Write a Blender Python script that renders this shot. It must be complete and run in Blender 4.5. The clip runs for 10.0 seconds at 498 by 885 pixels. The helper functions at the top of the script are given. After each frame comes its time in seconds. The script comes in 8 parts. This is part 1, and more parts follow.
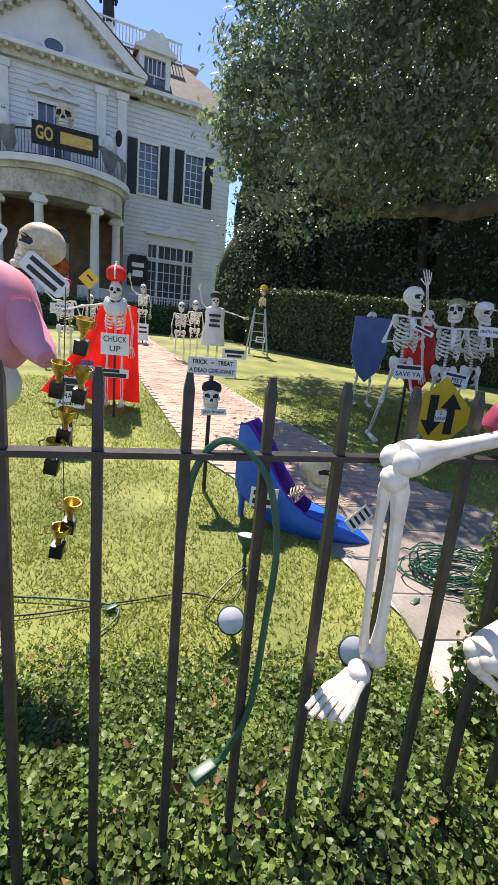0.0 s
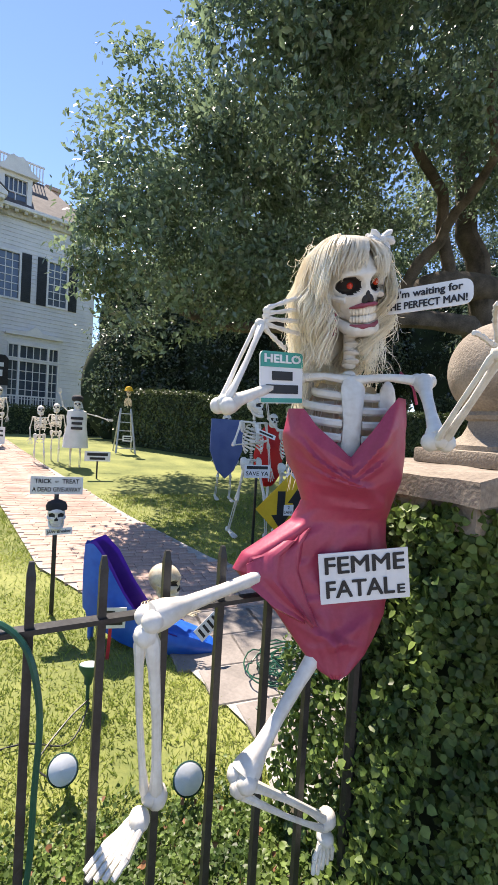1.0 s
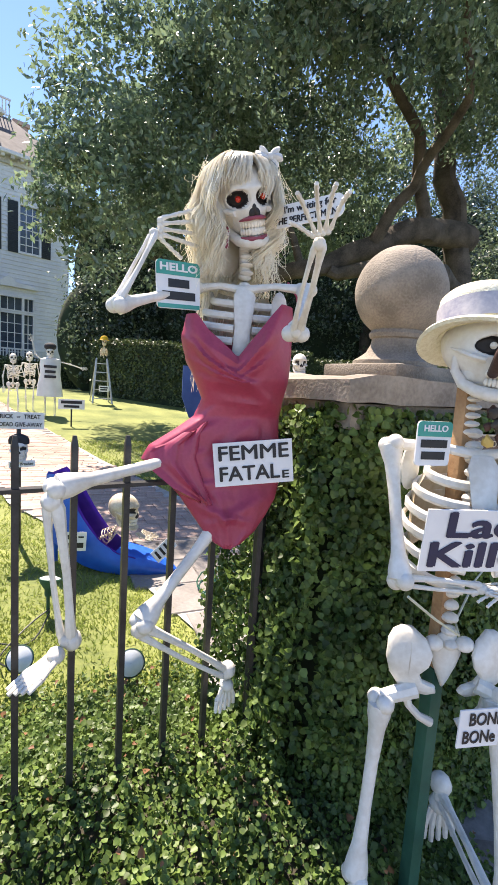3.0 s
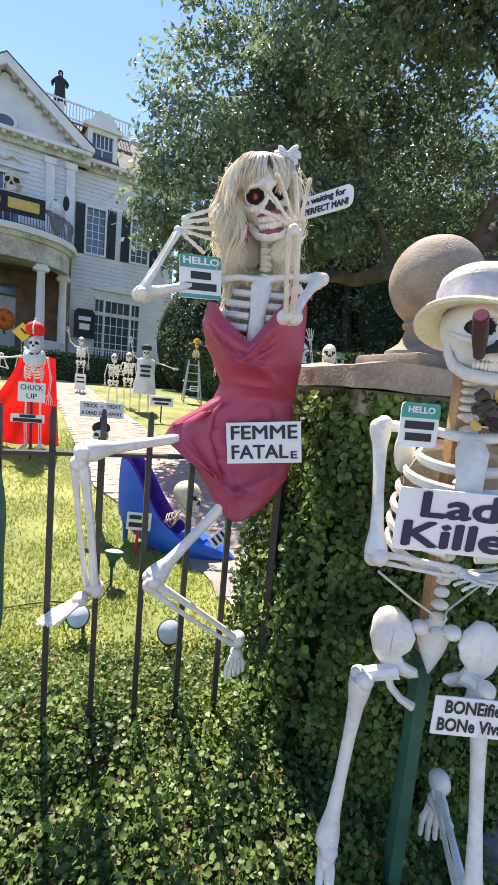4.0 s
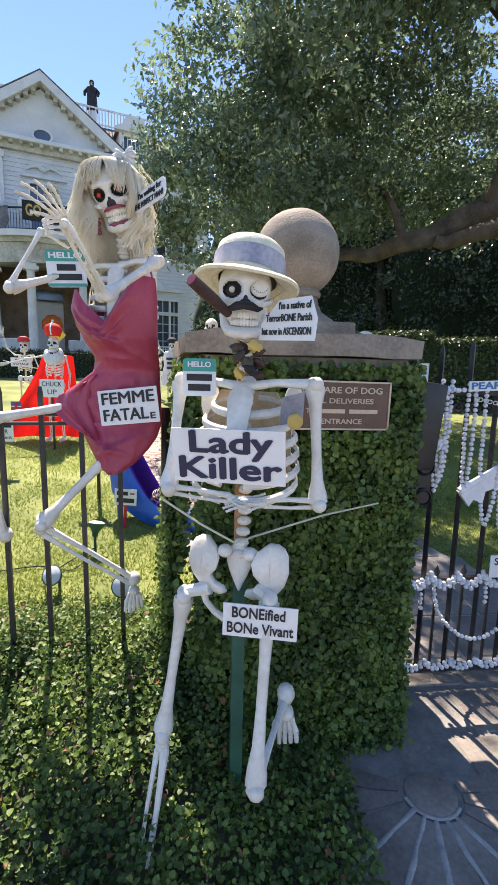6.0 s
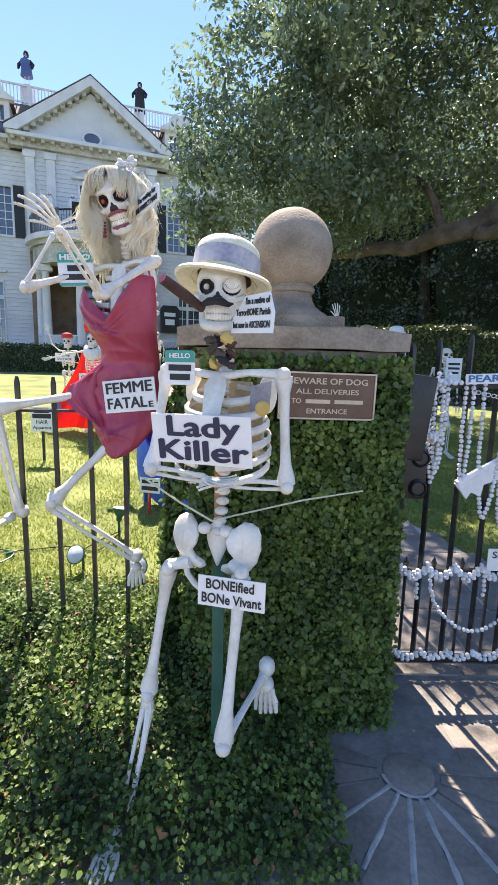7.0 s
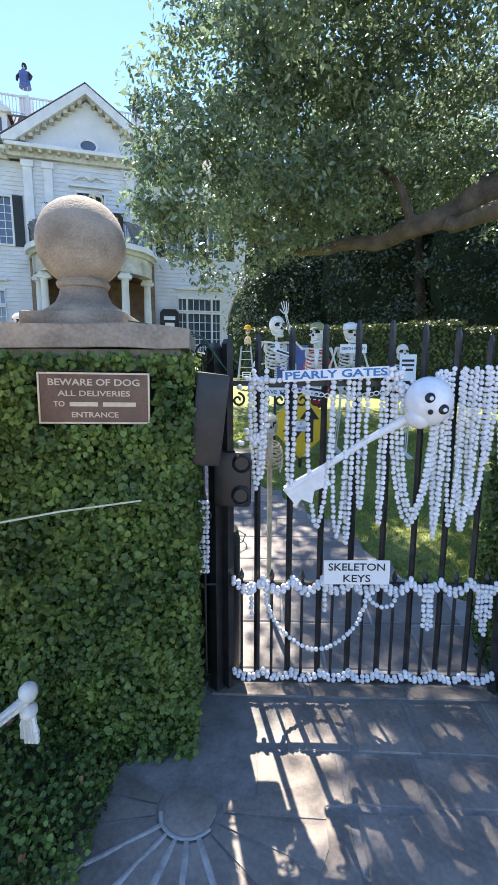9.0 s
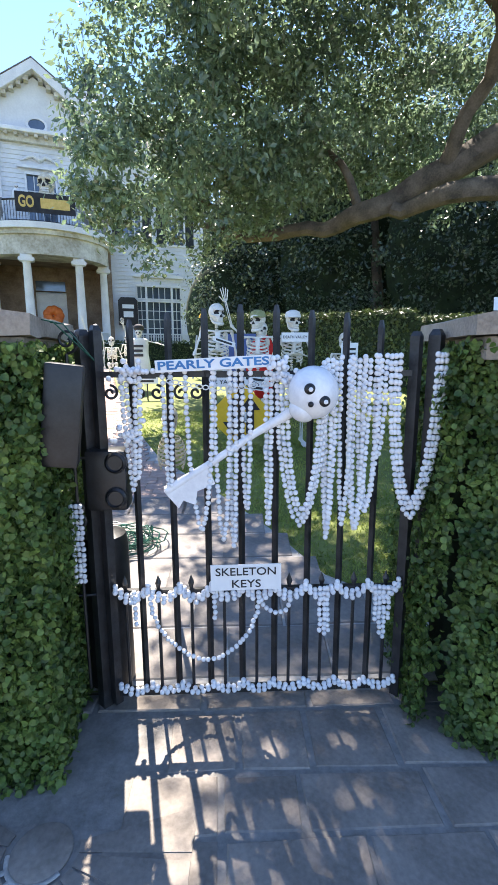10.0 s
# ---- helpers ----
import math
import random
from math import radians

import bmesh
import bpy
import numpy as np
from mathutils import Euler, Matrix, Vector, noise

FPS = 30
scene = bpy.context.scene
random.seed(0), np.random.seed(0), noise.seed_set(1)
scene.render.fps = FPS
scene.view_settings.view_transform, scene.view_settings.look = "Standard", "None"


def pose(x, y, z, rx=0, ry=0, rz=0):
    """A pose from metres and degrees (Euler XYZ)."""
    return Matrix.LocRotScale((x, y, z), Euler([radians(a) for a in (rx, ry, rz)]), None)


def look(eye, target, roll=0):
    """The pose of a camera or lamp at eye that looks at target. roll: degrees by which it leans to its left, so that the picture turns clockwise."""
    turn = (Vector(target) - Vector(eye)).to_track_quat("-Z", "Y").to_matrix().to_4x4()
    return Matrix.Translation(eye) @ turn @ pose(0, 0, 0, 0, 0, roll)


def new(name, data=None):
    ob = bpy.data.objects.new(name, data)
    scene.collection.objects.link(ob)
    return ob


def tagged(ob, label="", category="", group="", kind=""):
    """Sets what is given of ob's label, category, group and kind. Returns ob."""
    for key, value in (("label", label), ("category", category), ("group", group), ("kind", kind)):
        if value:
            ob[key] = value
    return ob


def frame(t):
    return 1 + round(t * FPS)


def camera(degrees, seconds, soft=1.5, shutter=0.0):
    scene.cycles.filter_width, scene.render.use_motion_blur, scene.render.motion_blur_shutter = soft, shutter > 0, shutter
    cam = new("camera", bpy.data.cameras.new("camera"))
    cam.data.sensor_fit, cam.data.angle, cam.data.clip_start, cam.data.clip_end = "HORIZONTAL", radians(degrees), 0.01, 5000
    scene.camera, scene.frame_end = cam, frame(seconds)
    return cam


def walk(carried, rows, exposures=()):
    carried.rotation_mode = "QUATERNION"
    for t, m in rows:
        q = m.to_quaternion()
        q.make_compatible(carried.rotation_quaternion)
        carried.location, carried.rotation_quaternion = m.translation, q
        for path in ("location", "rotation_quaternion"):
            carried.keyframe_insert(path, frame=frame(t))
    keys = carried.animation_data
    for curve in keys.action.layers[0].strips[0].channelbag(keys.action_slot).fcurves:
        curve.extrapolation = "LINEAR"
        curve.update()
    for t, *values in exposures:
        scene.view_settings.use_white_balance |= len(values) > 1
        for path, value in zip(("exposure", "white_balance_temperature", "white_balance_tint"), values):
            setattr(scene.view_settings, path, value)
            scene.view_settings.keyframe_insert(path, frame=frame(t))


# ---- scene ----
cam = camera(56.7, 10.0)
PATH = [
    (0, (-0.034, 0.107, 1.628), (0.26, 2.028, 1.154), 5.3),
    (0.5, (0.088, 0.045, 1.722), (0.601, 1.959, 1.45), 4.1),
    (1, (0.169, -0.14, 1.864), (0.939, 1.704, 1.803), 3.4),
    (1.5, (0.157, -0.226, 1.866), (1.048, 1.565, 1.86), 2.6),
    (2, (0.143, -0.313, 1.786), (1.103, 1.441, 1.737), 1.9),
    (2.2, (0.165, -0.343, 1.771), (1.138, 1.403, 1.686), 2.1),
    (3.3, (0.395, -0.426, 1.7), (1.125, 1.417, 1.434), 4.1),
    (3.5, (0.42, -0.434, 1.688), (1.073, 1.442, 1.456), 4.2),
    (4, (0.564, -0.605, 1.671), (1.019, 1.326, 1.419), 5.1),
    (4.5, (0.745, -0.81, 1.677), (1.111, 1.138, 1.414), 5.2),
    (5, (0.978, -0.911, 1.658), (1.372, 1.034, 1.406), 3.7),
    (5.5, (1.131, -0.892, 1.658), (1.47, 1.059, 1.378), 2.5),
    (5.7, (1.181, -0.911, 1.646), (1.471, 1.046, 1.35), 1.9),
    (6.8, (1.398, -1.106, 1.62), (1.461, 0.866, 1.296), 1.2),
    (7, (1.453, -1.1, 1.619), (1.485, 0.872, 1.288), 1.4),
    (7.5, (1.713, -0.996, 1.609), (1.688, 0.974, 1.266), 1.4),
    (8, (1.954, -0.907, 1.61), (1.885, 1.062, 1.262), 1.0),
    (8.5, (2.168, -0.902, 1.612), (2.082, 1.068, 1.275), 0.6),
    (9, (2.415, -0.938, 1.62), (2.363, 1.034, 1.295), 0.1),
    (9.5, (2.615, -0.907, 1.616), (2.639, 1.065, 1.282), -0.1),
    (10, (2.806, -0.763, 1.618), (2.881, 1.201, 1.249), -0.2),
]
EXPOSURES = [(0.0, 1.02, 6900.0, 17.0), (1.0, 1.22, 6900.0, 17.0), (2.0, 1.18, 6900.0, 17.0), (3.5, 1.52, 6900.0, 17.0), (4.5, 1.27, 6900.0, 17.0), (5.5, 1.27, 6900.0, 17.0), (7.0, 1.54, 6850.0, 16.5), (8.0, 1.6, 6550.0, 13.5), (9.0, 1.86, 6550.0, 13.5), (10.0, 1.96, 6550.0, 13.5)]
walk(cam, [(t, look(eye, target, roll)) for t, eye, target, roll in PATH], EXPOSURES)

# ---- light ----
world = bpy.data.worlds.new("sky")
scene.world = world
world.use_nodes = True
wn = world.node_tree.nodes
sky = wn.new("ShaderNodeTexSky")
sky.sky_type = "NISHITA"
sky.sun_disc = False
SUN_ELEV, SUN_AZ = 60.0, -13.0          # degrees; azimuth from +y towards +x
sky.sun_elevation = radians(SUN_ELEV)
sky.sun_rotation = radians(SUN_AZ)
sky.air_density, sky.dust_density, sky.ozone_density = 0.85, 0.0, 5.0
world.node_tree.links.new(sky.outputs[0], wn["Background"].inputs[0])
wn["Background"].inputs[1].default_value = 0.115

sun = new("sun", bpy.data.lights.new("sun", "SUN"))
sun.data.energy = 4.8
sun.data.angle = radians(0.53)
sun.data.color = (1.0, 0.93, 0.82)
_d = Vector((math.sin(radians(SUN_AZ)) * math.cos(radians(SUN_ELEV)), math.cos(radians(SUN_AZ)) * math.cos(radians(SUN_ELEV)), math.sin(radians(SUN_ELEV))))
sun.matrix_world = look(_d * 60, (0, 0, 0))

# ---- materials ----
MATS = {}


def surface(name, c1, c2, scale=8.0, rough=0.6, bump=0.15, fine=6.0, metal=0.0, vary=0.0, spec=0.5, trans=0.0):
    """Two-scale noise between two colours, with fine relief. vary: brightness spread between objects or islands."""
    m = bpy.data.materials.new(name)
    m.use_nodes = True
    nt = m.node_tree
    n, l = nt.nodes, nt.links
    b = n["Principled BSDF"]
    tc = n.new("ShaderNodeTexCoord")
    big = n.new("ShaderNodeTexNoise")
    big.inputs["Scale"].default_value, big.inputs["Detail"].default_value = scale, 5
    small = n.new("ShaderNodeTexNoise")
    small.inputs["Scale"].default_value, small.inputs["Detail"].default_value = scale * fine, 4
    for q in (big, small):
        l.new(tc.outputs["Object"], q.inputs["Vector"])
    add = n.new("ShaderNodeMath")
    add.operation = "MULTIPLY_ADD"
    l.new(small.outputs[0], add.inputs[0])
    add.inputs[1].default_value = 0.5
    l.new(big.outputs[0], add.inputs[2])
    ramp = n.new("ShaderNodeValToRGB")
    ramp.color_ramp.elements[0].position, ramp.color_ramp.elements[1].position = 0.55, 0.95
    ramp.color_ramp.elements[0].color, ramp.color_ramp.elements[1].color = (*c1, 1), (*c2, 1)
    l.new(add.outputs[0], ramp.inputs[0])
    col = ramp.outputs[0]
    if vary:
        oi = n.new("ShaderNodeObjectInfo")
        geo = n.new("ShaderNodeNewGeometry")
        sm = n.new("ShaderNodeMath")
        l.new(oi.outputs["Random"], sm.inputs[0])
        l.new(geo.outputs["Random Per Island"], sm.inputs[1])
        mr = n.new("ShaderNodeMapRange")
        mr.inputs["From Max"].default_value = 2.0
        mr.inputs["To Min"].default_value, mr.inputs["To Max"].default_value = 1 - vary, 1 + vary
        l.new(sm.outputs[0], mr.inputs["Value"])
        mx = n.new("ShaderNodeVectorMath")
        mx.operation = "SCALE"
        l.new(col, mx.inputs[0])
        l.new(mr.outputs[0], mx.inputs["Scale"])
        col = mx.outputs[0]
    l.new(col, b.inputs["Base Color"])
    rr = n.new("ShaderNodeMapRange")
    rr.inputs["To Min"].default_value, rr.inputs["To Max"].default_value = max(0.03, rough - 0.1), min(1, rough + 0.1)
    l.new(small.outputs[0], rr.inputs["Value"])
    l.new(rr.outputs[0], b.inputs["Roughness"])
    b.inputs["Metallic"].default_value = metal
    b.inputs["Specular IOR Level"].default_value = spec
    if bump:
        bp = n.new("ShaderNodeBump")
        bp.inputs["Strength"].default_value = bump
        bp.inputs["Distance"].default_value = 0.01
        l.new(add.outputs[0], bp.inputs["Height"])
        l.new(bp.outputs[0], b.inputs["Normal"])
    if trans:
        tr = n.new("ShaderNodeBsdfTranslucent")
        mxs = n.new("ShaderNodeMixShader")
        mxs.inputs[0].default_value = trans
        l.new(col, tr.inputs[0])
        l.new(b.outputs[0], mxs.inputs[1])
        l.new(tr.outputs[0], mxs.inputs[2])
        l.new(mxs.outputs[0], n["Material Output"].inputs[0])
    MATS[name] = m
    return m


bone = surface("bone", (0.62, 0.58, 0.5), (0.8, 0.78, 0.72), 9, 0.45, 0.12, 7)
bone_old = surface("bone_old", (0.5, 0.4, 0.25), (0.74, 0.66, 0.5), 10, 0.5, 0.15, 7)
dark = surface("dark_socket", (0.006, 0.005, 0.005), (0.02, 0.016, 0.015), 20, 0.6, 0.05)
teeth = surface("teeth", (0.7, 0.64, 0.52), (0.85, 0.82, 0.74), 30, 0.35, 0.05)
red_eye = surface("red_eye", (0.45, 0.02, 0.01), (0.8, 0.09, 0.03), 40, 0.2, 0.0)
lips = surface("lip_paint", (0.2, 0.03, 0.05), (0.3, 0.06, 0.09), 40, 0.4, 0.05)
satin = surface("satin", (0.33, 0.035, 0.075), (0.42, 0.06, 0.11), 3, 0.42, 0.1, 30, 0, 0, 0.5)
red_cloth = surface("red_cloth", (0.62, 0.02, 0.02), (0.8, 0.04, 0.03), 4, 0.7, 0.1, 40, trans=0.3)
pink_cloth = surface("pink_cloth", (0.55, 0.2, 0.3), (0.68, 0.3, 0.42), 4, 0.8, 0.1, 40)
blue_cloth = surface("blue_cloth", (0.06, 0.1, 0.26), (0.1, 0.15, 0.33), 4, 0.8, 0.1, 40)
white_cloth = surface("white_cloth", (0.6, 0.6, 0.58), (0.78, 0.78, 0.76), 4, 0.8, 0.1, 40)
black_cloth = surface("black_cloth", (0.008, 0.008, 0.01), (0.03, 0.03, 0.035), 4, 0.8, 0.1, 40)
hair_mat = surface("blonde_hair", (0.9, 0.84, 0.7), (0.97, 0.95, 0.87), 14, 0.38, 0.1, 8, vary=0.12, trans=0.55)
straw = surface("straw", (0.72, 0.66, 0.46), (0.86, 0.82, 0.64), 60, 0.8, 0.35, 4)
hat_band = surface("hat_band", (0.25, 0.25, 0.33), (0.5, 0.48, 0.5), 14, 0.7, 0.1)
iron = surface("black_iron", (0.008, 0.008, 0.009), (0.03, 0.03, 0.032), 18, 0.42, 0.15, 6)
stone = surface("sandstone", (0.17, 0.14, 0.11), (0.36, 0.31, 0.25), 5, 0.9, 0.7, 14)
stone_grey = surface("weathered_stone", (0.17, 0.142, 0.11), (0.36, 0.305, 0.238), 7, 0.92, 0.8, 18)
bronze = surface("bronze_plaque", (0.085, 0.05, 0.037), (0.15, 0.09, 0.065), 9, 0.45, 0.2, 12, 0.3)
brass = surface("pale_brass", (0.45, 0.36, 0.26), (0.6, 0.5, 0.38), 9, 0.45, 0.1, 8, 0.3)
paper = surface("sign_paper", (0.74, 0.74, 0.74), (0.84, 0.84, 0.83), 3, 0.45, 0.03)
ink = surface("black_ink", (0.008, 0.008, 0.01), (0.02, 0.02, 0.022), 10, 0.5, 0.0)
blue_ink = surface("blue_ink", (0.02, 0.14, 0.36), (0.04, 0.2, 0.45), 10, 0.5, 0.0)
navy_ink = surface("navy_ink", (0.012, 0.014, 0.05), (0.02, 0.022, 0.07), 10, 0.5, 0.0)
teal_print = surface("teal_print", (0.03, 0.3, 0.24), (0.05, 0.36, 0.3), 6, 0.45, 0.0)
yellow = surface("sign_yellow", (0.72, 0.43, 0.015), (0.82, 0.52, 0.03), 6, 0.4, 0.05)
gold = surface("gold_plastic", (0.5, 0.33, 0.06), (0.7, 0.5, 0.13), 8, 0.25, 0.05, 6, 0.7)
gold_ink = surface("gold_letters", (0.5, 0.34, 0.08), (0.65, 0.46, 0.14), 6, 0.6, 0.1)
leaf_ivy = surface("ivy_leaf", (0.036, 0.076, 0.018), (0.17, 0.245, 0.055), 5.0, 0.48, 0.1, 9, vary=0.8, spec=0.45, trans=0.36)
leaf_tree = surface("tree_leaf", (0.08, 0.125, 0.08), (0.2, 0.27, 0.15), 1.2, 0.27, 0.1, 9, vary=0.75, spec=1.0, trans=0.48)
# wood brown, darkened in colour for the shade of the deep porch
porch_mat = surface("shaded_porch_boards", (0.16, 0.1, 0.06), (0.3, 0.22, 0.15), 2, 0.7, 0.1)
leaf_hedge = surface("hedge_leaf", (0.04, 0.064, 0.02), (0.11, 0.15, 0.05), 1.5, 0.4, 0.1, 9, vary=0.45, trans=0.2)
leaf_dead = surface("dead_leaf", (0.14, 0.055, 0.02), (0.25, 0.12, 0.05), 6, 0.7, 0.1, vary=0.3)
# near-black green: shade behind the leaves of hedge, pier and wall, as colour
shade_core = surface("shade_core", (0.008, 0.016, 0.006), (0.025, 0.045, 0.014), 3, 0.9, 0.6)
soil = surface("soil", (0.035, 0.03, 0.02), (0.08, 0.07, 0.045), 6, 0.95, 0.6)
lawn_mat = surface("lawn", (0.1, 0.13, 0.028), (0.25, 0.27, 0.075), 1.3, 0.9, 0.8, 20)
grass_mat = surface("grass_blade", (0.16, 0.225, 0.03), (0.38, 0.43, 0.1), 1.2, 0.6, 0.0, 7, vary=0.35, trans=0.35)
bark = surface("bark", (0.05, 0.04, 0.03), (0.15, 0.12, 0.09), 4, 0.95, 0.9, 10)
brick_mat = surface("walk_brick", (0.3, 0.2, 0.16), (0.48, 0.36, 0.3), 3, 0.85, 0.4, 14, vary=0.25)
slate = surface("slate_slab", (0.15, 0.13, 0.11), (0.3, 0.262, 0.225), 4, 0.85, 0.5, 12, vary=0.22)
bed_mortar = surface("paving_mortar", (0.16, 0.15, 0.135), (0.27, 0.255, 0.235), 10, 0.95, 0.6)
mortar = surface("mortar", (0.32, 0.31, 0.29), (0.46, 0.44, 0.41), 10, 0.95, 0.6)
siding = surface("white_siding", (0.56, 0.57, 0.58), (0.68, 0.69, 0.7), 1.2, 0.6, 0.06, 10)
trim_mat = surface("white_trim", (0.6, 0.6, 0.6), (0.74, 0.74, 0.73), 2, 0.5, 0.08, 10)
# darker, mottled trim for friezes, modillions, entablature and porch floor and ceiling
trim_mottled = surface("mottled_dark_trim", (0.3, 0.27, 0.2), (0.62, 0.6, 0.53), 1.6, 0.7, 0.2, 6)
shutter_mat = surface("black_shutter", (0.007, 0.01, 0.01), (0.02, 0.025, 0.025), 6, 0.5, 0.1)
# bluish base with some metal stands in for sky reflected in the panes
glass = surface("window_glass", (0.06, 0.08, 0.11), (0.1, 0.13, 0.17), 1, 0.08, 0.0, metal=0.25, spec=0.9)
roof_mat = surface("roof_slate", (0.08, 0.07, 0.065), (0.15, 0.13, 0.12), 3, 0.8, 0.4)
green_plastic = surface("green_cable", (0.006, 0.06, 0.035), (0.015, 0.1, 0.06), 12, 0.4, 0.05)
green_paint = surface("green_paint", (0.012, 0.07, 0.045), (0.025, 0.11, 0.07), 8, 0.6, 0.2)
wood = surface("stake_wood", (0.28, 0.15, 0.07), (0.45, 0.28, 0.14), 12, 0.8, 0.3)
frosted = surface("frosted_lens", (0.8, 0.83, 0.83), (0.9, 0.92, 0.92), 20, 0.35, 0.05)
shoe_blue = surface("shoe_blue", (0.008, 0.09, 0.5), (0.015, 0.14, 0.62), 4, 0.4, 0.05)
shoe_purple = surface("shoe_purple", (0.08, 0.02, 0.35), (0.13, 0.04, 0.45), 4, 0.5, 0.05)
pearl = surface("pearl_plastic", (0.68, 0.68, 0.7), (0.82, 0.82, 0.83), 12, 0.22, 0.0, vary=0.06)
black_plastic = surface("black_plastic", (0.006, 0.006, 0.007), (0.02, 0.02, 0.022), 14, 0.4, 0.1)
rope_mat = surface("pale_rope", (0.5, 0.5, 0.36), (0.66, 0.64, 0.48), 40, 0.8, 0.3)
cigar = surface("cigar", (0.035, 0.014, 0.01), (0.08, 0.035, 0.025), 20, 0.6, 0.3)
orange = surface("pumpkin_orange", (0.55, 0.1, 0.01), (0.7, 0.18, 0.02), 6, 0.5, 0.1)
flag_red = surface("flag_red", (0.5, 0.02, 0.03), (0.62, 0.04, 0.05), 6, 0.7, 0.05)


# ---- mesh helpers ----
def part(name, bm, mats, parent=None, label="", smooth=True):
    """Links a bmesh as one mesh object under parent."""
    me = bpy.data.meshes.new(name)
    bm.to_mesh(me)
    bm.free()
    for m in (mats if isinstance(mats, (list, tuple)) else [mats]):
        me.materials.append(m)
    if smooth:
        for p in me.polygons:
            p.use_smooth = True
        me.set_sharp_from_angle(angle=radians(40))
    ob = new(name, me)
    if parent is not None:
        ob.parent = parent
    if label:
        ob["label"] = label
    return ob


def thing(name, label, category, group="", kind="", m=None):
    ob = new(name)
    ob.empty_display_size = 0.1
    if m is not None:
        ob.matrix_basis = m
    return tagged(ob, label, category, group, kind)


def mesh_thing(name, bm, mats, label, category, group="", kind="", smooth=True):
    return tagged(part(name, bm, mats, None, "", smooth), label, category, group, kind)


def mi(faces, k):
    for f in faces:
        f.material_index = k


def add_box(bm, lo, hi, k=0, bevel=0.0, m=None):
    r = bmesh.ops.create_cube(bm, size=1.0)
    vs = r["verts"]
    c = [(a + b) / 2 for a, b in zip(lo, hi)]
    s = [b - a for a, b in zip(lo, hi)]
    for v in vs:
        v.co = Vector((c[0] + v.co.x * s[0], c[1] + v.co.y * s[1], c[2] + v.co.z * s[2]))
    fs = list({f for v in vs for f in v.link_faces})
    mi(fs, k)
    if bevel:
        es = list({e for f in fs for e in f.edges})
        out = bmesh.ops.bevel(bm, geom=es, offset=bevel, segments=2, profile=0.6, affect="EDGES")
        mi(out["faces"], k)
        vs = list({v for f in out["faces"] for v in f.verts} | {v for v in vs if v.is_valid})
    if m is not None:
        for v in vs:
            v.co = m @ v.co
    return vs


def frame_of(d):
    d = Vector(d).normalized()
    a = Vector((0, 0, 1)) if abs(d.z) < 0.9 else Vector((1, 0, 0))
    x = d.cross(a).normalized()
    return x, d.cross(x).normalized()


def tube(bm, pts, radii, seg=8, k=0, caps=True, flat=1.0, side=None):
    """A tube through pts with the given radii; flat squeezes it along its second axis."""
    pts = [Vector(p) for p in pts]
    if not isinstance(radii, (list, tuple)):
        radii = [radii] * len(pts)
    rings = []
    prev = None
    for i, p in enumerate(pts):
        d = (pts[min(i + 1, len(pts) - 1)] - pts[max(i - 1, 0)])
        if d.length < 1e-7:
            d = Vector((0, 0, 1))
        d.normalize()
        if side is not None:
            x = Vector(side)
            x = (x - d * x.dot(d)).normalized()
            y = d.cross(x)
        elif prev is None:
            x, y = frame_of(d)
        else:
            x = (prev - d * prev.dot(d)).normalized()
            y = d.cross(x)
        prev = x
        rings.append([bm.verts.new(p + (x * math.cos(2 * math.pi * j / seg) + y * math.sin(2 * math.pi * j / seg) * flat) * radii[i]) for j in range(seg)])
    for a, b in zip(rings, rings[1:]):
        for j in range(seg):
            f = bm.faces.new((a[j], a[(j + 1) % seg], b[(j + 1) % seg], b[j]))
            f.material_index = k
    if caps:
        for rg, rev in ((rings[0], True), (rings[-1], False)):
            f = bm.faces.new(list(reversed(rg)) if rev else rg)
            f.material_index = k
    return rings


def blob(bm, c, r, k=0, u=10, v=7, m=None):
    """An ellipsoid; r a number or three."""
    r = (r, r, r) if not isinstance(r, (list, tuple)) else r
    res = bmesh.ops.create_uvsphere(bm, u_segments=u, v_segments=v, radius=1.0)
    vs = res["verts"]
    for w in vs:
        q = Vector((w.co.x * r[0], w.co.y * r[1], w.co.z * r[2]))
        w.co = (m @ q if m is not None else q) + Vector(c)
    mi({f for w in vs for f in w.link_faces}, k)
    return vs


def lathe(bm, prof, seg=24, k=0, m=None, closed=True):
    rings = []
    for r, z in prof:
        ring = []
        for j in range(seg):
            a = 2 * math.pi * j / seg
            co = Vector((r * math.cos(a), r * math.sin(a), z))
            ring.append(bm.verts.new(m @ co if m is not None else co))
        rings.append(ring)
    for a, b in zip(rings, rings[1:]):
        for j in range(seg):
            bm.faces.new((a[j], a[(j + 1) % seg], b[(j + 1) % seg], b[j])).material_index = k
    if closed:
        bm.faces.new(list(reversed(rings[0]))).material_index = k
        bm.faces.new(rings[-1]).material_index = k
    return rings


def prism(bm, outline, y0, y1, k=0, m=None):
    """An outline of (x, z) given depth along y."""
    a = [bm.verts.new(m @ Vector((x, y0, z)) if m is not None else Vector((x, y0, z))) for x, z in outline]
    b = [bm.verts.new(m @ Vector((x, y1, z)) if m is not None else Vector((x, y1, z))) for x, z in outline]
    n = len(a)
    fs = [bm.faces.new(a), bm.faces.new(list(reversed(b)))]
    for i in range(n):
        fs.append(bm.faces.new((a[i], b[i], b[(i + 1) % n], a[(i + 1) % n])))
    mi(fs, k)
    return fs


def fix(bm):
    bmesh.ops.recalc_face_normals(bm, faces=bm.faces[:])
    return bm


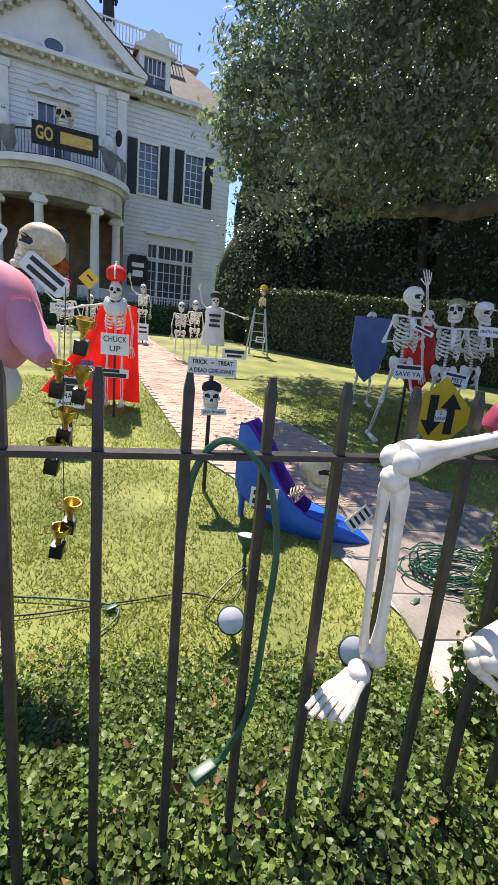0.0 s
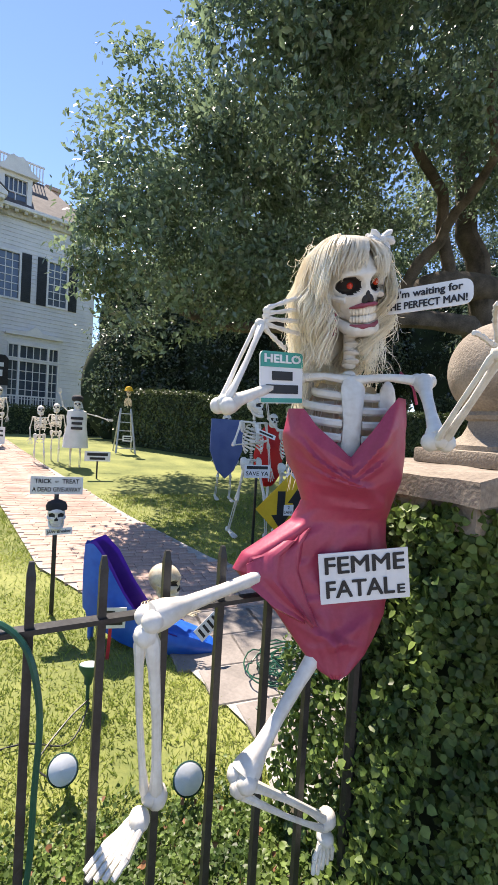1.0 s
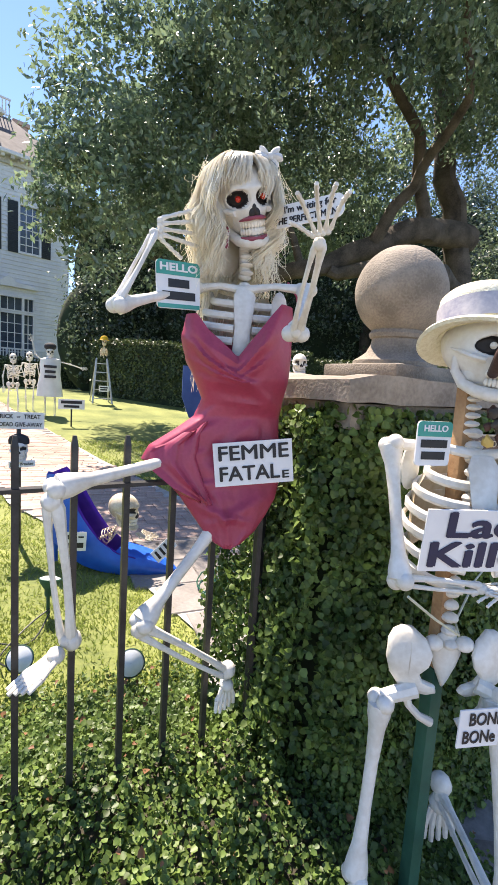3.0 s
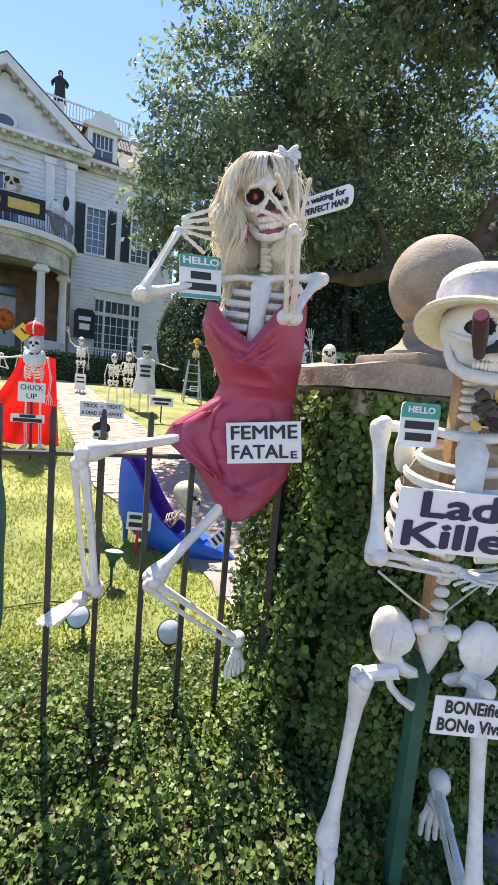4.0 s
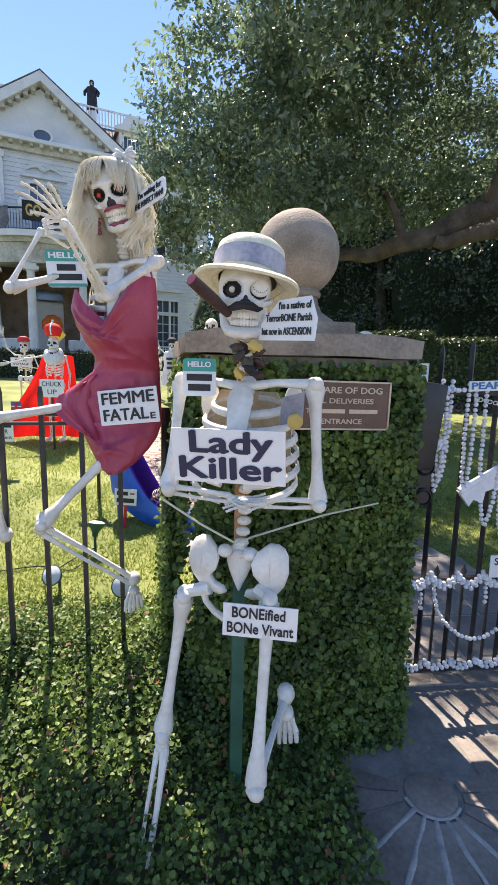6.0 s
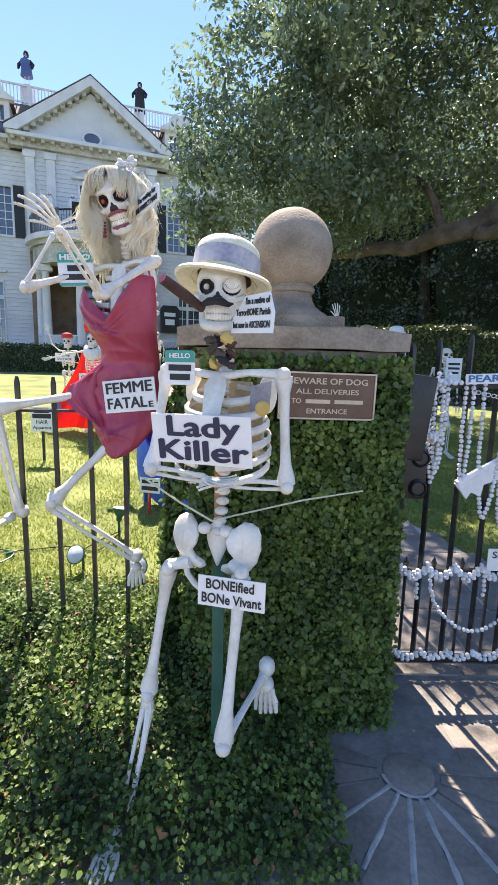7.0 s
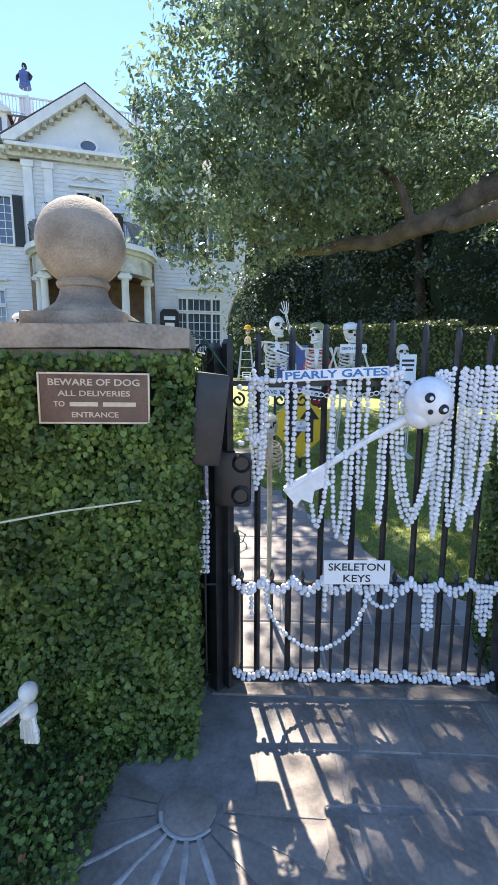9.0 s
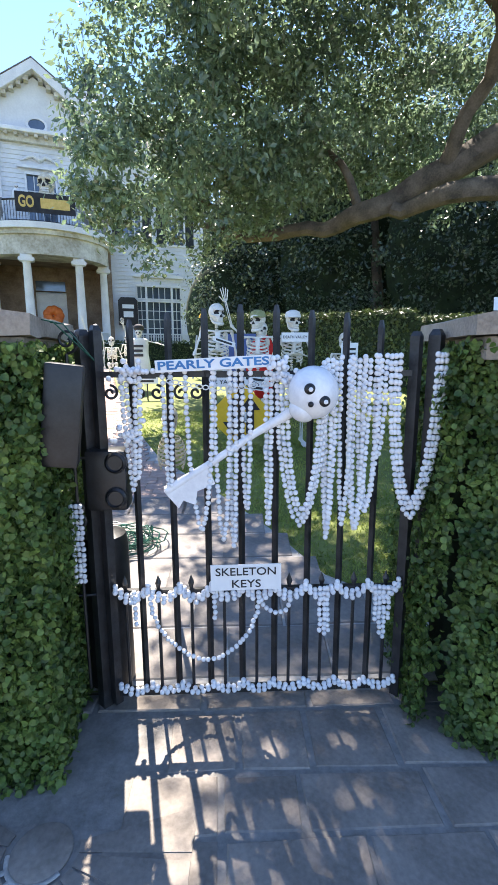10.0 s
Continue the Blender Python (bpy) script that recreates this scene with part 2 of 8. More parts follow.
def ground_z(x, y):
    """Height of the garden: level walk outside, then rising gently to the house."""
    if y < 1.25:
        return 0.0
    if y < 15:
        return 0.08 * (y - 1.25)
    return 0.08 * 13.75


# ---- writing ----
def lettering(text, size, mat, parent, x=0.0, y=0.0, z=-0.004, width=None, bold=0.0, name="lettering", align="CENTER"):
    """Text as a thin mesh on a board's front (board faces -y, text in its x-z plane)."""
    cu = bpy.data.curves.new(name, "FONT")
    cu.body, cu.size, cu.align_x, cu.align_y = text, size, align, "CENTER"
    cu.extrude, cu.offset = 0.0008, max(0.0, bold)
    cu.resolution_u = 3
    tmp = bpy.data.objects.new(name, cu)
    scene.collection.objects.link(tmp)
    bpy.context.view_layer.update()
    me = bpy.data.meshes.new_from_object(tmp.evaluated_get(bpy.context.evaluated_depsgraph_get()))
    bpy.data.objects.remove(tmp)
    bpy.data.curves.remove(cu)
    me.materials.clear()
    me.materials.append(mat)
    xs = [v.co.x for v in me.vertices] or [0, 1]
    sc = width / (max(xs) - min(xs)) if width else 1.0
    for v in me.vertices:
        v.co = Vector((x + v.co.x * sc, z - v.co.z, y + v.co.y))
    if bold < 0:
        # heavier strokes: the letters laid over themselves, a little aside
        V0, F0 = [v.co.copy() for v in me.vertices], [list(p.vertices) for p in me.polygons]
        V, F = [], []
        for j, (ox, oy) in enumerate(((0, 0), (1, 0), (-1, 0), (0.4, 1), (-0.4, -1))):
            o = len(V)
            V += [(v.x - ox * bold, v.y - 0.00012 * j, v.z - oy * bold * 0.6) for v in V0]
            F += [[o + i for i in f] for f in F0]
        me = bpy.data.meshes.new(name)
        me.from_pydata(V, [], F)
        me.materials.append(mat)
    ob = new(name, me)
    ob.parent = parent
    return ob


def bar(parent, mat, x0, x1, y, h, z=-0.004, name="print_bar"):
    bm = bmesh.new()
    add_box(bm, (x0, z - 0.0008, y - h / 2), (x1, z + 0.0008, y + h / 2))
    return part(name, bm, mat, parent, smooth=False)


def board(name, w, h, m, label, mat=None, thick=0.005, group="", category="sign", outline=None, panel="panel"):
    """A sign board facing its own -y, centre at its origin."""
    t = thing(name, label, category, group, m=m)
    bm = bmesh.new()
    if outline:
        prism(bm, outline, -thick / 2, thick / 2)
        fix(bm)
    else:
        add_box(bm, (-w / 2, -thick / 2, -h / 2), (w / 2, thick / 2, h / 2), bevel=min(0.0015, thick / 3))
    part(panel, bm, mat or paper, t, smooth=False)
    return t


def rounded(w, h, r, n=5):
    pts = []
    for cx, cz, a0 in ((w / 2 - r, h / 2 - r, 0), (-w / 2 + r, h / 2 - r, 90), (-w / 2 + r, -h / 2 + r, 180), (w / 2 - r, -h / 2 + r, 270)):
        for i in range(n):
            a = radians(a0 + 90 * i / (n - 1))
            pts.append((cx + r * math.cos(a), cz + r * math.sin(a)))
    return pts


def facing(p, right, up=(0, 0, 1)):
    """A pose at p whose x runs along right and whose z is near up; its -y looks at the viewer."""
    x = Vector(right).normalized()
    z = Vector(up)
    z = (z - x * z.dot(x)).normalized()
    y = z.cross(x)
    return Matrix(((x.x, y.x, z.x, p[0]), (x.y, y.y, z.y, p[1]), (x.z, y.z, z.z, p[2]), (0, 0, 0, 1)))


# ---- ground ----
def ground_sheet():
    xs = [-400, -120, -40, -18] + [-12 + 0.5 * i for i in range(53)] + [18, 26, 40, 120, 400]
    ys = [-300, -60, -15, -6, -3, -1.5, 0, 1.24, 1.26] + [1.5 + 0.35 * i for i in range(40)] + [15.2, 18, 24, 40, 120, 500]
    bm = bmesh.new()
    vs = [[bm.verts.new((x, y, ground_z(x, y) - (0.06 if y < 1.25 else 0.0) + (0.012 * noise.noise((x * 0.9, y * 0.9, 0)) if 1.6 < y < 20 else 0))) for x in xs] for y in ys]
    for j in range(len(ys) - 1):
        for i in range(len(xs) - 1):
            f = bm.faces.new((vs[j][i], vs[j][i + 1], vs[j + 1][i + 1], vs[j + 1][i]))
            f.material_index = 0 if ys[j] >= 1.25 else 1
    return tagged(part("ground", bm, [lawn_mat, soil]), "sunlit patchy green lawn rising gently to the house", "lawn", kind="structure")


ground_sheet()


def leaves(name, pos, nrm, size, mat, label, category, spread=0.7, aspect=0.75, fold=0.25, seed=1, parent=None, kind="stuff", droop=0.0, lobed=False):
    """Many small folded leaves as one mesh: pos and nrm are N x 3 arrays."""
    rng = np.random.default_rng(seed)
    n = len(pos)
    nr = nrm + rng.normal(0, spread, (n, 3))
    nr /= np.linalg.norm(nr, axis=1)[:, None] + 1e-9
    a = rng.normal(0, 1, (n, 3))
    a[:, 2] -= droop
    a -= nr * (a * nr).sum(1)[:, None]
    a /= np.linalg.norm(a, axis=1)[:, None] + 1e-9
    b = np.cross(nr, a)
    s = size * rng.uniform(0.6, 1.3, n)[:, None]
    n_ = nr * s * fold
    if lobed:
        v = np.stack([pos, pos + a * s * 0.22 + b * s * aspect * 0.5 + n_, pos + a * s * 0.62 + b * s * aspect * 0.42 + n_ * 0.6, pos + a * s,
                      pos + a * s * 0.62 - b * s * aspect * 0.42 + n_ * 0.6, pos + a * s * 0.22 - b * s * aspect * 0.5 + n_], 1).reshape(-1, 3)
        i = np.arange(n)[:, None] * 6
        f = np.concatenate([np.concatenate([i, i + q, i + p], 1) for p, q in ((1, 2), (2, 3), (3, 4), (4, 5))], 0)
    else:
        mid = pos + a * s * 0.45
        v = np.stack([pos, mid + b * s * aspect * 0.5 + n_, pos + a * s, mid - b * s * aspect * 0.5 + n_], 1).reshape(-1, 3)
        i = np.arange(n)[:, None] * 4
        f = np.concatenate([np.concatenate([i, i + 2, i + 1], 1), np.concatenate([i, i + 3, i + 2], 1)], 0)
    me = bpy.data.meshes.new(name)
    me.vertices.add(len(v))
    me.vertices.foreach_set("co", v.astype(np.float32).ravel())
    me.loops.add(len(f) * 3)
    me.loops.foreach_set("vertex_index", f.astype(np.int32).ravel())
    me.polygons.add(len(f))
    me.polygons.foreach_set("loop_start", np.arange(0, len(f) * 3, 3, dtype=np.int32))
    me.update(calc_edges=True)
    me.materials.append(mat)
    ob = new(name, me)
    if parent is not None:
        ob.parent = parent
        if label:
            ob["label"] = label
        if kind:
            ob["kind"] = kind
        return ob
    return tagged(ob, label, category, kind=kind)


# ---- street pavement of stone slabs ----
pavement = thing("pavement", "worn grey stone slab pavement before the gate", "pavement", kind="structure")
bm = bmesh.new()
add_box(bm, (-14, -8, -0.12), (18, 1.25, -0.006))
part("mortar_bed", bm, bed_mortar, pavement, smooth=False)

# ---- ivy bank, hedge and piers ----
def bank_z(x, y):
    """Top of the ivy bank on both sides of the fence."""
    if y < 0.12:
        return 0.02
    if y < 1.05:
        t = (y - 0.12) / 0.93
        h = 0.42 * (t ** 0.6)
    else:
        t = min(1, (y - 1.05) / 0.95)
        h = 0.42 * (1 - t) ** 1.3 + 0.06 * t
    if x > 1.3:
        h *= max(0.03, (1.95 - x) / 0.65)
    return h * (1 + 0.12 * noise.noise((x * 2, y * 2, 3)))


bm = bmesh.new()
nx, ny = 60, 22
g = [[bm.verts.new((-6 + 7.9 * i / nx, 0.1 + 1.95 * j / ny, bank_z(-6 + 7.9 * i / nx, 0.1 + 1.95 * j / ny) - 0.05)) for i in range(nx + 1)] for j in range(ny + 1)]
for j in range(ny):
    for i in range(nx):
        bm.faces.new((g[j][i], g[j][i + 1], g[j + 1][i + 1], g[j + 1][i]))
ivy_bank = thing("ivy_bank", "dense green ivy groundcover along the iron fence", "ivy", kind="stuff")
part("soil_bed", bm, soil, ivy_bank)
rng = np.random.default_rng(5)
N = 150000
px_ = np.where(rng.random(N) < 0.8, rng.uniform(-1.6, 1.85, N), rng.uniform(-5, -1.6, N))
py_ = rng.uniform(0.08, 2.1, N)
pz_ = np.array([bank_z(a, b) + 0.05 * noise.noise((a * 7, b * 7, 1)) for a, b in zip(px_, py_)]) + rng.uniform(-0.09, 0.05, N)
keep = ~((px_ > 1.15) & (py_ > 0.95)) & (rng.random(N) < np.clip((2.2 - py_) / 0.55, 0.12, 1))
P3 = np.stack([px_, py_, pz_], 1)[keep]
leaves("ivy_leaves", P3, np.tile([0, -0.25, 1.0], (len(P3), 1)), 0.02, leaf_ivy, "", "", 0.75, 0.9, 0.14, 3, ivy_bank, lobed=True)
k2 = rng.random(len(P3)) < 0.007
leaves("dry_leaves", P3[k2] + np.array([0, 0, 0.03]), np.tile([0, -0.3, 1.0], (k2.sum(), 1)), 0.025, leaf_dead, "brown withered leaves", "", 0.9, 0.8, 0.3, 4, ivy_bank, lobed=True)


def pier(name, cx, cy, yaw, label):
    """An ivy-clad stone pier with a cap, a plinth and a ball."""
    t = thing(name, label, "gate pier", "gate piers", m=pose(cx, cy, 0, 0, 0, yaw))
    # shaft coloured near-black for the shade between ivy leaves
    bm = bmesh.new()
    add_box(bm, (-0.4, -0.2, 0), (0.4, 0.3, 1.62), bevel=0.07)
    part("shaft", bm, shade_core, t)
    bm = bmesh.new()
    add_box(bm, (-0.44, -0.25, 1.6), (0.42, 0.3, 1.686), bevel=0.008)
    part("neck_course", bm, stone, t)
    bm = bmesh.new()
    add_box(bm, (-0.5, -0.29, 1.688), (0.455, 0.36, 1.778))
    bmesh.ops.subdivide_edges(bm, edges=bm.edges[:], cuts=7, use_grid_fill=True)
    for v in bm.verts:
        e = 0.012
        v.co += Vector((noise.noise(v.co * 9) * e, noise.noise(v.co * 9 + Vector((5, 0, 0))) * e, noise.noise(v.co * 7 + Vector((0, 5, 0))) * e))
        if (v.co.x > 0.44 or v.co.x < -0.485) and v.co.z > 1.76:
            v.co.z -= 0.02
    part("cap", bm, stone, t, "chipped sandstone cap slab")
    return t


pier_l = pier("gate_pier", 1.66, 1.08, 6.0, "ivy-covered stone gate pier with ball finial")
pier_r = pier("gate_pier", 4.2, 1.12, -6.0, "ivy-covered stone gate pier beside the gate's latch side")


def finial(parent):
    bm = bmesh.new()
    add_box(bm, (-0.2, -0.2, 1.776), (0.2, 0.2, 1.832), bevel=0.01)
    part("plinth", bm, stone_grey, parent)
    bm = bmesh.new()
    lathe(bm, [(0.165, 1.83), (0.165, 1.85), (0.145, 1.862), (0.115, 1.885), (0.1, 1.915), (0.095, 1.94), (0.105, 1.945), (0.11, 1.96), (0.1, 1.975)], 32)
    part("neck", bm, stone_grey, parent)
    bm = bmesh.new()
    vs = blob(bm, (0, 0, 2.125), 0.18, 0, 40, 26)
    for v in vs:
        v.co += (v.co - Vector((0, 0, 2.125))).normalized() * noise.noise(v.co * 14) * 0.002
    part("ball", bm, stone_grey, parent, "weathered grey stone ball")


finial(pier_l)


def pier_ivy(parent, seed, bare=False):
    """Ivy over a pier's faces, in the pier's own frame; bare leaves the plaque's place free."""
    rng = np.random.default_rng(seed)
    P, Nn = [], []

    def face(n, fu, nrm):
        q = fu(rng.random((n, 2)))
        P.append(q)
        Nn.append(np.tile(nrm, (len(q), 1)))

    face(22000, lambda r: np.stack([-0.47 + 0.93 * r[:, 0], -0.27 - 0.05 * rng.random(len(r)) - 0.06 * (1 - r[:, 1]), 1.66 * r[:, 1] ** 0.95], 1), (0, -1, 0.25))
    face(9000, lambda r: np.stack([-0.44 - 0.05 * rng.random(len(r)) - 0.10 * (1 - r[:, 1]) ** 2, -0.28 + 0.75 * r[:, 0], 1.66 * r[:, 1]], 1), (-1, 0, 0.25))
    face(9000, lambda r: np.stack([0.425 + 0.035 * rng.random(len(r)), -0.28 + 0.7 * r[:, 0], 1.66 * r[:, 1]], 1), (1, 0, 0.25))
    face(4000, lambda r: np.stack([-0.47 + 0.94 * r[:, 0], 0.4 + 0.05 * rng.random(len(r)), 1.6 * r[:, 1]], 1), (0, 1, 0.25))
    Q, Nq = np.concatenate(P), np.concatenate(Nn)
    free = ~((abs(Q[:, 0] - 0.102) < 0.222) & (abs(Q[:, 2] - 1.502) < 0.112) & (Q[:, 1] < -0.2) & bare)
    Q, Nq = Q[free], Nq[free]
    turn = np.clip(-0.2 - Q[:, 0], 0, None) * (Q[:, 1] < -0.2)
    Q[:, 1] += 1.9 * turn ** 2
    Nq[:, 0] -= 3.0 * turn
    Nq[:, 2] += 1.2 * turn
    side = (Q[:, 0] < -0.4) & (Q[:, 1] > -0.2)
    Q[:, 0] -= side * 0.05 * np.sin(np.clip(Q[:, 2] / 1.66, 0, 1) * np.pi)
    lump = np.array([noise.noise((a * 6 + seed, b * 6, c * 6)) + 0.5 * noise.noise((a * 17, b * 17, c * 17)) for a, b, c in Q])
    Q = Q + Nq * (0.028 * lump + rng.uniform(-0.02, 0.02, len(Q)))[:, None]
    leaves("ivy_leaves", Q, Nq, 0.0265, leaf_ivy, "dense clinging green ivy", "", 0.75, 0.9, 0.14, seed, parent, lobed=True)


pier_ivy(pier_l, 11, True)
pier_ivy(pier_r, 12)

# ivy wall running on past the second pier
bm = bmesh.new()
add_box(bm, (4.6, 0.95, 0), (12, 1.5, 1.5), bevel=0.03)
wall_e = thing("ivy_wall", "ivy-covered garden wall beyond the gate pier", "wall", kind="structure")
part("wall_core", bm, shade_core, wall_e)
rng = np.random.default_rng(77)
q = np.stack([rng.uniform(4.6, 8, 12000), 0.93 - 0.06 * rng.random(12000), 1.55 * rng.random(12000)], 1)
leaves("ivy_leaves", q, np.tile((0, -1, 0.3), (12000, 1)), 0.02856, leaf_ivy, "", "", 0.45, 0.9, 0.1, 13, wall_e)

# ---- plaque ----
plq = board("bronze_plaque", 0.405, 0.19, facing((1.795, 0.772, 1.502), (0.402, 0.048, -0.006)), "brown bronze plaque with pale raised letters on the ivy-clad pier", bronze, 0.014, category="plaque", panel="plate")
for a, b in (((-0.2025, -0.012, 0.088), (0.2025, -0.006, 0.095)), ((-0.2025, -0.012, -0.095), (0.2025, -0.006, -0.088)), ((-0.2025, -0.012, -0.0878), (-0.1955, -0.006, 0.0878)), ((0.1955, -0.012, -0.0878), (0.2025, -0.006, 0.0878))):
    bm = bmesh.new()
    add_box(bm, a, b, bevel=0.001)
    part("rim", bm, brass, plq)
lettering("BEWARE OF DOG", 0.034, brass, plq, 0, 0.058, -0.009, 0.33, 0.0006)
lettering("ALL DELIVERIES", 0.028, brass, plq, 0, 0.017, -0.009, 0.262, 0.0004)
lettering("TO", 0.028, brass, plq, -0.128, -0.022, -0.009, 0.04, 0.0004)
bar(plq, brass, -0.09, 0.012, -0.022, 0.016, -0.009)
bar(plq, brass, 0.03, 0.15, -0.022, 0.016, -0.009)
lettering("ENTRANCE", 0.028, brass, plq, 0, -0.062, -0.009, 0.17, 0.0004)


# ---- iron fence ----
fence = thing("iron_fence", "black wrought-iron picket fence rising from ivy", "fence")
def fence_y(x):
    return 0.945 + 0.12 * x


def picket_mesh(z0, z1, r):
    bm = bmesh.new()
    tube(bm, [(0, 0, z0), (0, 0, z1 - 0.03), (0, 0, z1)], [r, r, r * 0.55], 4)
    return bm


pk = None
for i in range(-20, 7):
    x = 0.44 + 0.1545 * i
    if x > 1.0:
        continue
    m = Matrix.Translation((x, fence_y(x), 0)) @ Matrix.Rotation(radians(50), 4, "Z")
    if pk is None:
        pk = part("picket", picket_mesh(0.05, 1.545, 0.0135), iron, fence, smooth=False)
        pk.matrix_basis = m
    else:
        o = pk.copy()
        scene.collection.objects.link(o)
        o.matrix_basis = m
bm = bmesh.new()
tube(bm, [(1.1, fence_y(1.1), 0), (1.1, fence_y(1.1), 1.46)], 0.022, 8)
part("end_post", bm, iron, fence)
for z in (1.392, 0.3):
    bm = bmesh.new()
    d = Vector((1, 0.12, 0)).normalized()
    a, b = Vector((-3.2, fence_y(-3.2), z)), Vector((1.11, fence_y(1.11), z))
    add_box(bm, (0, -0.017, -0.006), ((b - a).length, 0.017, 0.006), m=Matrix.Translation(a) @ Matrix.Rotation(math.atan2(d.y, d.x), 4, "Z"))
    part("rail", bm, iron, fence, smooth=False)

# ---- gate ----
GY = 1.16
gate = thing("iron_gate", "black wrought-iron garden gate hung with white beads", "gate")
BARS = (2.40, 2.552, 2.70, 2.846, 2.993, 3.138, 3.282, 3.425)
TOPS = (1.762, 1.79, 1.805, 1.822, 1.82, 1.80, 1.79, 1.76)
for x, z in zip(BARS, TOPS):
    bm = bmesh.new()
    tube(bm, [(x, GY, 0.07), (x, GY, z - 0.03), (x, GY, z)], [0.0145, 0.0145, 0.008], 4)
    part("bar", bm, iron, gate, smooth=False)
for x in [2.325 + 0.1468 * i for i in range(9)]:
    bm = bmesh.new()
    tube(bm, [(x, GY, 0.08), (x, GY, 0.6), (x, GY, 0.625), (x, GY, 0.66)], [0.008, 0.008, 0.015, 0.001], 6)
    part("dog_bar", bm, iron, gate, smooth=False)
for x, z, r in ((2.262, 1.74, 0.026), (3.575, 1.715, 0.028)):
    bm = bmesh.new()
    tube(bm, [(x, GY, 0.03), (x, GY, z - 0.02), (x, GY, z)], [r, r, r * 0.6], 4)
    part("stile", bm, iron, gate, smooth=False)
for z, h in ((1.545, 0.012), (0.585, 0.01), (0.085, 0.016)):
    bm = bmesh.new()
    add_box(bm, (2.262, GY - 0.012, z - h), (3.575, GY + 0.012, z + h))
    part("rail", bm, iron, gate, smooth=False)


def scroll(parent, c, r, turns, start, mirror=1, m=None, th=0.006):
    bm = bmesh.new()
    pts = []
    n = int(18 * turns)
    for i in range(n + 1):
        a = start + 2 * math.pi * turns * i / n
        rr = r * (1 - 0.8 * i / n)
        pts.append((c[0] + mirror * rr * math.cos(a), c[1], c[2] + rr * math.sin(a)))
    tube(bm, pts, th, 6)
    return part("scroll", bm, iron, parent)


for i, x in enumerate((2.31, 2.43, 2.50, 2.60, 2.66)):
    scroll(gate, (x, GY, 1.47), 0.032, 1.3, math.pi / 2, 1 if i % 2 else -1)
for x, name in ((2.203, "gate_post"), (3.668, "gate_post")):
    bm = bmesh.new()
    tube(bm, [(x, GY + 0.02, 0), (x, GY + 0.02, 1.70), (x, GY + 0.02, 1.725)], [0.036, 0.036, 0.02], 4)
    mesh_thing(name, bm, iron, "square black iron gate post", "gate post", "gate posts", smooth=False)
# side bracket with scrolls between pier and post
bracket = thing("scroll_bracket", "black iron scroll bracket between pier and gate", "ironwork")
for z, r, s in ((1.68, 0.05, 1), (0.98, 0.035, -1), (0.93, 0.03, 1)):
    scroll(bracket, (2.155, GY - 0.02, z), r, 1.4, -math.pi / 2, s)
bm = bmesh.new()
tube(bm, [(2.15, GY - 0.02, 0.12), (2.15, GY - 0.02, 1.63)], 0.007, 6)
part("upright", bm, iron, bracket)
for z in (0.58, 1.2):
    bm = bmesh.new()
    tube(bm, [(2.1, GY - 0.02, z), (2.2, GY - 0.01, z)], 0.006, 6)
    part("tie", bm, iron, bracket)

# lock box and callbox
bm = bmesh.new()
add_box(bm, (-0.065, -0.045, -0.185), (0.065, 0.045, 0.185), bevel=0.012, m=pose(2.2, 0.91, 1.41, 0, 7, 12))
mesh_thing("mail_box", bm, black_plastic, "tilted black metal box beside the gate", "box")
lockbox = thing("gate_opener", "black gate opener housing with round covers", "gate opener")
bm = bmesh.new()
add_box(bm, (2.2, GY - 0.06, 0.98), (2.37, GY + 0.05, 1.24), bevel=0.02)
part("housing", bm, black_plastic, lockbox)
for x, z in ((2.33, 1.19), (2.325, 1.04)):
    bm = bmesh.new()
    lathe(bm, [(0.045, -0.02), (0.045, 0.01), (0.035, 0.02), (0.0302, 0.012)], 18, m=pose(x, GY - 0.06, z, 90, 0, 0))
    part("round_cover", bm, black_plastic, lockbox)
drum = thing("cable_drum", "dark upright drum behind the gate post", "drum")
bm = bmesh.new()
lathe(bm, [(0.09, 0.03), (0.11, 0.05), (0.11, 0.75), (0.1, 0.8), (0.05, 0.82)], 20, m=pose(2.2, 1.32, 0, 0, 0, 0))
part("barrel", bm, black_plastic, drum)

# ---- house ----
HM = pose(-6.08, 23.36, 0, 0, 0, 18.5)
house = thing("house", "large white clapboard mansion with pediment and curved porch", "house", m=HM)


def clapboards(parent, u0, u1, z0, z1, v, holes, pitch=0.2, thick=0.25, mat=None):
    """A wall of lapped boards with openings cut through."""
    bm = bmesh.new()
    z = z0
    while z < z1 - 1e-4:
        zt = min(z + pitch, z1)
        cuts = [(u0, u1)]
        for a, b, c, d in holes:
            if c < zt - 1e-4 and d > z + 1e-4:
                nxt = []
                for s, e in cuts:
                    if a > s:
                        nxt.append((s, min(a, e)))
                    if b < e:
                        nxt.append((max(b, s), e))
                cuts = [q for q in nxt if q[1] - q[0] > 0.01]
        for s, e in cuts:
            vv = [bm.verts.new(p) for p in ((s, v - 0.035, z), (e, v - 0.035, z), (e, v - 0.005, zt), (s, v - 0.005, zt), (s, v + thick, z), (e, v + thick, z), (e, v + thick, zt), (s, v + thick, zt))]
            for f in ((0, 1, 2, 3), (5, 4, 7, 6), (4, 0, 3, 7), (1, 5, 6, 2), (4, 5, 1, 0), (3, 2, 6, 7)):
                bm.faces.new([vv[i] for i in f])
        z = zt
    return part("wall", bm, mat or siding, parent, smooth=False)


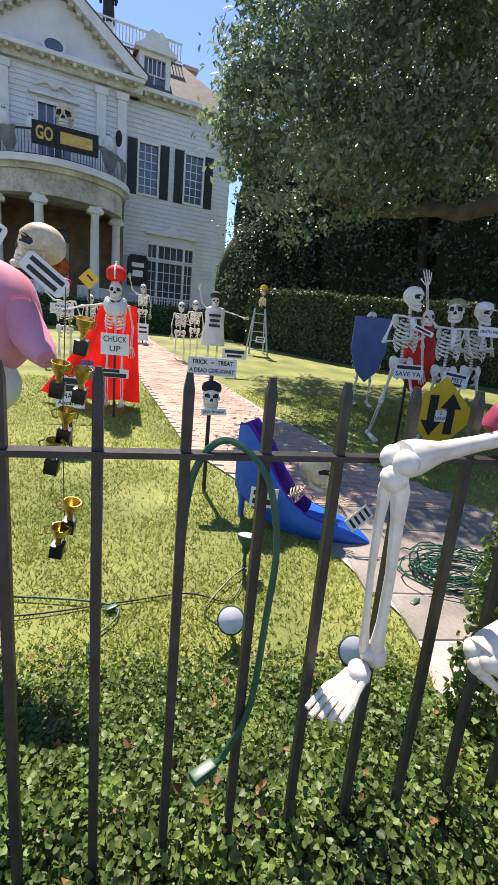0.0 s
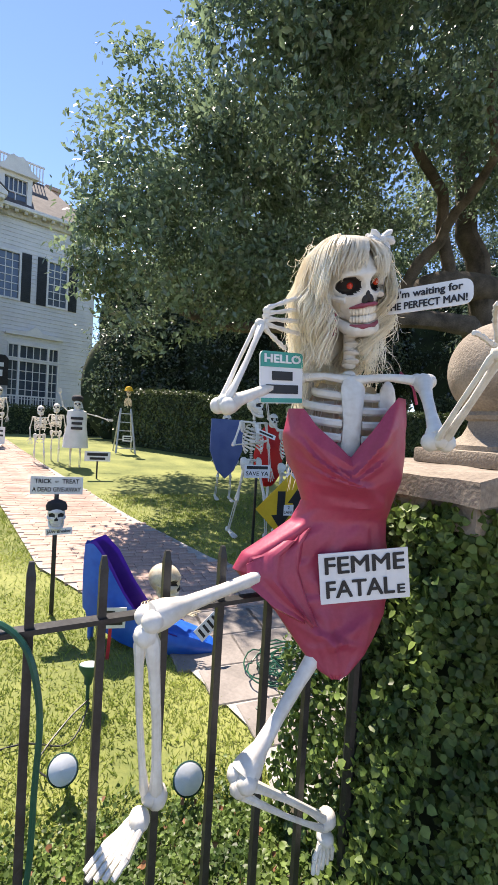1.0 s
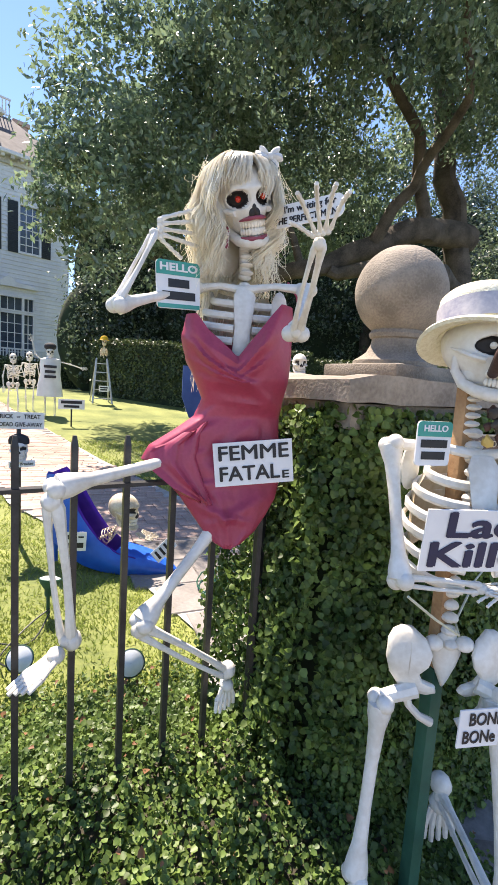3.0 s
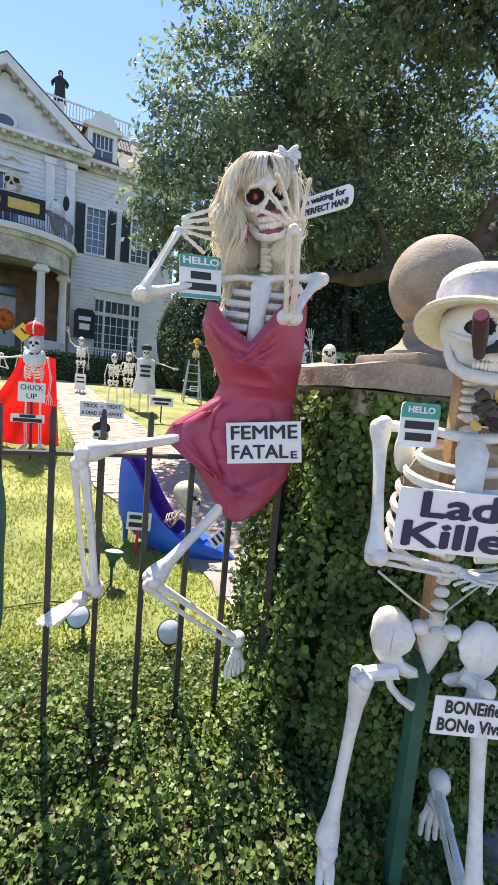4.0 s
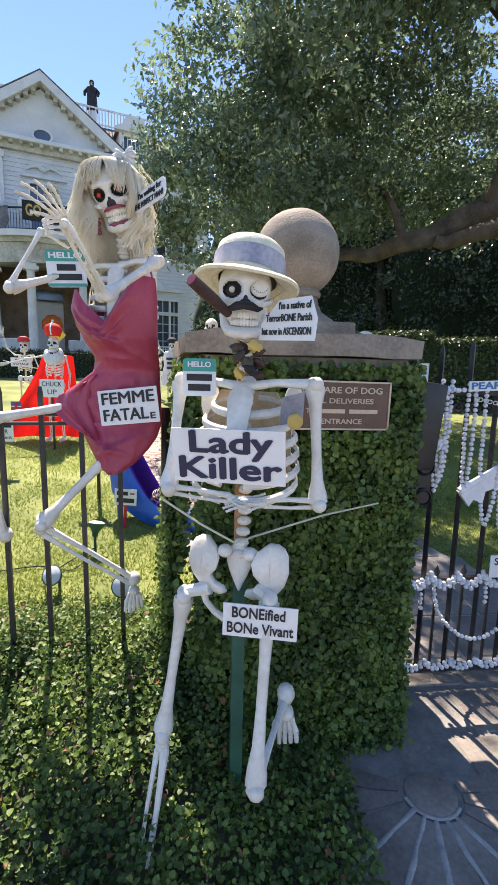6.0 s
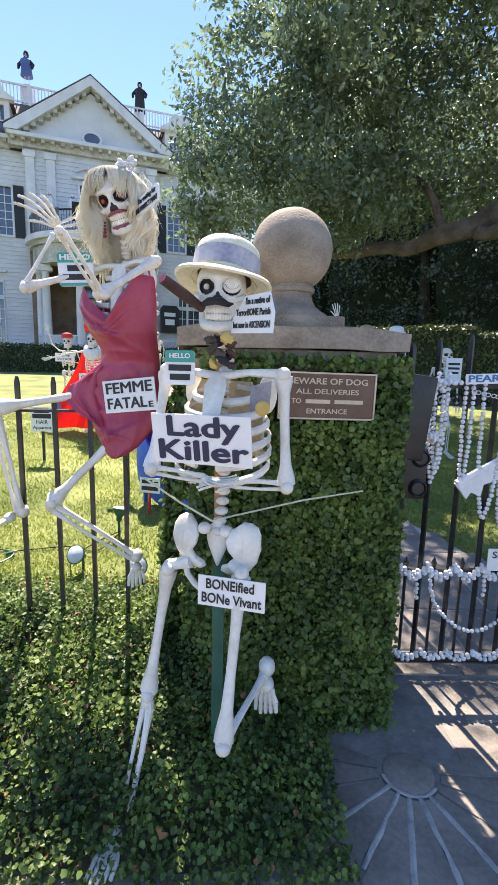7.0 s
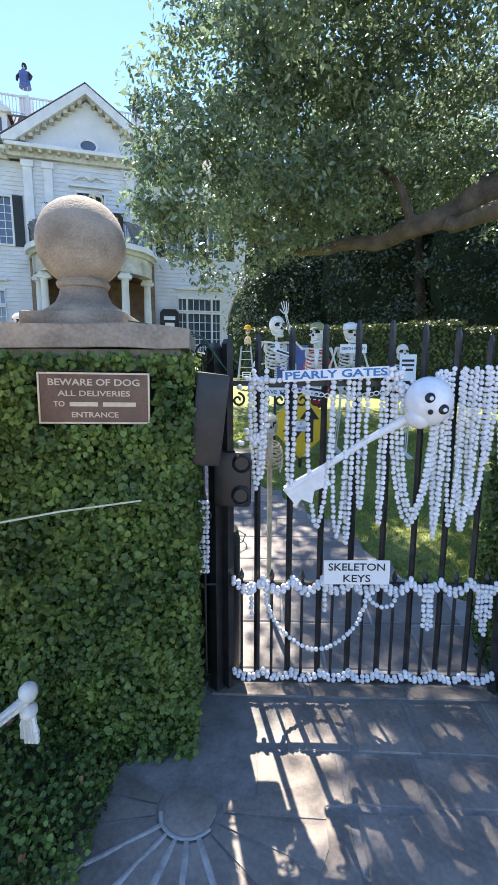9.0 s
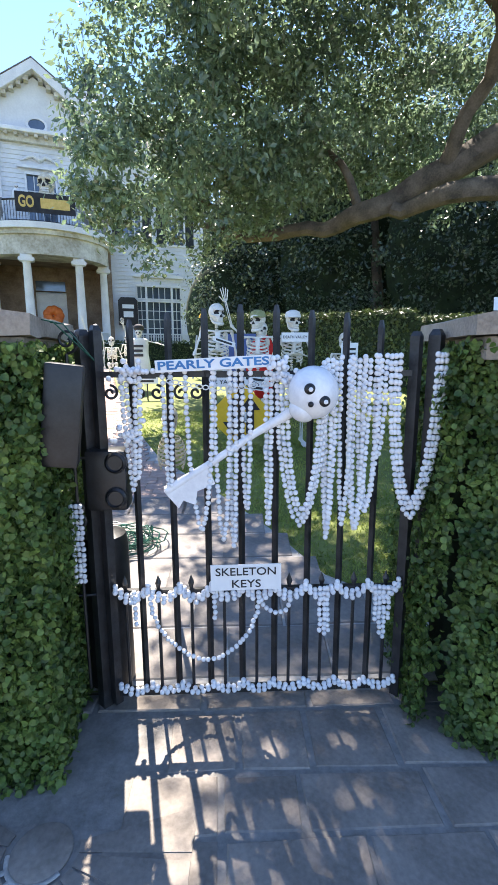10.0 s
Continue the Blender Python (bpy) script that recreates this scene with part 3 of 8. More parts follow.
def sash(parent, u0, u1, z0, z1, v, cols, rows, name="window", fr=0.09, label=""):
    """A window with frame, panes and glazing bars, filling an opening."""
    w = new(name)
    w.parent = parent
    if label:
        w["label"] = label
    bm = bmesh.new()
    for lo, hi in (((u0 - fr, v - 0.09, z0 - 0.1), (u1 + fr, v + 0.04, z0)), ((u0 - fr, v - 0.09, z1), (u1 + fr, v + 0.04, z1 + 0.12)), ((u0 - fr, v - 0.08, z0), (u0, v + 0.04, z1)), ((u1, v - 0.08, z0), (u1 + fr, v + 0.04, z1))):
        add_box(bm, lo, hi)
    part("window_frame", bm, trim_mat, w, smooth=False)
    bm = bmesh.new()
    add_box(bm, (u0, v + 0.06, z0), (u1, v + 0.075, z1))
    part("pane", bm, glass, w, smooth=False)
    for i in range(1, cols):
        x = u0 + (u1 - u0) * i / cols
        bm = bmesh.new()
        add_box(bm, (x - 0.018, v + 0.02, z0), (x + 0.018, v + 0.058, z1))
        part("glazing_bar", bm, trim_mat, w, smooth=False)
    for j in range(1, rows):
        z = z0 + (z1 - z0) * j / rows
        bm = bmesh.new()
        add_box(bm, (u0, v + 0.022, z - 0.018), (u1, v + 0.056, z + 0.018))
        part("glazing_bar", bm, trim_mat, w, smooth=False)
    return w


def shutter(parent, u0, u1, z0, z1, v):
    bm = bmesh.new()
    add_box(bm, (u0, v - 0.06, z0), (u1, v - 0.036, z1))
    n = int((z1 - z0) / 0.09)
    for i in range(n):
        z = z0 + 0.06 + (z1 - z0 - 0.12) * i / n
        add_box(bm, (u0 + 0.06, v - 0.08, z), (u1 - 0.06, v - 0.06, z + 0.05))
    return part("shutter", bm, shutter_mat, parent, smooth=False)


ZB = 1.0
for s in (1, -1):
    def mir(a, b):
        return (a, b) if s > 0 else (-b, -a)
    holes = []
    wins = [(3.72, 4.62, 7.5, 9.66), (6.0, 6.9, 7.5, 9.66)]
    fr = (4.3, 6.62, 2.2, 5.28)
    for a, b, c, d in wins + [fr]:
        a, b = mir(a, b)
        holes.append((a, b, c, d))
    u0, u1 = mir(3.0, 8.4 if s > 0 else 13.0)
    clapboards(house, u0, u1, ZB, 11.3, 0.5, holes)
    for a, b, c, d in wins:
        a, b = mir(a, b)
        sash(house, a, b, c, d, 0.5, 3, 6)
        shutter(house, a - 0.55, a - 0.1, c - 0.1, d + 0.1, 0.5)
        shutter(house, b + 0.1, b + 0.55, c - 0.1, d + 0.1, 0.5)
    a, b = mir(fr[0], fr[1])
    # french window: sidelights, double door, transoms
    third = [(a, a + 0.42), (a + 0.52, b - 0.52), (b - 0.42, b)]
    for (x0, x1), cols in zip(third, (2, 4, 2)):
        sash(house, x0, x1, fr[2], 4.5, 0.5, cols, 5, "french_window", 0.05)
        sash(house, x0, x1, 4.68, fr[3], 0.5, cols, 1, "transom_window", 0.05)
    bm = bmesh.new()
    prism(bm, [(a - 0.2, 5.75), (b + 0.2, 5.75), (b + 0.2, 5.85), ((a + b) / 2 + 0.35, 6.0), ((a + b) / 2, 6.28), ((a + b) / 2 - 0.35, 6.0), (a - 0.2, 5.85)], 0.3, 0.47)
    part("window_hood", fix(bm), trim_mat, house, smooth=False)
# right end wall and back
bm = bmesh.new()
add_box(bm, (8.15, 0.76, ZB), (8.39, 12, 11.3))
part("side_wall", bm, siding, house, smooth=False)
bm = bmesh.new()
add_box(bm, (-13, 11.8, ZB), (8.15, 12, 11.3))
part("back_wall", bm, siding, house, smooth=False)
# central bay
clapboards(house, -3.0, 3.0, 7.0, 11.3, 0.0, [(-0.62, 0.62, 7.9, 10.0)], thick=0.7)
sash(house, -0.62, 0.62, 7.9, 10.0, 0.0, 4, 3)
bm = bmesh.new()
prism(bm, [(-1.0, 10.25), (1.0, 10.25), (1.0, 10.36), (-1.0, 10.36)], -0.2, -0.04)
for sx in (1, -1):
    tube(bm, [(0, -0.1, 10.62), (sx * 0.25, -0.1, 10.8), (sx * 0.5, -0.1, 10.72), (sx * 0.8, -0.1, 10.55)], [0.1, 0.09, 0.06, 0.03], 8)
blob(bm, (0, -0.1, 10.68), 0.14)
part("carved_ornament", fix(bm), trim_mat, house)
for s in (1, -1):
    for u in (2.8, 1.9):
        bm = bmesh.new()
        add_box(bm, (s * u - 0.2, -0.14, 7.0), (s * u + 0.2, -0.036, 10.9))
        add_box(bm, (s * u - 0.28, -0.2, 10.9), (s * u + 0.28, -0.03, 11.2), bevel=0.03)
        part("pilaster", bm, trim_mat, house, smooth=False)
# inner porch wall with door, set back and coloured dark for the porch's shade
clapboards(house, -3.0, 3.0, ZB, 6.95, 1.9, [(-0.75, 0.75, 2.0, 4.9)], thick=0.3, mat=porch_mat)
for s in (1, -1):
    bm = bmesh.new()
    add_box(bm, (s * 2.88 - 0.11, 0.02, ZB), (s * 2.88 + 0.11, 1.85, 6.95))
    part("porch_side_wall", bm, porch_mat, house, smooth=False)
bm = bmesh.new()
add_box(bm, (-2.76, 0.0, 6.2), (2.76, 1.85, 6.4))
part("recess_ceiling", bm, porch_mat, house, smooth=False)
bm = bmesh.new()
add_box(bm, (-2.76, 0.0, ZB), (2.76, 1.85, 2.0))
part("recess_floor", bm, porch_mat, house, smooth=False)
bm = bmesh.new()
add_box(bm, (-0.75, 2.02, 2.0), (0.75, 2.1, 4.9))
for x in (-0.38, 0.38):
    for z in (2.3, 3.5):
        add_box(bm, (x - 0.25, 1.99, z), (x + 0.25, 2.03, z + 0.95), bevel=0.015)
part("front_door", bm, trim_mat, house, smooth=False)
bm = bmesh.new()
add_box(bm, (-0.72, 1.8, 5.02), (0.72, 1.86, 5.5))
part("door_fanlight", bm, glass, house, smooth=False)
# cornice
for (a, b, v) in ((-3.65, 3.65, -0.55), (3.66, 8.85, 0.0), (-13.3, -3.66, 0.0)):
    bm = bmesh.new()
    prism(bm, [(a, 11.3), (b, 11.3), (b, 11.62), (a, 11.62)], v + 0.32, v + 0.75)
    part("frieze", fix(bm), trim_mottled, house, smooth=False)
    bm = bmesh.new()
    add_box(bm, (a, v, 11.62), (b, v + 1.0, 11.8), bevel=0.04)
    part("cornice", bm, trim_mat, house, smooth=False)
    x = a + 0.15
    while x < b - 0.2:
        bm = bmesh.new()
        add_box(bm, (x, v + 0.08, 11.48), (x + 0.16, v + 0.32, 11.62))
        part("modillion", bm, trim_mottled, house, smooth=False)
        x += 0.42
# pediment
bm = bmesh.new()
prism(bm, [(-3.3, 11.8), (3.3, 11.8), (0, 14.1)], -0.1, 0.2)
part("tympanum", fix(bm), siding, house, smooth=False)
for s in (1, -1):
    bm = bmesh.new()
    prism(bm, [(s * 3.75, 11.8), (s * 3.75, 11.95), (0, 14.62), (0, 14.2), (s * 3.2, 11.82)], -0.6, 0.1)
    part("raking_cornice", fix(bm), trim_mat, house, smooth=False)
    for i in range(9):
        f = (i + 0.6) / 9.4
        x, z = s * (3.05 - 3.0 * f), 11.75 + 2.22 * f
        bm = bmesh.new()
        add_box(bm, (x - 0.1, -0.45, z), (x + 0.1, -0.12, z + 0.17))
        part("modillion", bm, trim_mottled, house, smooth=False)
    bm = bmesh.new()
    prism(bm, [(s * 3.8, 11.96), (s * 3.8, 12.0), (0, 14.68), (0, 14.63)], -0.62, 6)
    part("gable_roof", fix(bm), roof_mat, house, smooth=False)
bm = bmesh.new()
vs = lathe(bm, [(0.47, -0.05), (0.47, 0.05), (0.36, 0.05), (0.36, 0.0)], 28, m=pose(0, -0.15, 12.1, 90, 0, 0) @ Matrix.Diagonal((1, 0.68, 1, 1)), closed=False)
part("oval_frame", fix(bm), trim_mat, house)
bm = bmesh.new()
lathe(bm, [(0.36, -0.01), (0.36, 0.01)], 28, m=pose(0, -0.14, 12.1, 90, 0, 0) @ Matrix.Diagonal((1, 0.68, 1, 1)))
part("oval_pane", fix(bm), glass, house)
# main roof with deck
bm = bmesh.new()
r0 = [(-13.3, 0.1), (8.85, 0.1), (8.85, 12.2), (-13.3, 12.2)]
r1 = [(-10.5, 2.6), (6.2, 2.6), (6.2, 9.5), (-10.5, 9.5)]
a = [bm.verts.new((x, y, 11.79)) for x, y in r0]
b = [bm.verts.new((x, y, 14.3)) for x, y in r1]
for i in range(4):
    bm.faces.new((a[i], a[(i + 1) % 4], b[(i + 1) % 4], b[i]))
bm.faces.new(b)
bm.faces.new(list(reversed(a)))
part("roof", bm, roof_mat, house, smooth=False)
# deck railing
for (x0, x1) in ((-10.5, -0.5), (0.5, 6.2)):
    bm = bmesh.new()
    add_box(bm, (x0, 2.6, 15.15), (x1, 2.68, 15.23))
    add_box(bm, (x0, 2.61, 14.4), (x1, 2.67, 14.46))
    x = x0
    while x < x1:
        add_box(bm, (x, 2.62, 14.3), (x + 0.05, 2.66, 15.15))
        x += 0.16
    part("roof_railing", bm, trim_mat, house, smooth=False)
# dormers
for s in (1, -1):
    c = s * 4.3
    d = new("dormer")
    d.parent = house
    bm = bmesh.new()
    add_box(bm, (c - 0.72, 0.35, 11.8), (c - 0.5, 3.0, 13.3))
    add_box(bm, (c + 0.5, 0.35, 11.8), (c + 0.72, 3.0, 13.3))
    add_box(bm, (c - 0.5, 0.35, 13.12), (c + 0.5, 3.0, 13.3))
    add_box(bm, (c - 0.5, 0.36, 11.8), (c + 0.5, 0.7, 11.9))
    part("dormer_wall", bm, trim_mat, d, smooth=False)
    bm = bmesh.new()
    pr = [(c - 0.95, 13.3), (c + 0.95, 13.3), (c + 0.95, 13.42), (c + 0.6, 13.6), (c + 0.42, 13.95), (c + 0.2, 14.12), (c + 0.08, 14.05), (c - 0.08, 14.05), (c - 0.2, 14.12), (c - 0.42, 13.95), (c - 0.6, 13.6), (c - 0.95, 13.42)]
    prism(bm, pr, 0.15, 0.5)
    part("dormer_pediment", fix(bm), trim_mat, d, smooth=False)
    bm = bmesh.new()
    prism(bm, [(c - 0.9, 13.31), (c + 0.9, 13.31), (c, 13.8)], 0.5, 4.5)
    part("dormer_roof", fix(bm), roof_mat, d, smooth=False)
    bm = bmesh.new()
    add_box(bm, (c - 0.5, 0.5, 11.9), (c + 0.5, 0.52, 13.12))
    part("pane", bm, glass, d, smooth=False)
    bm = bmesh.new()
    for i in range(6):
        x = c - 0.5 + 0.2 * i
        add_box(bm, (x - 0.022, 0.44, 12.5), (x + 0.022, 0.49, 13.12))
    add_box(bm, (c - 0.5, 0.44, 12.46), (c + 0.5, 0.49, 12.52))
    add_box(bm, (c - 0.025, 0.44, 11.9), (c + 0.025, 0.49, 12.46))
    part("sash_grid", bm, trim_mat, d, smooth=False)
bm = bmesh.new()
add_box(bm, (6.6, 3.5, 12.0), (7.3, 4.3, 14.6), bevel=0.03)
add_box(bm, (6.52, 3.42, 14.6), (7.38, 4.38, 14.8), bevel=0.03)
part("chimney", bm, brick_mat, house)

# curved porch with balcony
def arc(bm, r0, r1, z0, z1, a0=0, a1=180, n=36, k=0):
    ring = []
    for i in range(n + 1):
        a = radians(a0 + (a1 - a0) * i / n)
        c, s = math.cos(a), -math.sin(a)
        ring.append([bm.verts.new((r * c, r * s - 0.05, z)) for r, z in ((r0, z0), (r1, z0), (r1, z1), (r0, z1))])
    for p, q in zip(ring, ring[1:]):
        for j in range(4):
            bm.faces.new((p[j], q[j], q[(j + 1) % 4], p[(j + 1) % 4]))
    bm.faces.new(ring[0])
    bm.faces.new(list(reversed(ring[-1])))
    return fix(bm)


part("porch_floor", arc(bmesh.new(), 0.01, 3.1, ZB, 2.0), trim_mottled, house)
part("porch_ceiling", arc(bmesh.new(), 0.01, 2.75, 6.15, 6.3), trim_mottled, house)
part("entablature", arc(bmesh.new(), 2.35, 2.85, 5.95, 6.75), trim_mottled, house)
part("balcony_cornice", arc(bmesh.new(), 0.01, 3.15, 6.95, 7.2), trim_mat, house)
part("balcony_moulding", arc(bmesh.new(), 0.3, 2.98, 6.75, 6.95), trim_mottled, house)
for a in (12, 58, 107, 150, 170):
    c, s = 2.6 * math.cos(radians(a)), -2.6 * math.sin(radians(a)) - 0.05
    col = new("column")
    col.parent = house
    bm = bmesh.new()
    lathe(bm, [(0.26, 2.0), (0.26, 2.12), (0.2, 2.18), (0.195, 3.4), (0.165, 5.6), (0.2, 5.66)], 20, m=Matrix.Translation((c, s, 0)))
    part("shaft", bm, trim_mat, col)
    bm = bmesh.new()
    add_box(bm, (c - 0.24, s - 0.24, 5.66), (c + 0.24, s + 0.24, 5.95), bevel=0.03)
    for dx in (-0.24, 0.24):
        tube(bm, [(c + dx, s - 0.22, 5.76), (c + dx, s + 0.22, 5.76)], 0.09, 10)
    part("capital", bm, trim_mat, col)


def baluster_arc(r, z0, z1, n, a0, a1, mat, name, w=0.025):
    bm = bmesh.new()
    for i in range(n + 1):
        a = radians(a0 + (a1 - a0) * i / n)
        c, s = r * math.cos(a), -r * math.sin(a) - 0.05
        tube(bm, [(c, s, z0), (c, s, z1)], w, 5)
    for z in (z0 + 0.06, z1):
        tube(bm, [(r * math.cos(radians(a0 + (a1 - a0) * i / 40)), -r * math.sin(radians(a0 + (a1 - a0) * i / 40)) - 0.05, z) for i in range(41)], 0.04, 6)
    return part(name, bm, mat, house)


baluster_arc(2.9, 7.2, 8.1, 70, 4, 176, iron, "balcony_railing", 0.012)
baluster_arc(2.75, 2.0, 2.75, 60, 10, 76, trim_mat, "porch_railing")
baluster_arc(2.75, 2.0, 2.75, 60, 104, 170, trim_mat, "porch_railing")
bm = bmesh.new()
for i in range(30):
    x = 3.4 + 4.0 * i / 30
    add_box(bm, (x, 0.1, 2.0), (x + 0.04, 0.14, 2.75))
add_box(bm, (3.3, 0.08, 2.75), (7.45, 0.16, 2.82))
add_box(bm, (3.1, 0.0, 1.0), (7.45, 0.48, 2.0))
part("terrace_railing", bm, trim_mat, house, smooth=False)


# ---- trees and hedges ----
def crown_points(blobs, n, rng, clump=0.33, per=26):
    """Leaf places in clumps within the shells of several ellipsoids."""
    w = np.array([b[3] * b[4] * b[5] for b in blobs]) ** 0.62
    w /= w.sum()
    P, Nn = [], []
    for b, s in zip(blobs, w):
        m = max(1, int(n * s / per))
        d = rng.normal(0, 1, (m, 3))
        d /= np.linalg.norm(d, axis=1)[:, None]
        r = rng.uniform(0.0, 1, m) ** 0.28
        wob = np.array([1 + 0.18 * noise.noise(Vector(q * 2.2) + Vector(b[:3])) for q in d])
        c = d * np.array(b[3:6]) * (r * wob)[:, None] + np.array(b[:3])
        pts = np.repeat(c, per, 0) + rng.normal(0, clump, (m * per, 3)) * np.array([1, 1, 0.6])
        P.append(pts)
        Nn.append(np.repeat(d, per, 0) + np.array([0, 0, 0.5]))
    return np.concatenate(P), np.concatenate(Nn)


def limb(bm, pts, r0, r1):
    """A crooked, tapering limb through pts."""
    out = []
    for a, b in zip(pts, pts[1:]):
        a, b = Vector(a), Vector(b)
        for i in range(5):
            p = a.lerp(b, i / 5)
            out.append(p + Vector((noise.noise(p * 1.3), noise.noise(p * 1.3 + Vector((9, 0, 0))), noise.noise(p * 1.3 + Vector((0, 9, 0))))) * 0.14)
    out.append(Vector(pts[-1]))
    n = len(out)
    tube(bm, out, [r0 + (r1 - r0) * i / (n - 1) for i in range(n)], 9)


oak = thing("tree", "large spreading evergreen tree with dark glossy leaves over the garden", "tree")
bm = bmesh.new()
limb(bm, [(9.6, 7.2, 0.3), (9.3, 7.3, 2.0), (8.9, 7.4, 4.0), (8.2, 7.6, 7.0), (7.6, 7.6, 10.0)], 0.42, 0.16)
part("trunk", bm, bark, oak)
for pts, r0, r1 in (([(8.9, 7.4, 5.2), (7.4, 7.2, 5.1), (6.3, 7.5, 4.55), (5.2, 8.0, 4.15), (4.6, 8.5, 3.95), (3.2, 9.3, 4.0), (2.2, 9.5, 4.3)], 0.3, 0.06),
                    ([(9.0, 7.3, 3.9), (7.3, 6.6, 4.05), (6.3, 7.0, 4.15), (5.6, 7.7, 4.1)], 0.24, 0.12),
                    ([(5.2, 8.0, 4.15), (4.9, 8.2, 5.0), (4.1, 8.4, 5.8)], 0.09, 0.03),
                    ([(6.3, 7.5, 4.55), (6.6, 6.6, 5.6), (6.4, 5.4, 6.4), (5.4, 4.6, 6.9)], 0.13, 0.04),
                    ([(7.4, 7.2, 5.1), (6.8, 6.9, 6.6), (5.2, 6.5, 7.6), (3.6, 6.2, 7.9)], 0.14, 0.04),
                    ([(3.2, 9.3, 4.0), (2.3, 8.9, 4.6), (1.6, 8.5, 5.6)], 0.06, 0.02),
                    ([(9.2, 7.3, 3.2), (11, 6.0, 4.4), (13, 5, 5.6)], 0.2, 0.06)):
    bm = bmesh.new()
    limb(bm, pts, r0, r1)
    part("limb", bm, bark, oak)
rng = np.random.default_rng(21)
# the four clumps at y 4.0 to 4.4 are unseen, added to shade the pavement
# the two near y 12 are added behind to shade the far lawn
BL = [(1.5, 7.7, 5.6, 1.2, 1.3, 2.7), (1.0, 7.5, 4.6, 0.75, 0.9, 1.1), (2.9, 7.9, 5.6, 1.5, 1.4, 2.2), (3.1, 4.4, 7.8, 1.0, 0.8, 0.4), (2.15, 4.4, 7.6, 0.5, 0.9, 0.35), (1.9, 12.0, 7.0, 1.5, 1.5, 1.5), (4.0, 11.4, 7.2, 2.2, 1.7, 1.9), (3.6, 7.2, 8.2, 2.2, 2.2, 2.8), (4.4, 8.6, 6.2, 2.2, 1.8, 1.9), (6.6, 7.0, 8.8, 3.2, 2.8, 3.0),
      (4.8, 5.2, 7.6, 2.0, 1.6, 1.6), (7.6, 5.0, 7.6, 1.9, 1.6, 1.4), (9.7, 6.5, 8.6, 2.0, 2.0, 1.7), (12, 6.5, 7.2, 1.9, 2.0, 1.5), (3.4, 4.0, 7.4, 1.5, 0.9, 0.8), (2.8, 4.1, 7.5, 0.8, 0.6, 0.6), (3.4, 8.8, 4.9, 1.6, 1.1, 0.8), (6.8, 9.5, 6.0, 2.2, 1.6, 1.6), (2.6, 5.4, 6.9, 1.2, 1.1, 1.5)]
P, Nn = crown_points(BL, 140000, rng, 0.16, 60)
leaves("crown", P, Nn, 0.122, leaf_tree, "dark green glossy leaves", "", 0.9, 0.5, 0.08, 22, oak, kind="", droop=0.5)

# dense evergreen screen behind the garden
screen = thing("tree", "dense dark evergreen trees screening the garden's far side", "tree")
for x, y in ((4.0, 19), (8, 17), (12, 15), (16, 13), (20, 12)):
    bm = bmesh.new()
    limb(bm, [(x, y, 0.8), (x + 0.3, y, 4), (x, y + 0.3, 8)], 0.3, 0.1)
    part("trunk", bm, bark, screen)
rng = np.random.default_rng(31)
BL2 = [(4.8, 18.5, 4.6, 1.6, 1.5, 3.6), (2.6, 18.2, 3.6, 1.5, 1.2, 2.6), (3.6, 19.5, 6.4, 1.8, 1.4, 3.2), (7.6, 17, 5.2, 2.6, 1.7, 4.2), (11.5, 15, 5.5, 3.0, 1.8, 4.5), (16, 13, 5.5, 3.2, 1.8, 4.6), (20, 11.5, 5.5, 3.2, 2.0, 4.6), (6.2, 18.5, 8, 2.4, 2, 4), (10, 17, 9.5, 3.5, 2, 4), (15, 15, 9, 4, 2, 4), (13, 10, 4.5, 1.6, 1.6, 3.0)]
P, Nn = crown_points(BL2, 110000, rng, 0.28, 40)
leaves("crown", P, Nn, 0.15, leaf_tree, "dark green leaves", "", 0.7, 0.55, 0.08, 32, screen, kind="")
# dark ellipsoids behind the leaves stand in for shade within the crowns
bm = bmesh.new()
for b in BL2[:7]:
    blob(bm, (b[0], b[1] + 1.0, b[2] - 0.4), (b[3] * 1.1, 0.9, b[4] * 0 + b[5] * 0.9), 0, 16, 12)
part("inner_shade", bm, shade_core, screen, "dark blobs standing in for the shade inside the crowns")


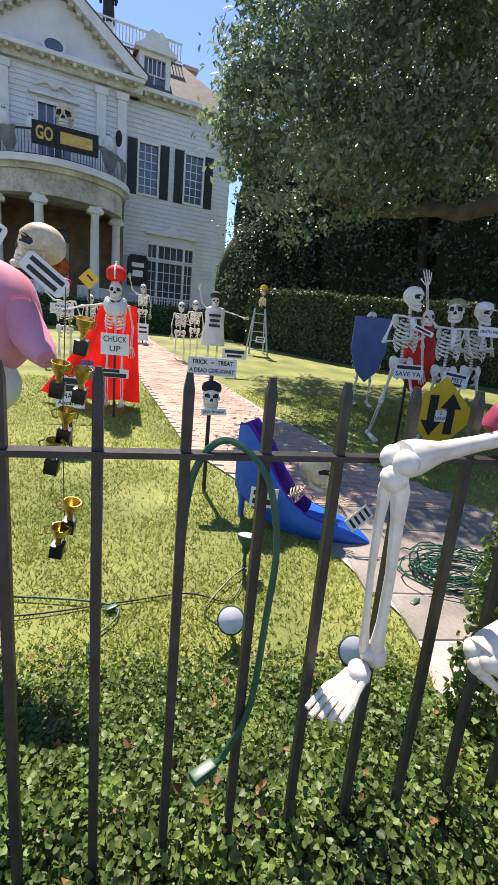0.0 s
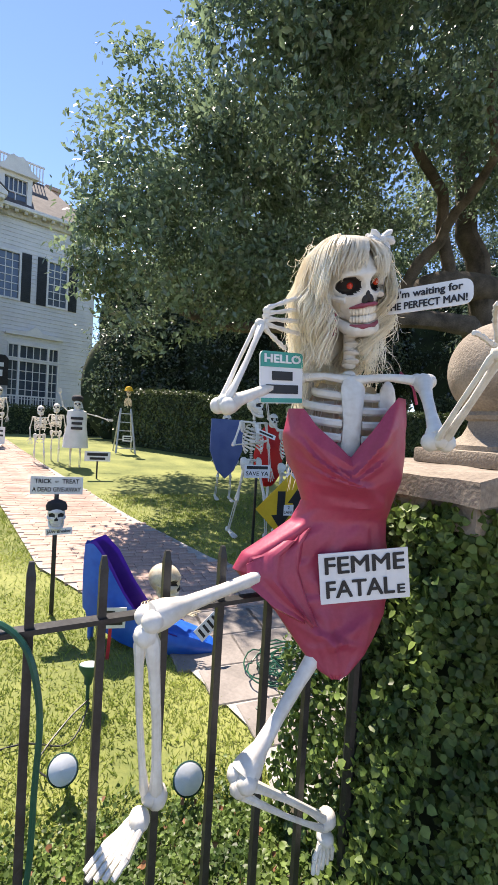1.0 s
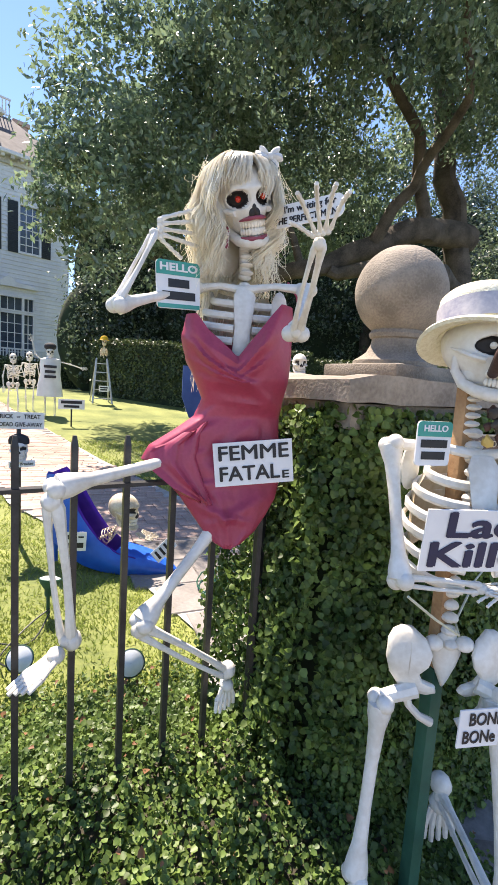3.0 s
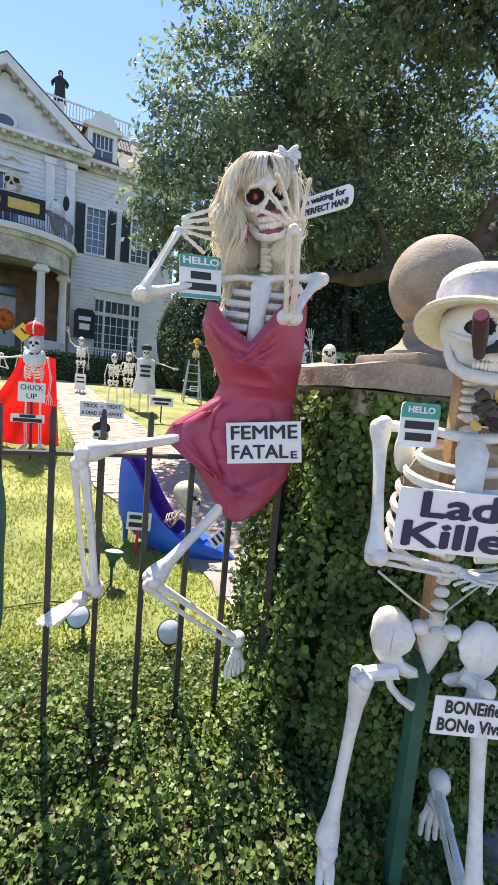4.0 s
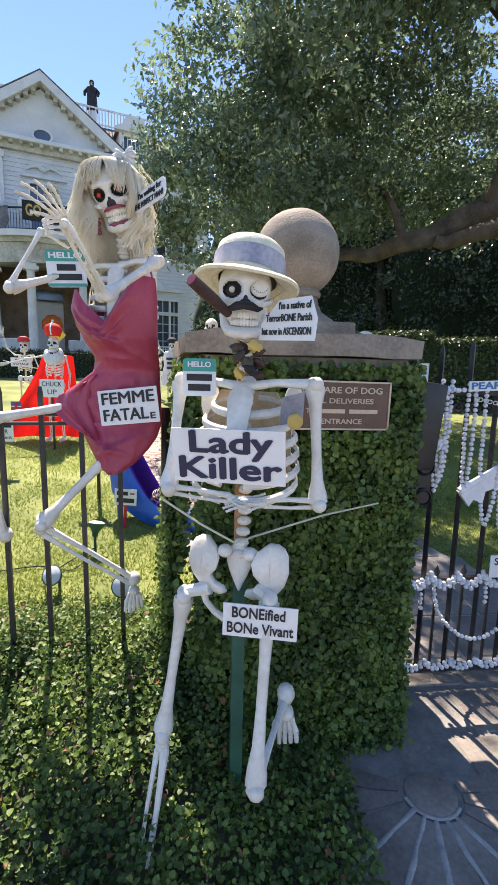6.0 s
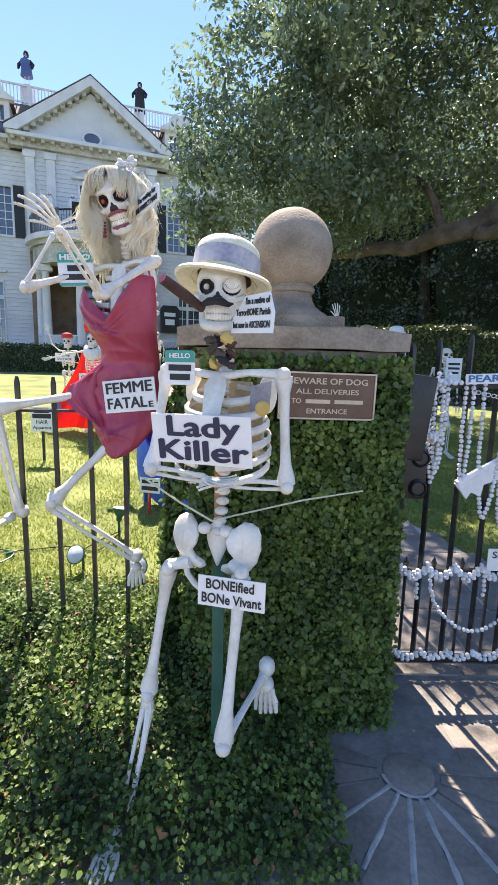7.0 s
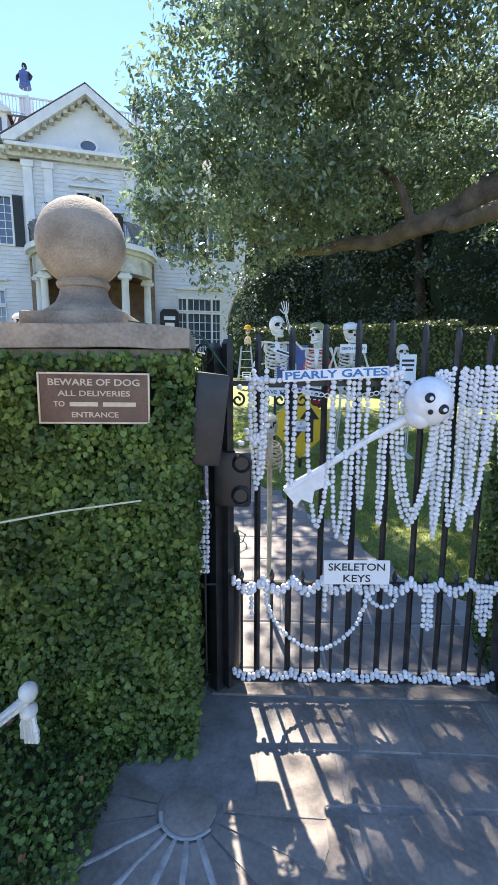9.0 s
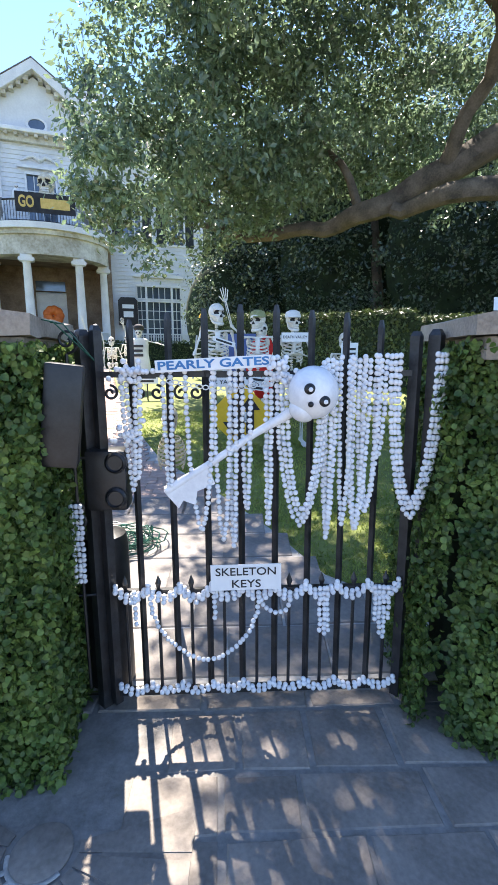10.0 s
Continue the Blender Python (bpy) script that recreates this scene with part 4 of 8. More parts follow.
def hedge(name, path, h, depth, n, label, seed):
    """A clipped hedge along a line of points."""
    t = thing(name, label, "hedge")
    bm = bmesh.new()
    rng = np.random.default_rng(seed)
    P, Nn = [], []
    L = sum((Vector(b) - Vector(a)).length for a, b in zip(path, path[1:]))
    for a, b in zip(path, path[1:]):
        a, b = Vector((*a, ground_z(*a))), Vector((*b, ground_z(*b)))
        d = (b - a)
        ln = d.length
        yaw = math.atan2(d.y, d.x)
        M = Matrix.Translation(a) @ Matrix.Rotation(yaw, 4, "Z")
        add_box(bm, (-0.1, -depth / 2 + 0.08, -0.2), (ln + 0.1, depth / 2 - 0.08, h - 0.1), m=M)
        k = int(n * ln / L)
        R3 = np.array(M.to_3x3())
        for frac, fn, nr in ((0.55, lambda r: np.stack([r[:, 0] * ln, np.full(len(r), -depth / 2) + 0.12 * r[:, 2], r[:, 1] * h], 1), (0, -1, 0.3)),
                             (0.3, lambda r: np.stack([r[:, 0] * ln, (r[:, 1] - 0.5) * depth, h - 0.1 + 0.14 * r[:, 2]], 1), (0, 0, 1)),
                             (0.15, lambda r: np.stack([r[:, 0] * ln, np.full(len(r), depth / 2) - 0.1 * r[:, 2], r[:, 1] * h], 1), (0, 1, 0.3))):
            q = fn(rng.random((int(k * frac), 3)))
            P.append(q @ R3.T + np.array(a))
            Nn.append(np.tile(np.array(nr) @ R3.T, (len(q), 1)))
    part("core", bm, shade_core, t)
    leaves("foliage", np.concatenate(P), np.concatenate(Nn), 0.09, leaf_hedge, "", "", 0.6, 0.7, 0.1, seed, t)
    return t


hedge("hedge", [(2.2, 15.6), (4.2, 13.6), (7.5, 11.2), (12, 9.0)], 1.75, 1.0, 22000, "tall clipped green hedge at the lawn's edge", 41)
hedge("hedge", [(-9.5, 18.6), (-5.0, 19.6), (-1.5, 20.6), (2.5, 21.8)], 1.15, 0.9, 9000, "low clipped dark hedge before the porch", 42)
hedge("hedge", [(-13, 15.0), (-9.5, 18.4)], 1.2, 0.9, 3000, "low clipped dark hedge before the porch", 43)

# ---- garden walk ----
WALK = [(1.3, 2.88, 3.6), (2.2, 2.4, 2.15), (3.0, 2.1, 2.05), (4.0, 1.6, 1.95), (5.0, 0.98, 1.86), (6.8, 0.42, 1.6), (8.5, -0.05, 1.5), (11.5, -0.85, 1.3), (16, -2.1, 1.3), (20, -3.4, 1.3)]


# ---- plastic skeletons ----
def long_bone(bm, a, b, r, k=0, head=1.7, seg=9):
    a, b = Vector(a), Vector(b)
    prof = ((0, 0.6), (0.02, head), (0.07, head * 0.95), (0.16, 1.15), (0.35, 0.9), (0.6, 0.85), (0.8, 1.05), (0.92, head * 0.95), (0.98, head), (1, 0.6))
    tube(bm, [a.lerp(b, t) for t, _ in prof], [r * q for _, q in prof], seg, k)
    x, y = frame_of(b - a)
    for p in (a, b):
        for s in (1, -1):
            blob(bm, p + x * s * r * 0.95, r * 1.3, k, 9, 7)


def two_bones(bm, a, b, r, side, k=0):
    """Forearm or shin: two thin bones beside each other."""
    a, b = Vector(a), Vector(b)
    s = Vector(side)
    d = (b - a).normalized()
    s = (s - d * s.dot(d)).normalized()
    for w, q in ((1, 1.0), (-1, 0.72)):
        pts = [a.lerp(b, t) + s * w * r * (0.85 + 0.45 * math.sin(math.pi * t)) for t in (0, 0.05, 0.2, 0.5, 0.8, 0.95, 1)]
        tube(bm, pts, [r * q * z for z in (0.9, 1.3, 0.95, 0.75, 0.8, 1.15, 0.8)], 8, k)
    blob(bm, a, r * 1.9, k, 8, 6)
    blob(bm, b, r * 1.5, k, 8, 6)


def hand(bm, wrist, d, side, s=1.0, curl=0.25, k=0, spread=0.13):
    """Palm and five jointed fingers along d, spread along side."""
    w, d = Vector(wrist), Vector(d).normalized()
    sd = Vector(side)
    sd = (sd - d * sd.dot(d)).normalized()
    n = d.cross(sd)
    for i in range(4):
        blob(bm, w + d * 0.012 * s + sd * (i - 1.5) * 0.012 * s, 0.009 * s, k, 7, 5)
    for i, ln in enumerate((0.75, 0.95, 1.0, 0.93, 0.78)):
        o = (i - 2) * 0.012 * s
        fan = (i - 2) * spread + (-0.35 if i == 0 else 0)
        dd = (d + sd * fan).normalized()
        p = w + sd * o + d * 0.015 * s
        segs = [0.062, 0.036, 0.026, 0.02] if i else [0.04, 0.032, 0.025]
        for j, q in enumerate(segs):
            dn = (dd + n * curl * j * 0.55).normalized()
            e = p + dn * q * ln * s
            tube(bm, [p, p.lerp(e, 0.15), p.lerp(e, 0.5), p.lerp(e, 0.85), e], [0.0055 * s, 0.0068 * s, 0.0042 * s, 0.006 * s, 0.0045 * s], 6, k)
            p = e


def foot(bm, ankle, toe, side, s=1.0, k=0):
    a, t = Vector(ankle), Vector(toe)
    d = (t - a).normalized()
    sd = Vector(side)
    sd = (sd - d * sd.dot(d)).normalized()
    up = sd.cross(d)
    blob(bm, a - d * 0.02 * s, (0.026 * s, 0.03 * s, 0.03 * s), k)
    blob(bm, a + d * 0.035 * s, (0.024 * s, 0.03 * s, 0.022 * s), k)
    ln = (t - a).length
    for i in range(5):
        o = (i - 2) * 0.013 * s
        p0 = a + d * 0.045 * s + sd * o * 0.7
        p1 = a + d * ln * 0.62 + sd * o * 1.25
        p2 = a + d * ln * (1.0 - 0.05 * abs(i - 1)) + sd * o * 1.35
        tube(bm, [p0, p0.lerp(p1, 0.5), p1], [0.009 * s, 0.0065 * s, 0.009 * s], 7, k)
        tube(bm, [p1, p1.lerp(p2, 0.45), p1.lerp(p2, 0.55), p2], [0.009 * s, 0.0065 * s, 0.0075 * s, 0.006 * s], 7, k)


def skull(bm, c, face, up=(0, 0, 1), s=1.0, kb=0, kd=1, kt=2, eyes=None, lip=None, gape=0.25, res=36):
    """A skull whose front looks along face. Materials: bone, dark hollows, teeth, eyes, lips."""
    f = Vector(face).normalized()
    u = Vector(up)
    u = (u - f * u.dot(f)).normalized()
    r = f.cross(u)
    M = Matrix((r, -f, u)).transposed()
    c = Vector(c)

    def W(p):
        return c + M @ (Vector(p) * s)
    res_v = int(res * 0.75)
    rows = []
    for j in range(res_v + 1):
        th = math.pi * j / res_v
        row = []
        for i in range(res):
            ph = 2 * math.pi * i / res
            d = Vector((math.sin(th) * math.sin(ph), -math.sin(th) * math.cos(ph), math.cos(th)))
            p = Vector((d.x * 0.071, d.y * 0.09 + (0.012 if d.y > 0 else 0), d.z * 0.083))
            if d.y < 0.15 and d.z < 0.05:
                t = min(1, (0.05 - d.z) / 0.75) * min(1, (0.15 - d.y) / 0.5)
                p.z -= 0.03 * t
                p.x *= 1 - 0.28 * t
                p.y -= 0.008 * t
            if d.y < -0.2:
                br = math.exp(-((p.z - 0.018) / 0.01) ** 2)
                p.y -= 0.005 * br * (1 if abs(p.x) < 0.055 else 0)
                for sx in (1, -1):
                    q = math.hypot((p.x - sx * 0.0345) / 0.0245, (p.z + 0.008) / 0.021)
                    if q < 1.15:
                        p.y += 0.026 * min(1, max(0, (1.15 - q) * 2.2))
                    ck = math.hypot((p.x - sx * 0.052) / 0.018, (p.z + 0.036) / 0.014)
                    if ck < 1:
                        p.y -= 0.007 * (1 - ck)
            row.append(p)
        rows.append(row)
    vs = [[bm.verts.new(W(p)) for p in row] for row in (rows[1:-1])]
    top, bot = bm.verts.new(W(rows[0][0])), bm.verts.new(W(rows[-1][0]))

    def mat_of(ps):
        m = sum(ps, Vector()) / len(ps)
        if m.y < -0.02:
            for sx in (1, -1):
                if math.hypot((m.x - sx * 0.0345) / 0.0245, (m.z + 0.008) / 0.021) < 0.98:
                    return kd
        return kb
    for j in range(len(vs) - 1):
        for i in range(res):
            i2 = (i + 1) % res
            fc = bm.faces.new((vs[j][i], vs[j + 1][i], vs[j + 1][i2], vs[j][i2]))
            fc.material_index = mat_of([rows[j + 1][i], rows[j + 2][i], rows[j + 2][i2], rows[j + 1][i2]])
    for i in range(res):
        i2 = (i + 1) % res
        bm.faces.new((top, vs[0][i], vs[0][i2])).material_index = kb
        bm.faces.new((bot, vs[-1][i2], vs[-1][i])).material_index = kb
    # nose hollow: an upturned heart
    for sx in (1, -1):
        blob(bm, W((sx * 0.0066, -0.0885, -0.042)), (0.0088 * s, 0.006 * s, 0.0125 * s), kd, 12, 9, M @ Matrix.Rotation(radians(sx * -18), 3, "Y"))
    blob(bm, W((0, -0.0895, -0.033)), (0.0065 * s, 0.005 * s, 0.013 * s), kd, 10, 8, M)
    # cheek arches, upper jaw, teeth and lower jaw
    jz = -0.113 - 0.012 * gape
    for sx in (1, -1):
        tube(bm, [W((sx * 0.046, -0.066, -0.04)), W((sx * 0.062, -0.045, -0.036)), W((sx * 0.07, -0.01, -0.026)), W((sx * 0.069, 0.02, -0.02))], [0.01 * s, 0.0105 * s, 0.007 * s, 0.004 * s], 9, kb, flat=0.75)
    blob(bm, W((0, -0.012, -0.07)), (0.048 * s, 0.046 * s, 0.034 * s), kb, 18, 12, M)
    blob(bm, W((0, -0.05, -0.06)), (0.039 * s, 0.036 * s, 0.02 * s), kb, 18, 12, M)
    for row_z in (-0.0695, -0.0875 - 0.006 * gape):
        for i in range(-5, 6):
            a = i * 0.215
            x, y = 0.037 * math.sin(a), -0.045 - 0.0385 * math.cos(a)
            blob(bm, W((x, y, row_z)), (0.0056 * s, 0.005 * s, (0.0112 - 0.0005 * abs(i)) * s), kt, 8, 6, M @ Matrix.Rotation(-a, 3, "Z"))
    if lip is not None:
        for z0, lift in ((-0.0585, 0.005), (jz + 0.0135, -0.004)):
            tube(bm, [W((0.041 * math.sin(a), -0.05 - 0.0415 * math.cos(a), z0 + lift * math.cos(a * 1.6))) for a in (-1.15, -0.75, -0.38, 0, 0.38, 0.75, 1.15)], [0.002 * s, 0.0045 * s, 0.0064 * s, 0.005 * s, 0.0064 * s, 0.0045 * s, 0.002 * s], 8, lip)
    pts = [(-0.056, 0.014, -0.035), (-0.056, 0.008, -0.07), (-0.05, -0.014, jz + 0.018), (-0.039, -0.05, jz + 0.004), (-0.02, -0.076, jz), (0, -0.082, jz - 0.001), (0.02, -0.076, jz), (0.039, -0.05, jz + 0.004), (0.05, -0.014, jz + 0.018), (0.056, 0.008, -0.07), (0.056, 0.014, -0.035)]
    tube(bm, [W(p) for p in pts], [v * s for v in (0.007, 0.0105, 0.0125, 0.0145, 0.016, 0.0165, 0.016, 0.0145, 0.0125, 0.0105, 0.007)], 12, kb)
    if eyes is not None:
        for sx in (1, -1):
            blob(bm, W((sx * 0.0345, -0.066, -0.008)), 0.008 * s, eyes, 12, 9)


def torso(bm, neck, pelvis, right, s=1.0, k=0, kd=None, ribs=8, sag=1.0):
    """Spine, ribs, breastbone, collar bones and shoulder blades."""
    neck, pel = Vector(neck), Vector(pelvis)
    up = (neck - pel).normalized()
    ln = (neck - pel).length
    r = Vector(right)
    r = (r - up * r.dot(up)).normalized()
    b = up.cross(r)                       # towards the back
    if (r.cross(up)).dot(b) > 0:
        b = -b
    b = r.cross(up) * -1
    n = int(ln / (0.026 * s))
    for i in range(n + 1):
        t = i / n
        p = pel.lerp(neck, t) + b * 0.02 * s * math.sin(t * math.pi * 2)
        blob(bm, p, (0.019 * s, 0.019 * s, 0.0115 * s), k, 8, 6, Matrix((r, b, up)).transposed())
        tube(bm, [p, p + b * 0.028 * s], [0.008 * s, 0.004 * s], 5, k)
    ch = neck - up * 0.045 * s
    for i in range(ribs):
        w = (0.088, 0.108, 0.119, 0.125, 0.128, 0.126, 0.12, 0.108, 0.09)[i] * s
        dp = (0.045, 0.062, 0.075, 0.083, 0.086, 0.086, 0.08, 0.07, 0.06)[i] * s
        c0 = ch - up * (0.02 + 0.031 * i) * s
        drop = (0.03 + 0.006 * i) * s * sag
        for sx in (1, -1):
            pts, rr = [], []
            last = 168 if i < 6 else 130 - 15 * (i - 6)
            for j in range(11):
                a = radians(8 + (last - 8) * j / 10)
                p = c0 + r * sx * w * math.sin(a) + b * (dp * math.cos(a)) - up * drop * (1 - math.cos(a)) * 0.9
                pts.append(p)
                rr.append((0.0105 if j > 4 else 0.0075) * s)
            tube(bm, pts, rr, 6, k, flat=0.62, side=up)
    if kd is not None:
        # added sheet closing the chest's back; its tan stands for sunlight through rear ribs
        sheet = []
        for i in range(ribs + 1):
            c0 = ch - up * (0.005 + 0.031 * i) * s
            w, dp = (0.07 + 0.04 * min(1, i / 2)) * s, (0.045 + 0.03 * min(1, i / 3)) * s
            sheet.append([bm.verts.new(c0 + r * w * math.sin(radians(a)) + b * dp * math.cos(radians(a)) - up * 0.012 * i * s * (1 - math.cos(radians(a))) * sag) for a in range(-95, 96, 10)])
        for A, B in zip(sheet, sheet[1:]):
            for j in range(len(A) - 1):
                bm.faces.new((A[j], A[j + 1], B[j + 1], B[j])).material_index = kd
    st = ch - b * 0.078 * s - up * 0.05 * s
    tube(bm, [st + up * 0.05 * s + b * 0.03 * s, st + up * 0.03 * s + b * 0.02 * s, st - up * 0.06 * s, st - up * 0.13 * s, st - up * 0.16 * s], [0.022 * s, 0.031 * s, 0.022 * s, 0.024 * s, 0.009 * s], 12, k, flat=0.32, side=r)
    return r, b, up


def collar(bm, neck, sh, b, up, s=1.0, k=0):
    neck, sh = Vector(neck), Vector(sh)
    a = neck - b * 0.045 * s - up * 0.05 * s
    tube(bm, [a, a.lerp(sh, 0.5) - b * 0.012 * s + up * 0.008 * s, sh], [0.014 * s, 0.0105 * s, 0.016 * s], 9, k)
    m = sh.lerp(neck, 0.35) + b * 0.05 * s - up * 0.07 * s
    blob(bm, m, (0.03 * s, 0.012 * s, 0.06 * s), k, 10, 7)


def pelvis_bones(bm, c, right, s=1.0, k=0):
    c = Vector(c)
    r = Vector(right).normalized()
    up = Vector((0, 0, 1))
    b = r.cross(up) * -1
    Mf = Matrix((r, b, up)).transposed()
    vs = blob(bm, c + b * 0.02 * s - up * 0.03 * s, (0.042 * s, 0.018 * s, 0.07 * s), k, 16, 12, Mf)
    for v in vs:
        q = v.co - c
        t = max(0, -(q.dot(up)) / (0.1 * s))
        v.co -= r * q.dot(r) * min(0.75, t * 0.8)
    for sx in (1, -1):
        blob(bm, c + r * sx * 0.036 * s + up * 0.018 * s + b * 0.004 * s, (0.022 * s, 0.02 * s, 0.018 * s), k, 12, 9)
        # hip wing: an ear-shaped dished plate that hooks inwards below
        EAR = ((0.1, 0.05), (0.08, 0.052), (0.056, 0.03), (0.046, 0.0), (0.052, -0.028), (0.066, -0.05), (0.058, -0.068), (0.034, -0.078), (0.03, -0.094), (0.045, -0.108), (0.075, -0.108), (0.1, -0.09), (0.118, -0.06), (0.128, -0.02), (0.125, 0.02), (0.115, 0.04))
        SP = ((0.088, 0.03), (0.088, 0.03), (0.087, 0.015), (0.087, 0.0), (0.088, -0.025), (0.088, -0.05), (0.078, -0.078), (0.056, -0.09), (0.045, -0.094), (0.056, -0.094), (0.078, -0.085), (0.086, -0.07), (0.09, -0.05), (0.09, -0.02), (0.088, 0.01), (0.088, 0.025))
        n_ = len(EAR)
        rows_ = []
        for fr, th in ((0.0, -0.012), (0.5, -0.011), (0.82, -0.009), (0.97, -0.004), (1.0, 0.002), (0.97, 0.008), (0.82, 0.012), (0.5, 0.012), (0.0, 0.012)):
            ring = []
            for j in range(n_ * 3):
                i0, q = j // 3, (j % 3) / 3
                e = Vector(EAR[i0]).lerp(Vector(EAR[(i0 + 1) % n_]), q)
                o = Vector(SP[i0]).lerp(Vector(SP[(i0 + 1) % n_]), q)
                x, z = o.lerp(e, fr)
                x = 0.05 + (x - 0.05) * 1.2
                y = th - 0.02 * math.sin((z + 0.1) / 0.15 * math.pi) + 0.25 * (x - 0.05)
                ring.append(bm.verts.new(c + (r * sx * x + b * y + up * z) * s))
            rows_.append(ring)
        for closing in (rows_[0], rows_[-1]):
            bm.faces.new(closing).material_index = k
        for A, B in zip(rows_, rows_[1:]):
            for j in range(n_ * 3):
                q4 = (A[j], A[(j + 1) % (n_ * 3)], B[(j + 1) % (n_ * 3)], B[j])
                bm.faces.new(q4 if sx < 0 else q4[::-1]).material_index = k
        pts = [c + (r * sx * 0.1 - up * 0.085 - b * 0.004) * s, c + (r * sx * 0.085 - up * 0.13 - b * 0.01) * s, c + (r * sx * 0.06 - up * 0.155 - b * 0.012) * s, c + (r * sx * 0.03 - up * 0.17 - b * 0.012) * s]
        tube(bm, pts, [0.012 * s, 0.009 * s, 0.009 * s, 0.011 * s], 8, k)


BONES = [bone, dark, teeth, red_eye, lips, bone_old]


def stander(x, y, yaw, h, label, arms=("down", "down"), lean=0.0, z=None, mats=None, face_yaw=None, step=0.1):
    """A standing plastic skeleton of height h, feet at the ground, looking along its own -y after yaw."""
    s = h / 1.6
    z0 = (ground_z(x, y) if z is None else z)
    M = pose(x, y, z0, 0, 0, yaw) @ Matrix.Rotation(radians(lean), 4, "Y")
    T = lambda *p: M @ Vector([q * s for q in p])
    R3 = M.to_3x3()
    right = R3 @ Vector((1, 0, 0))
    bm = bmesh.new()
    fy = radians(face_yaw or 0)
    skull(bm, T(0, -0.02, 1.49), R3 @ Vector((math.sin(fy), -math.cos(fy), -0.05)), (0, 0, 1), s * 1.08, res=24)
    nk, pv = T(0, 0, 1.33), T(0, 0, 0.86)
    r, b, up = torso(bm, nk, pv, right, s)
    tube(bm, [T(0, 0.0, 1.33), T(0, 0, 1.42)], 0.017 * s, 8)
    pelvis_bones(bm, T(0, 0, 0.86), right, s)
    for sx, arm in ((-1, arms[0]), (1, arms[1])):
        sh = T(sx * 0.165, 0.0, 1.29)
        collar(bm, nk, sh, b, up, s)
        if arm == "down":
            el, wr, hd = T(sx * 0.22, 0.0, 1.02), T(sx * 0.21, -0.06, 0.8), R3 @ Vector((0, -0.1, -1))
        elif arm == "up":
            el, wr, hd = T(sx * 0.3, -0.02, 1.42), T(sx * 0.36, -0.05, 1.68), R3 @ Vector((0.2 * sx, 0, 1))
        elif arm == "out":
            el, wr, hd = T(sx * 0.42, -0.02, 1.24), T(sx * 0.62, -0.08, 1.18), R3 @ Vector((sx, -0.2, -0.2))
        else:
            el, wr, hd = T(sx * 0.25, 0.0, 1.04), T(sx * 0.08, -0.16, 1.08), R3 @ Vector((-sx, -0.2, 0.1))
        long_bone(bm, sh, el, 0.013 * s, 0, 1.6, 7)
        two_bones(bm, el, wr, 0.0075 * s, right)
        hand(bm, wr, hd, right, s, 0.2)
    for sx in (-1, 1):
        hp, kn, an = T(sx * 0.09, 0, 0.8), T(sx * 0.1, -0.03 - sx * step * 0.6, 0.44), T(sx * 0.1, 0.02 - sx * step, 0.07)
        long_bone(bm, hp, kn, 0.017 * s, 0, 1.6, 7)
        two_bones(bm, kn, an, 0.0105 * s, right)
        foot(bm, an, T(sx * 0.11, -0.17 - sx * step, 0.015), right, s)
    return mesh_thing("skeleton_figure", bm, mats or BONES, label, "skeleton decoration", "garden skeletons")


# ---- the seated lady skeleton on the fence ----
bm = bmesh.new()
skull(bm, (0.91, 0.973, 2.302), (-0.06, -0.93, -0.33), (-0.32, -0.34, 0.9), 1.12, 0, 1, 2, 3, 4, 0.15, 150)
LN, LP = (0.945, 1.0, 2.065), (0.93, 1.0, 1.53)
r_, b_, u_ = torso(bm, LN, LP, (0.9, -0.3, 0), 1.12, kd=5, ribs=5, sag=0.4)
tube(bm, [LN, (0.93, 0.99, 2.24)], 0.018, 10)
for i in range(6):
    blob(bm, (0.944 - 0.002 * i, 0.985, 2.075 + 0.024 * i), (0.023, 0.023, 0.009), 0, 10, 6)
shR, shL = (0.79, 1.04, 2.015), (1.085, 0.85, 2.02)
for sh in (shR, shL):
    collar(bm, LN, sh, b_, u_, 1.0)
long_bone(bm, shR, (0.536, 0.915, 1.915), 0.0165)
two_bones(bm, (0.536, 0.912, 1.925), (0.64, 0.965, 2.135), 0.0095, (0.6, -0.8, 0))
hand(bm, (0.645, 0.965, 2.15), (0.8, 0.2, 0.1), (0, -0.2, 1), 1.15, 0.1, 0, 0.17)
long_bone(bm, shL, (0.937, 0.63, 1.858), 0.0165)
two_bones(bm, (0.933, 0.62, 1.862), (0.87, 0.44, 2.02), 0.0095, (1, 0, 0))
hand(bm, (0.868, 0.432, 2.03), (-0.46, -0.5, 0.48), (0.8, -0.5, 0.25), 0.85, -0.4, 0, 0.24)
pelvis_bones(bm, (0.93, 1.0, 1.5), (0.9, -0.3, 0))
long_bone(bm, (0.85, 1.03, 1.49), (0.385, 0.915, 1.41), 0.0205, 0, 1.85)
two_bones(bm, (0.378, 0.91, 1.375), (0.424, 0.975, 0.93), 0.0155, (1, -0.3, 0))
foot(bm, (0.424, 0.97, 0.915), (0.282, 0.874, 0.845), (0.5, -0.8, 0.1), 1.1)
long_bone(bm, (0.895, 0.955, 1.285), (0.625, 0.87, 1.005), 0.0205, 0, 1.85)
two_bones(bm, (0.62, 0.87, 0.985), (0.955, 0.985, 0.70), 0.014, (0.3, 0.3, 1))
foot(bm, (0.965, 0.99, 0.69), (0.96, 0.99, 0.55), (1, 0.2, 0), 1.05)
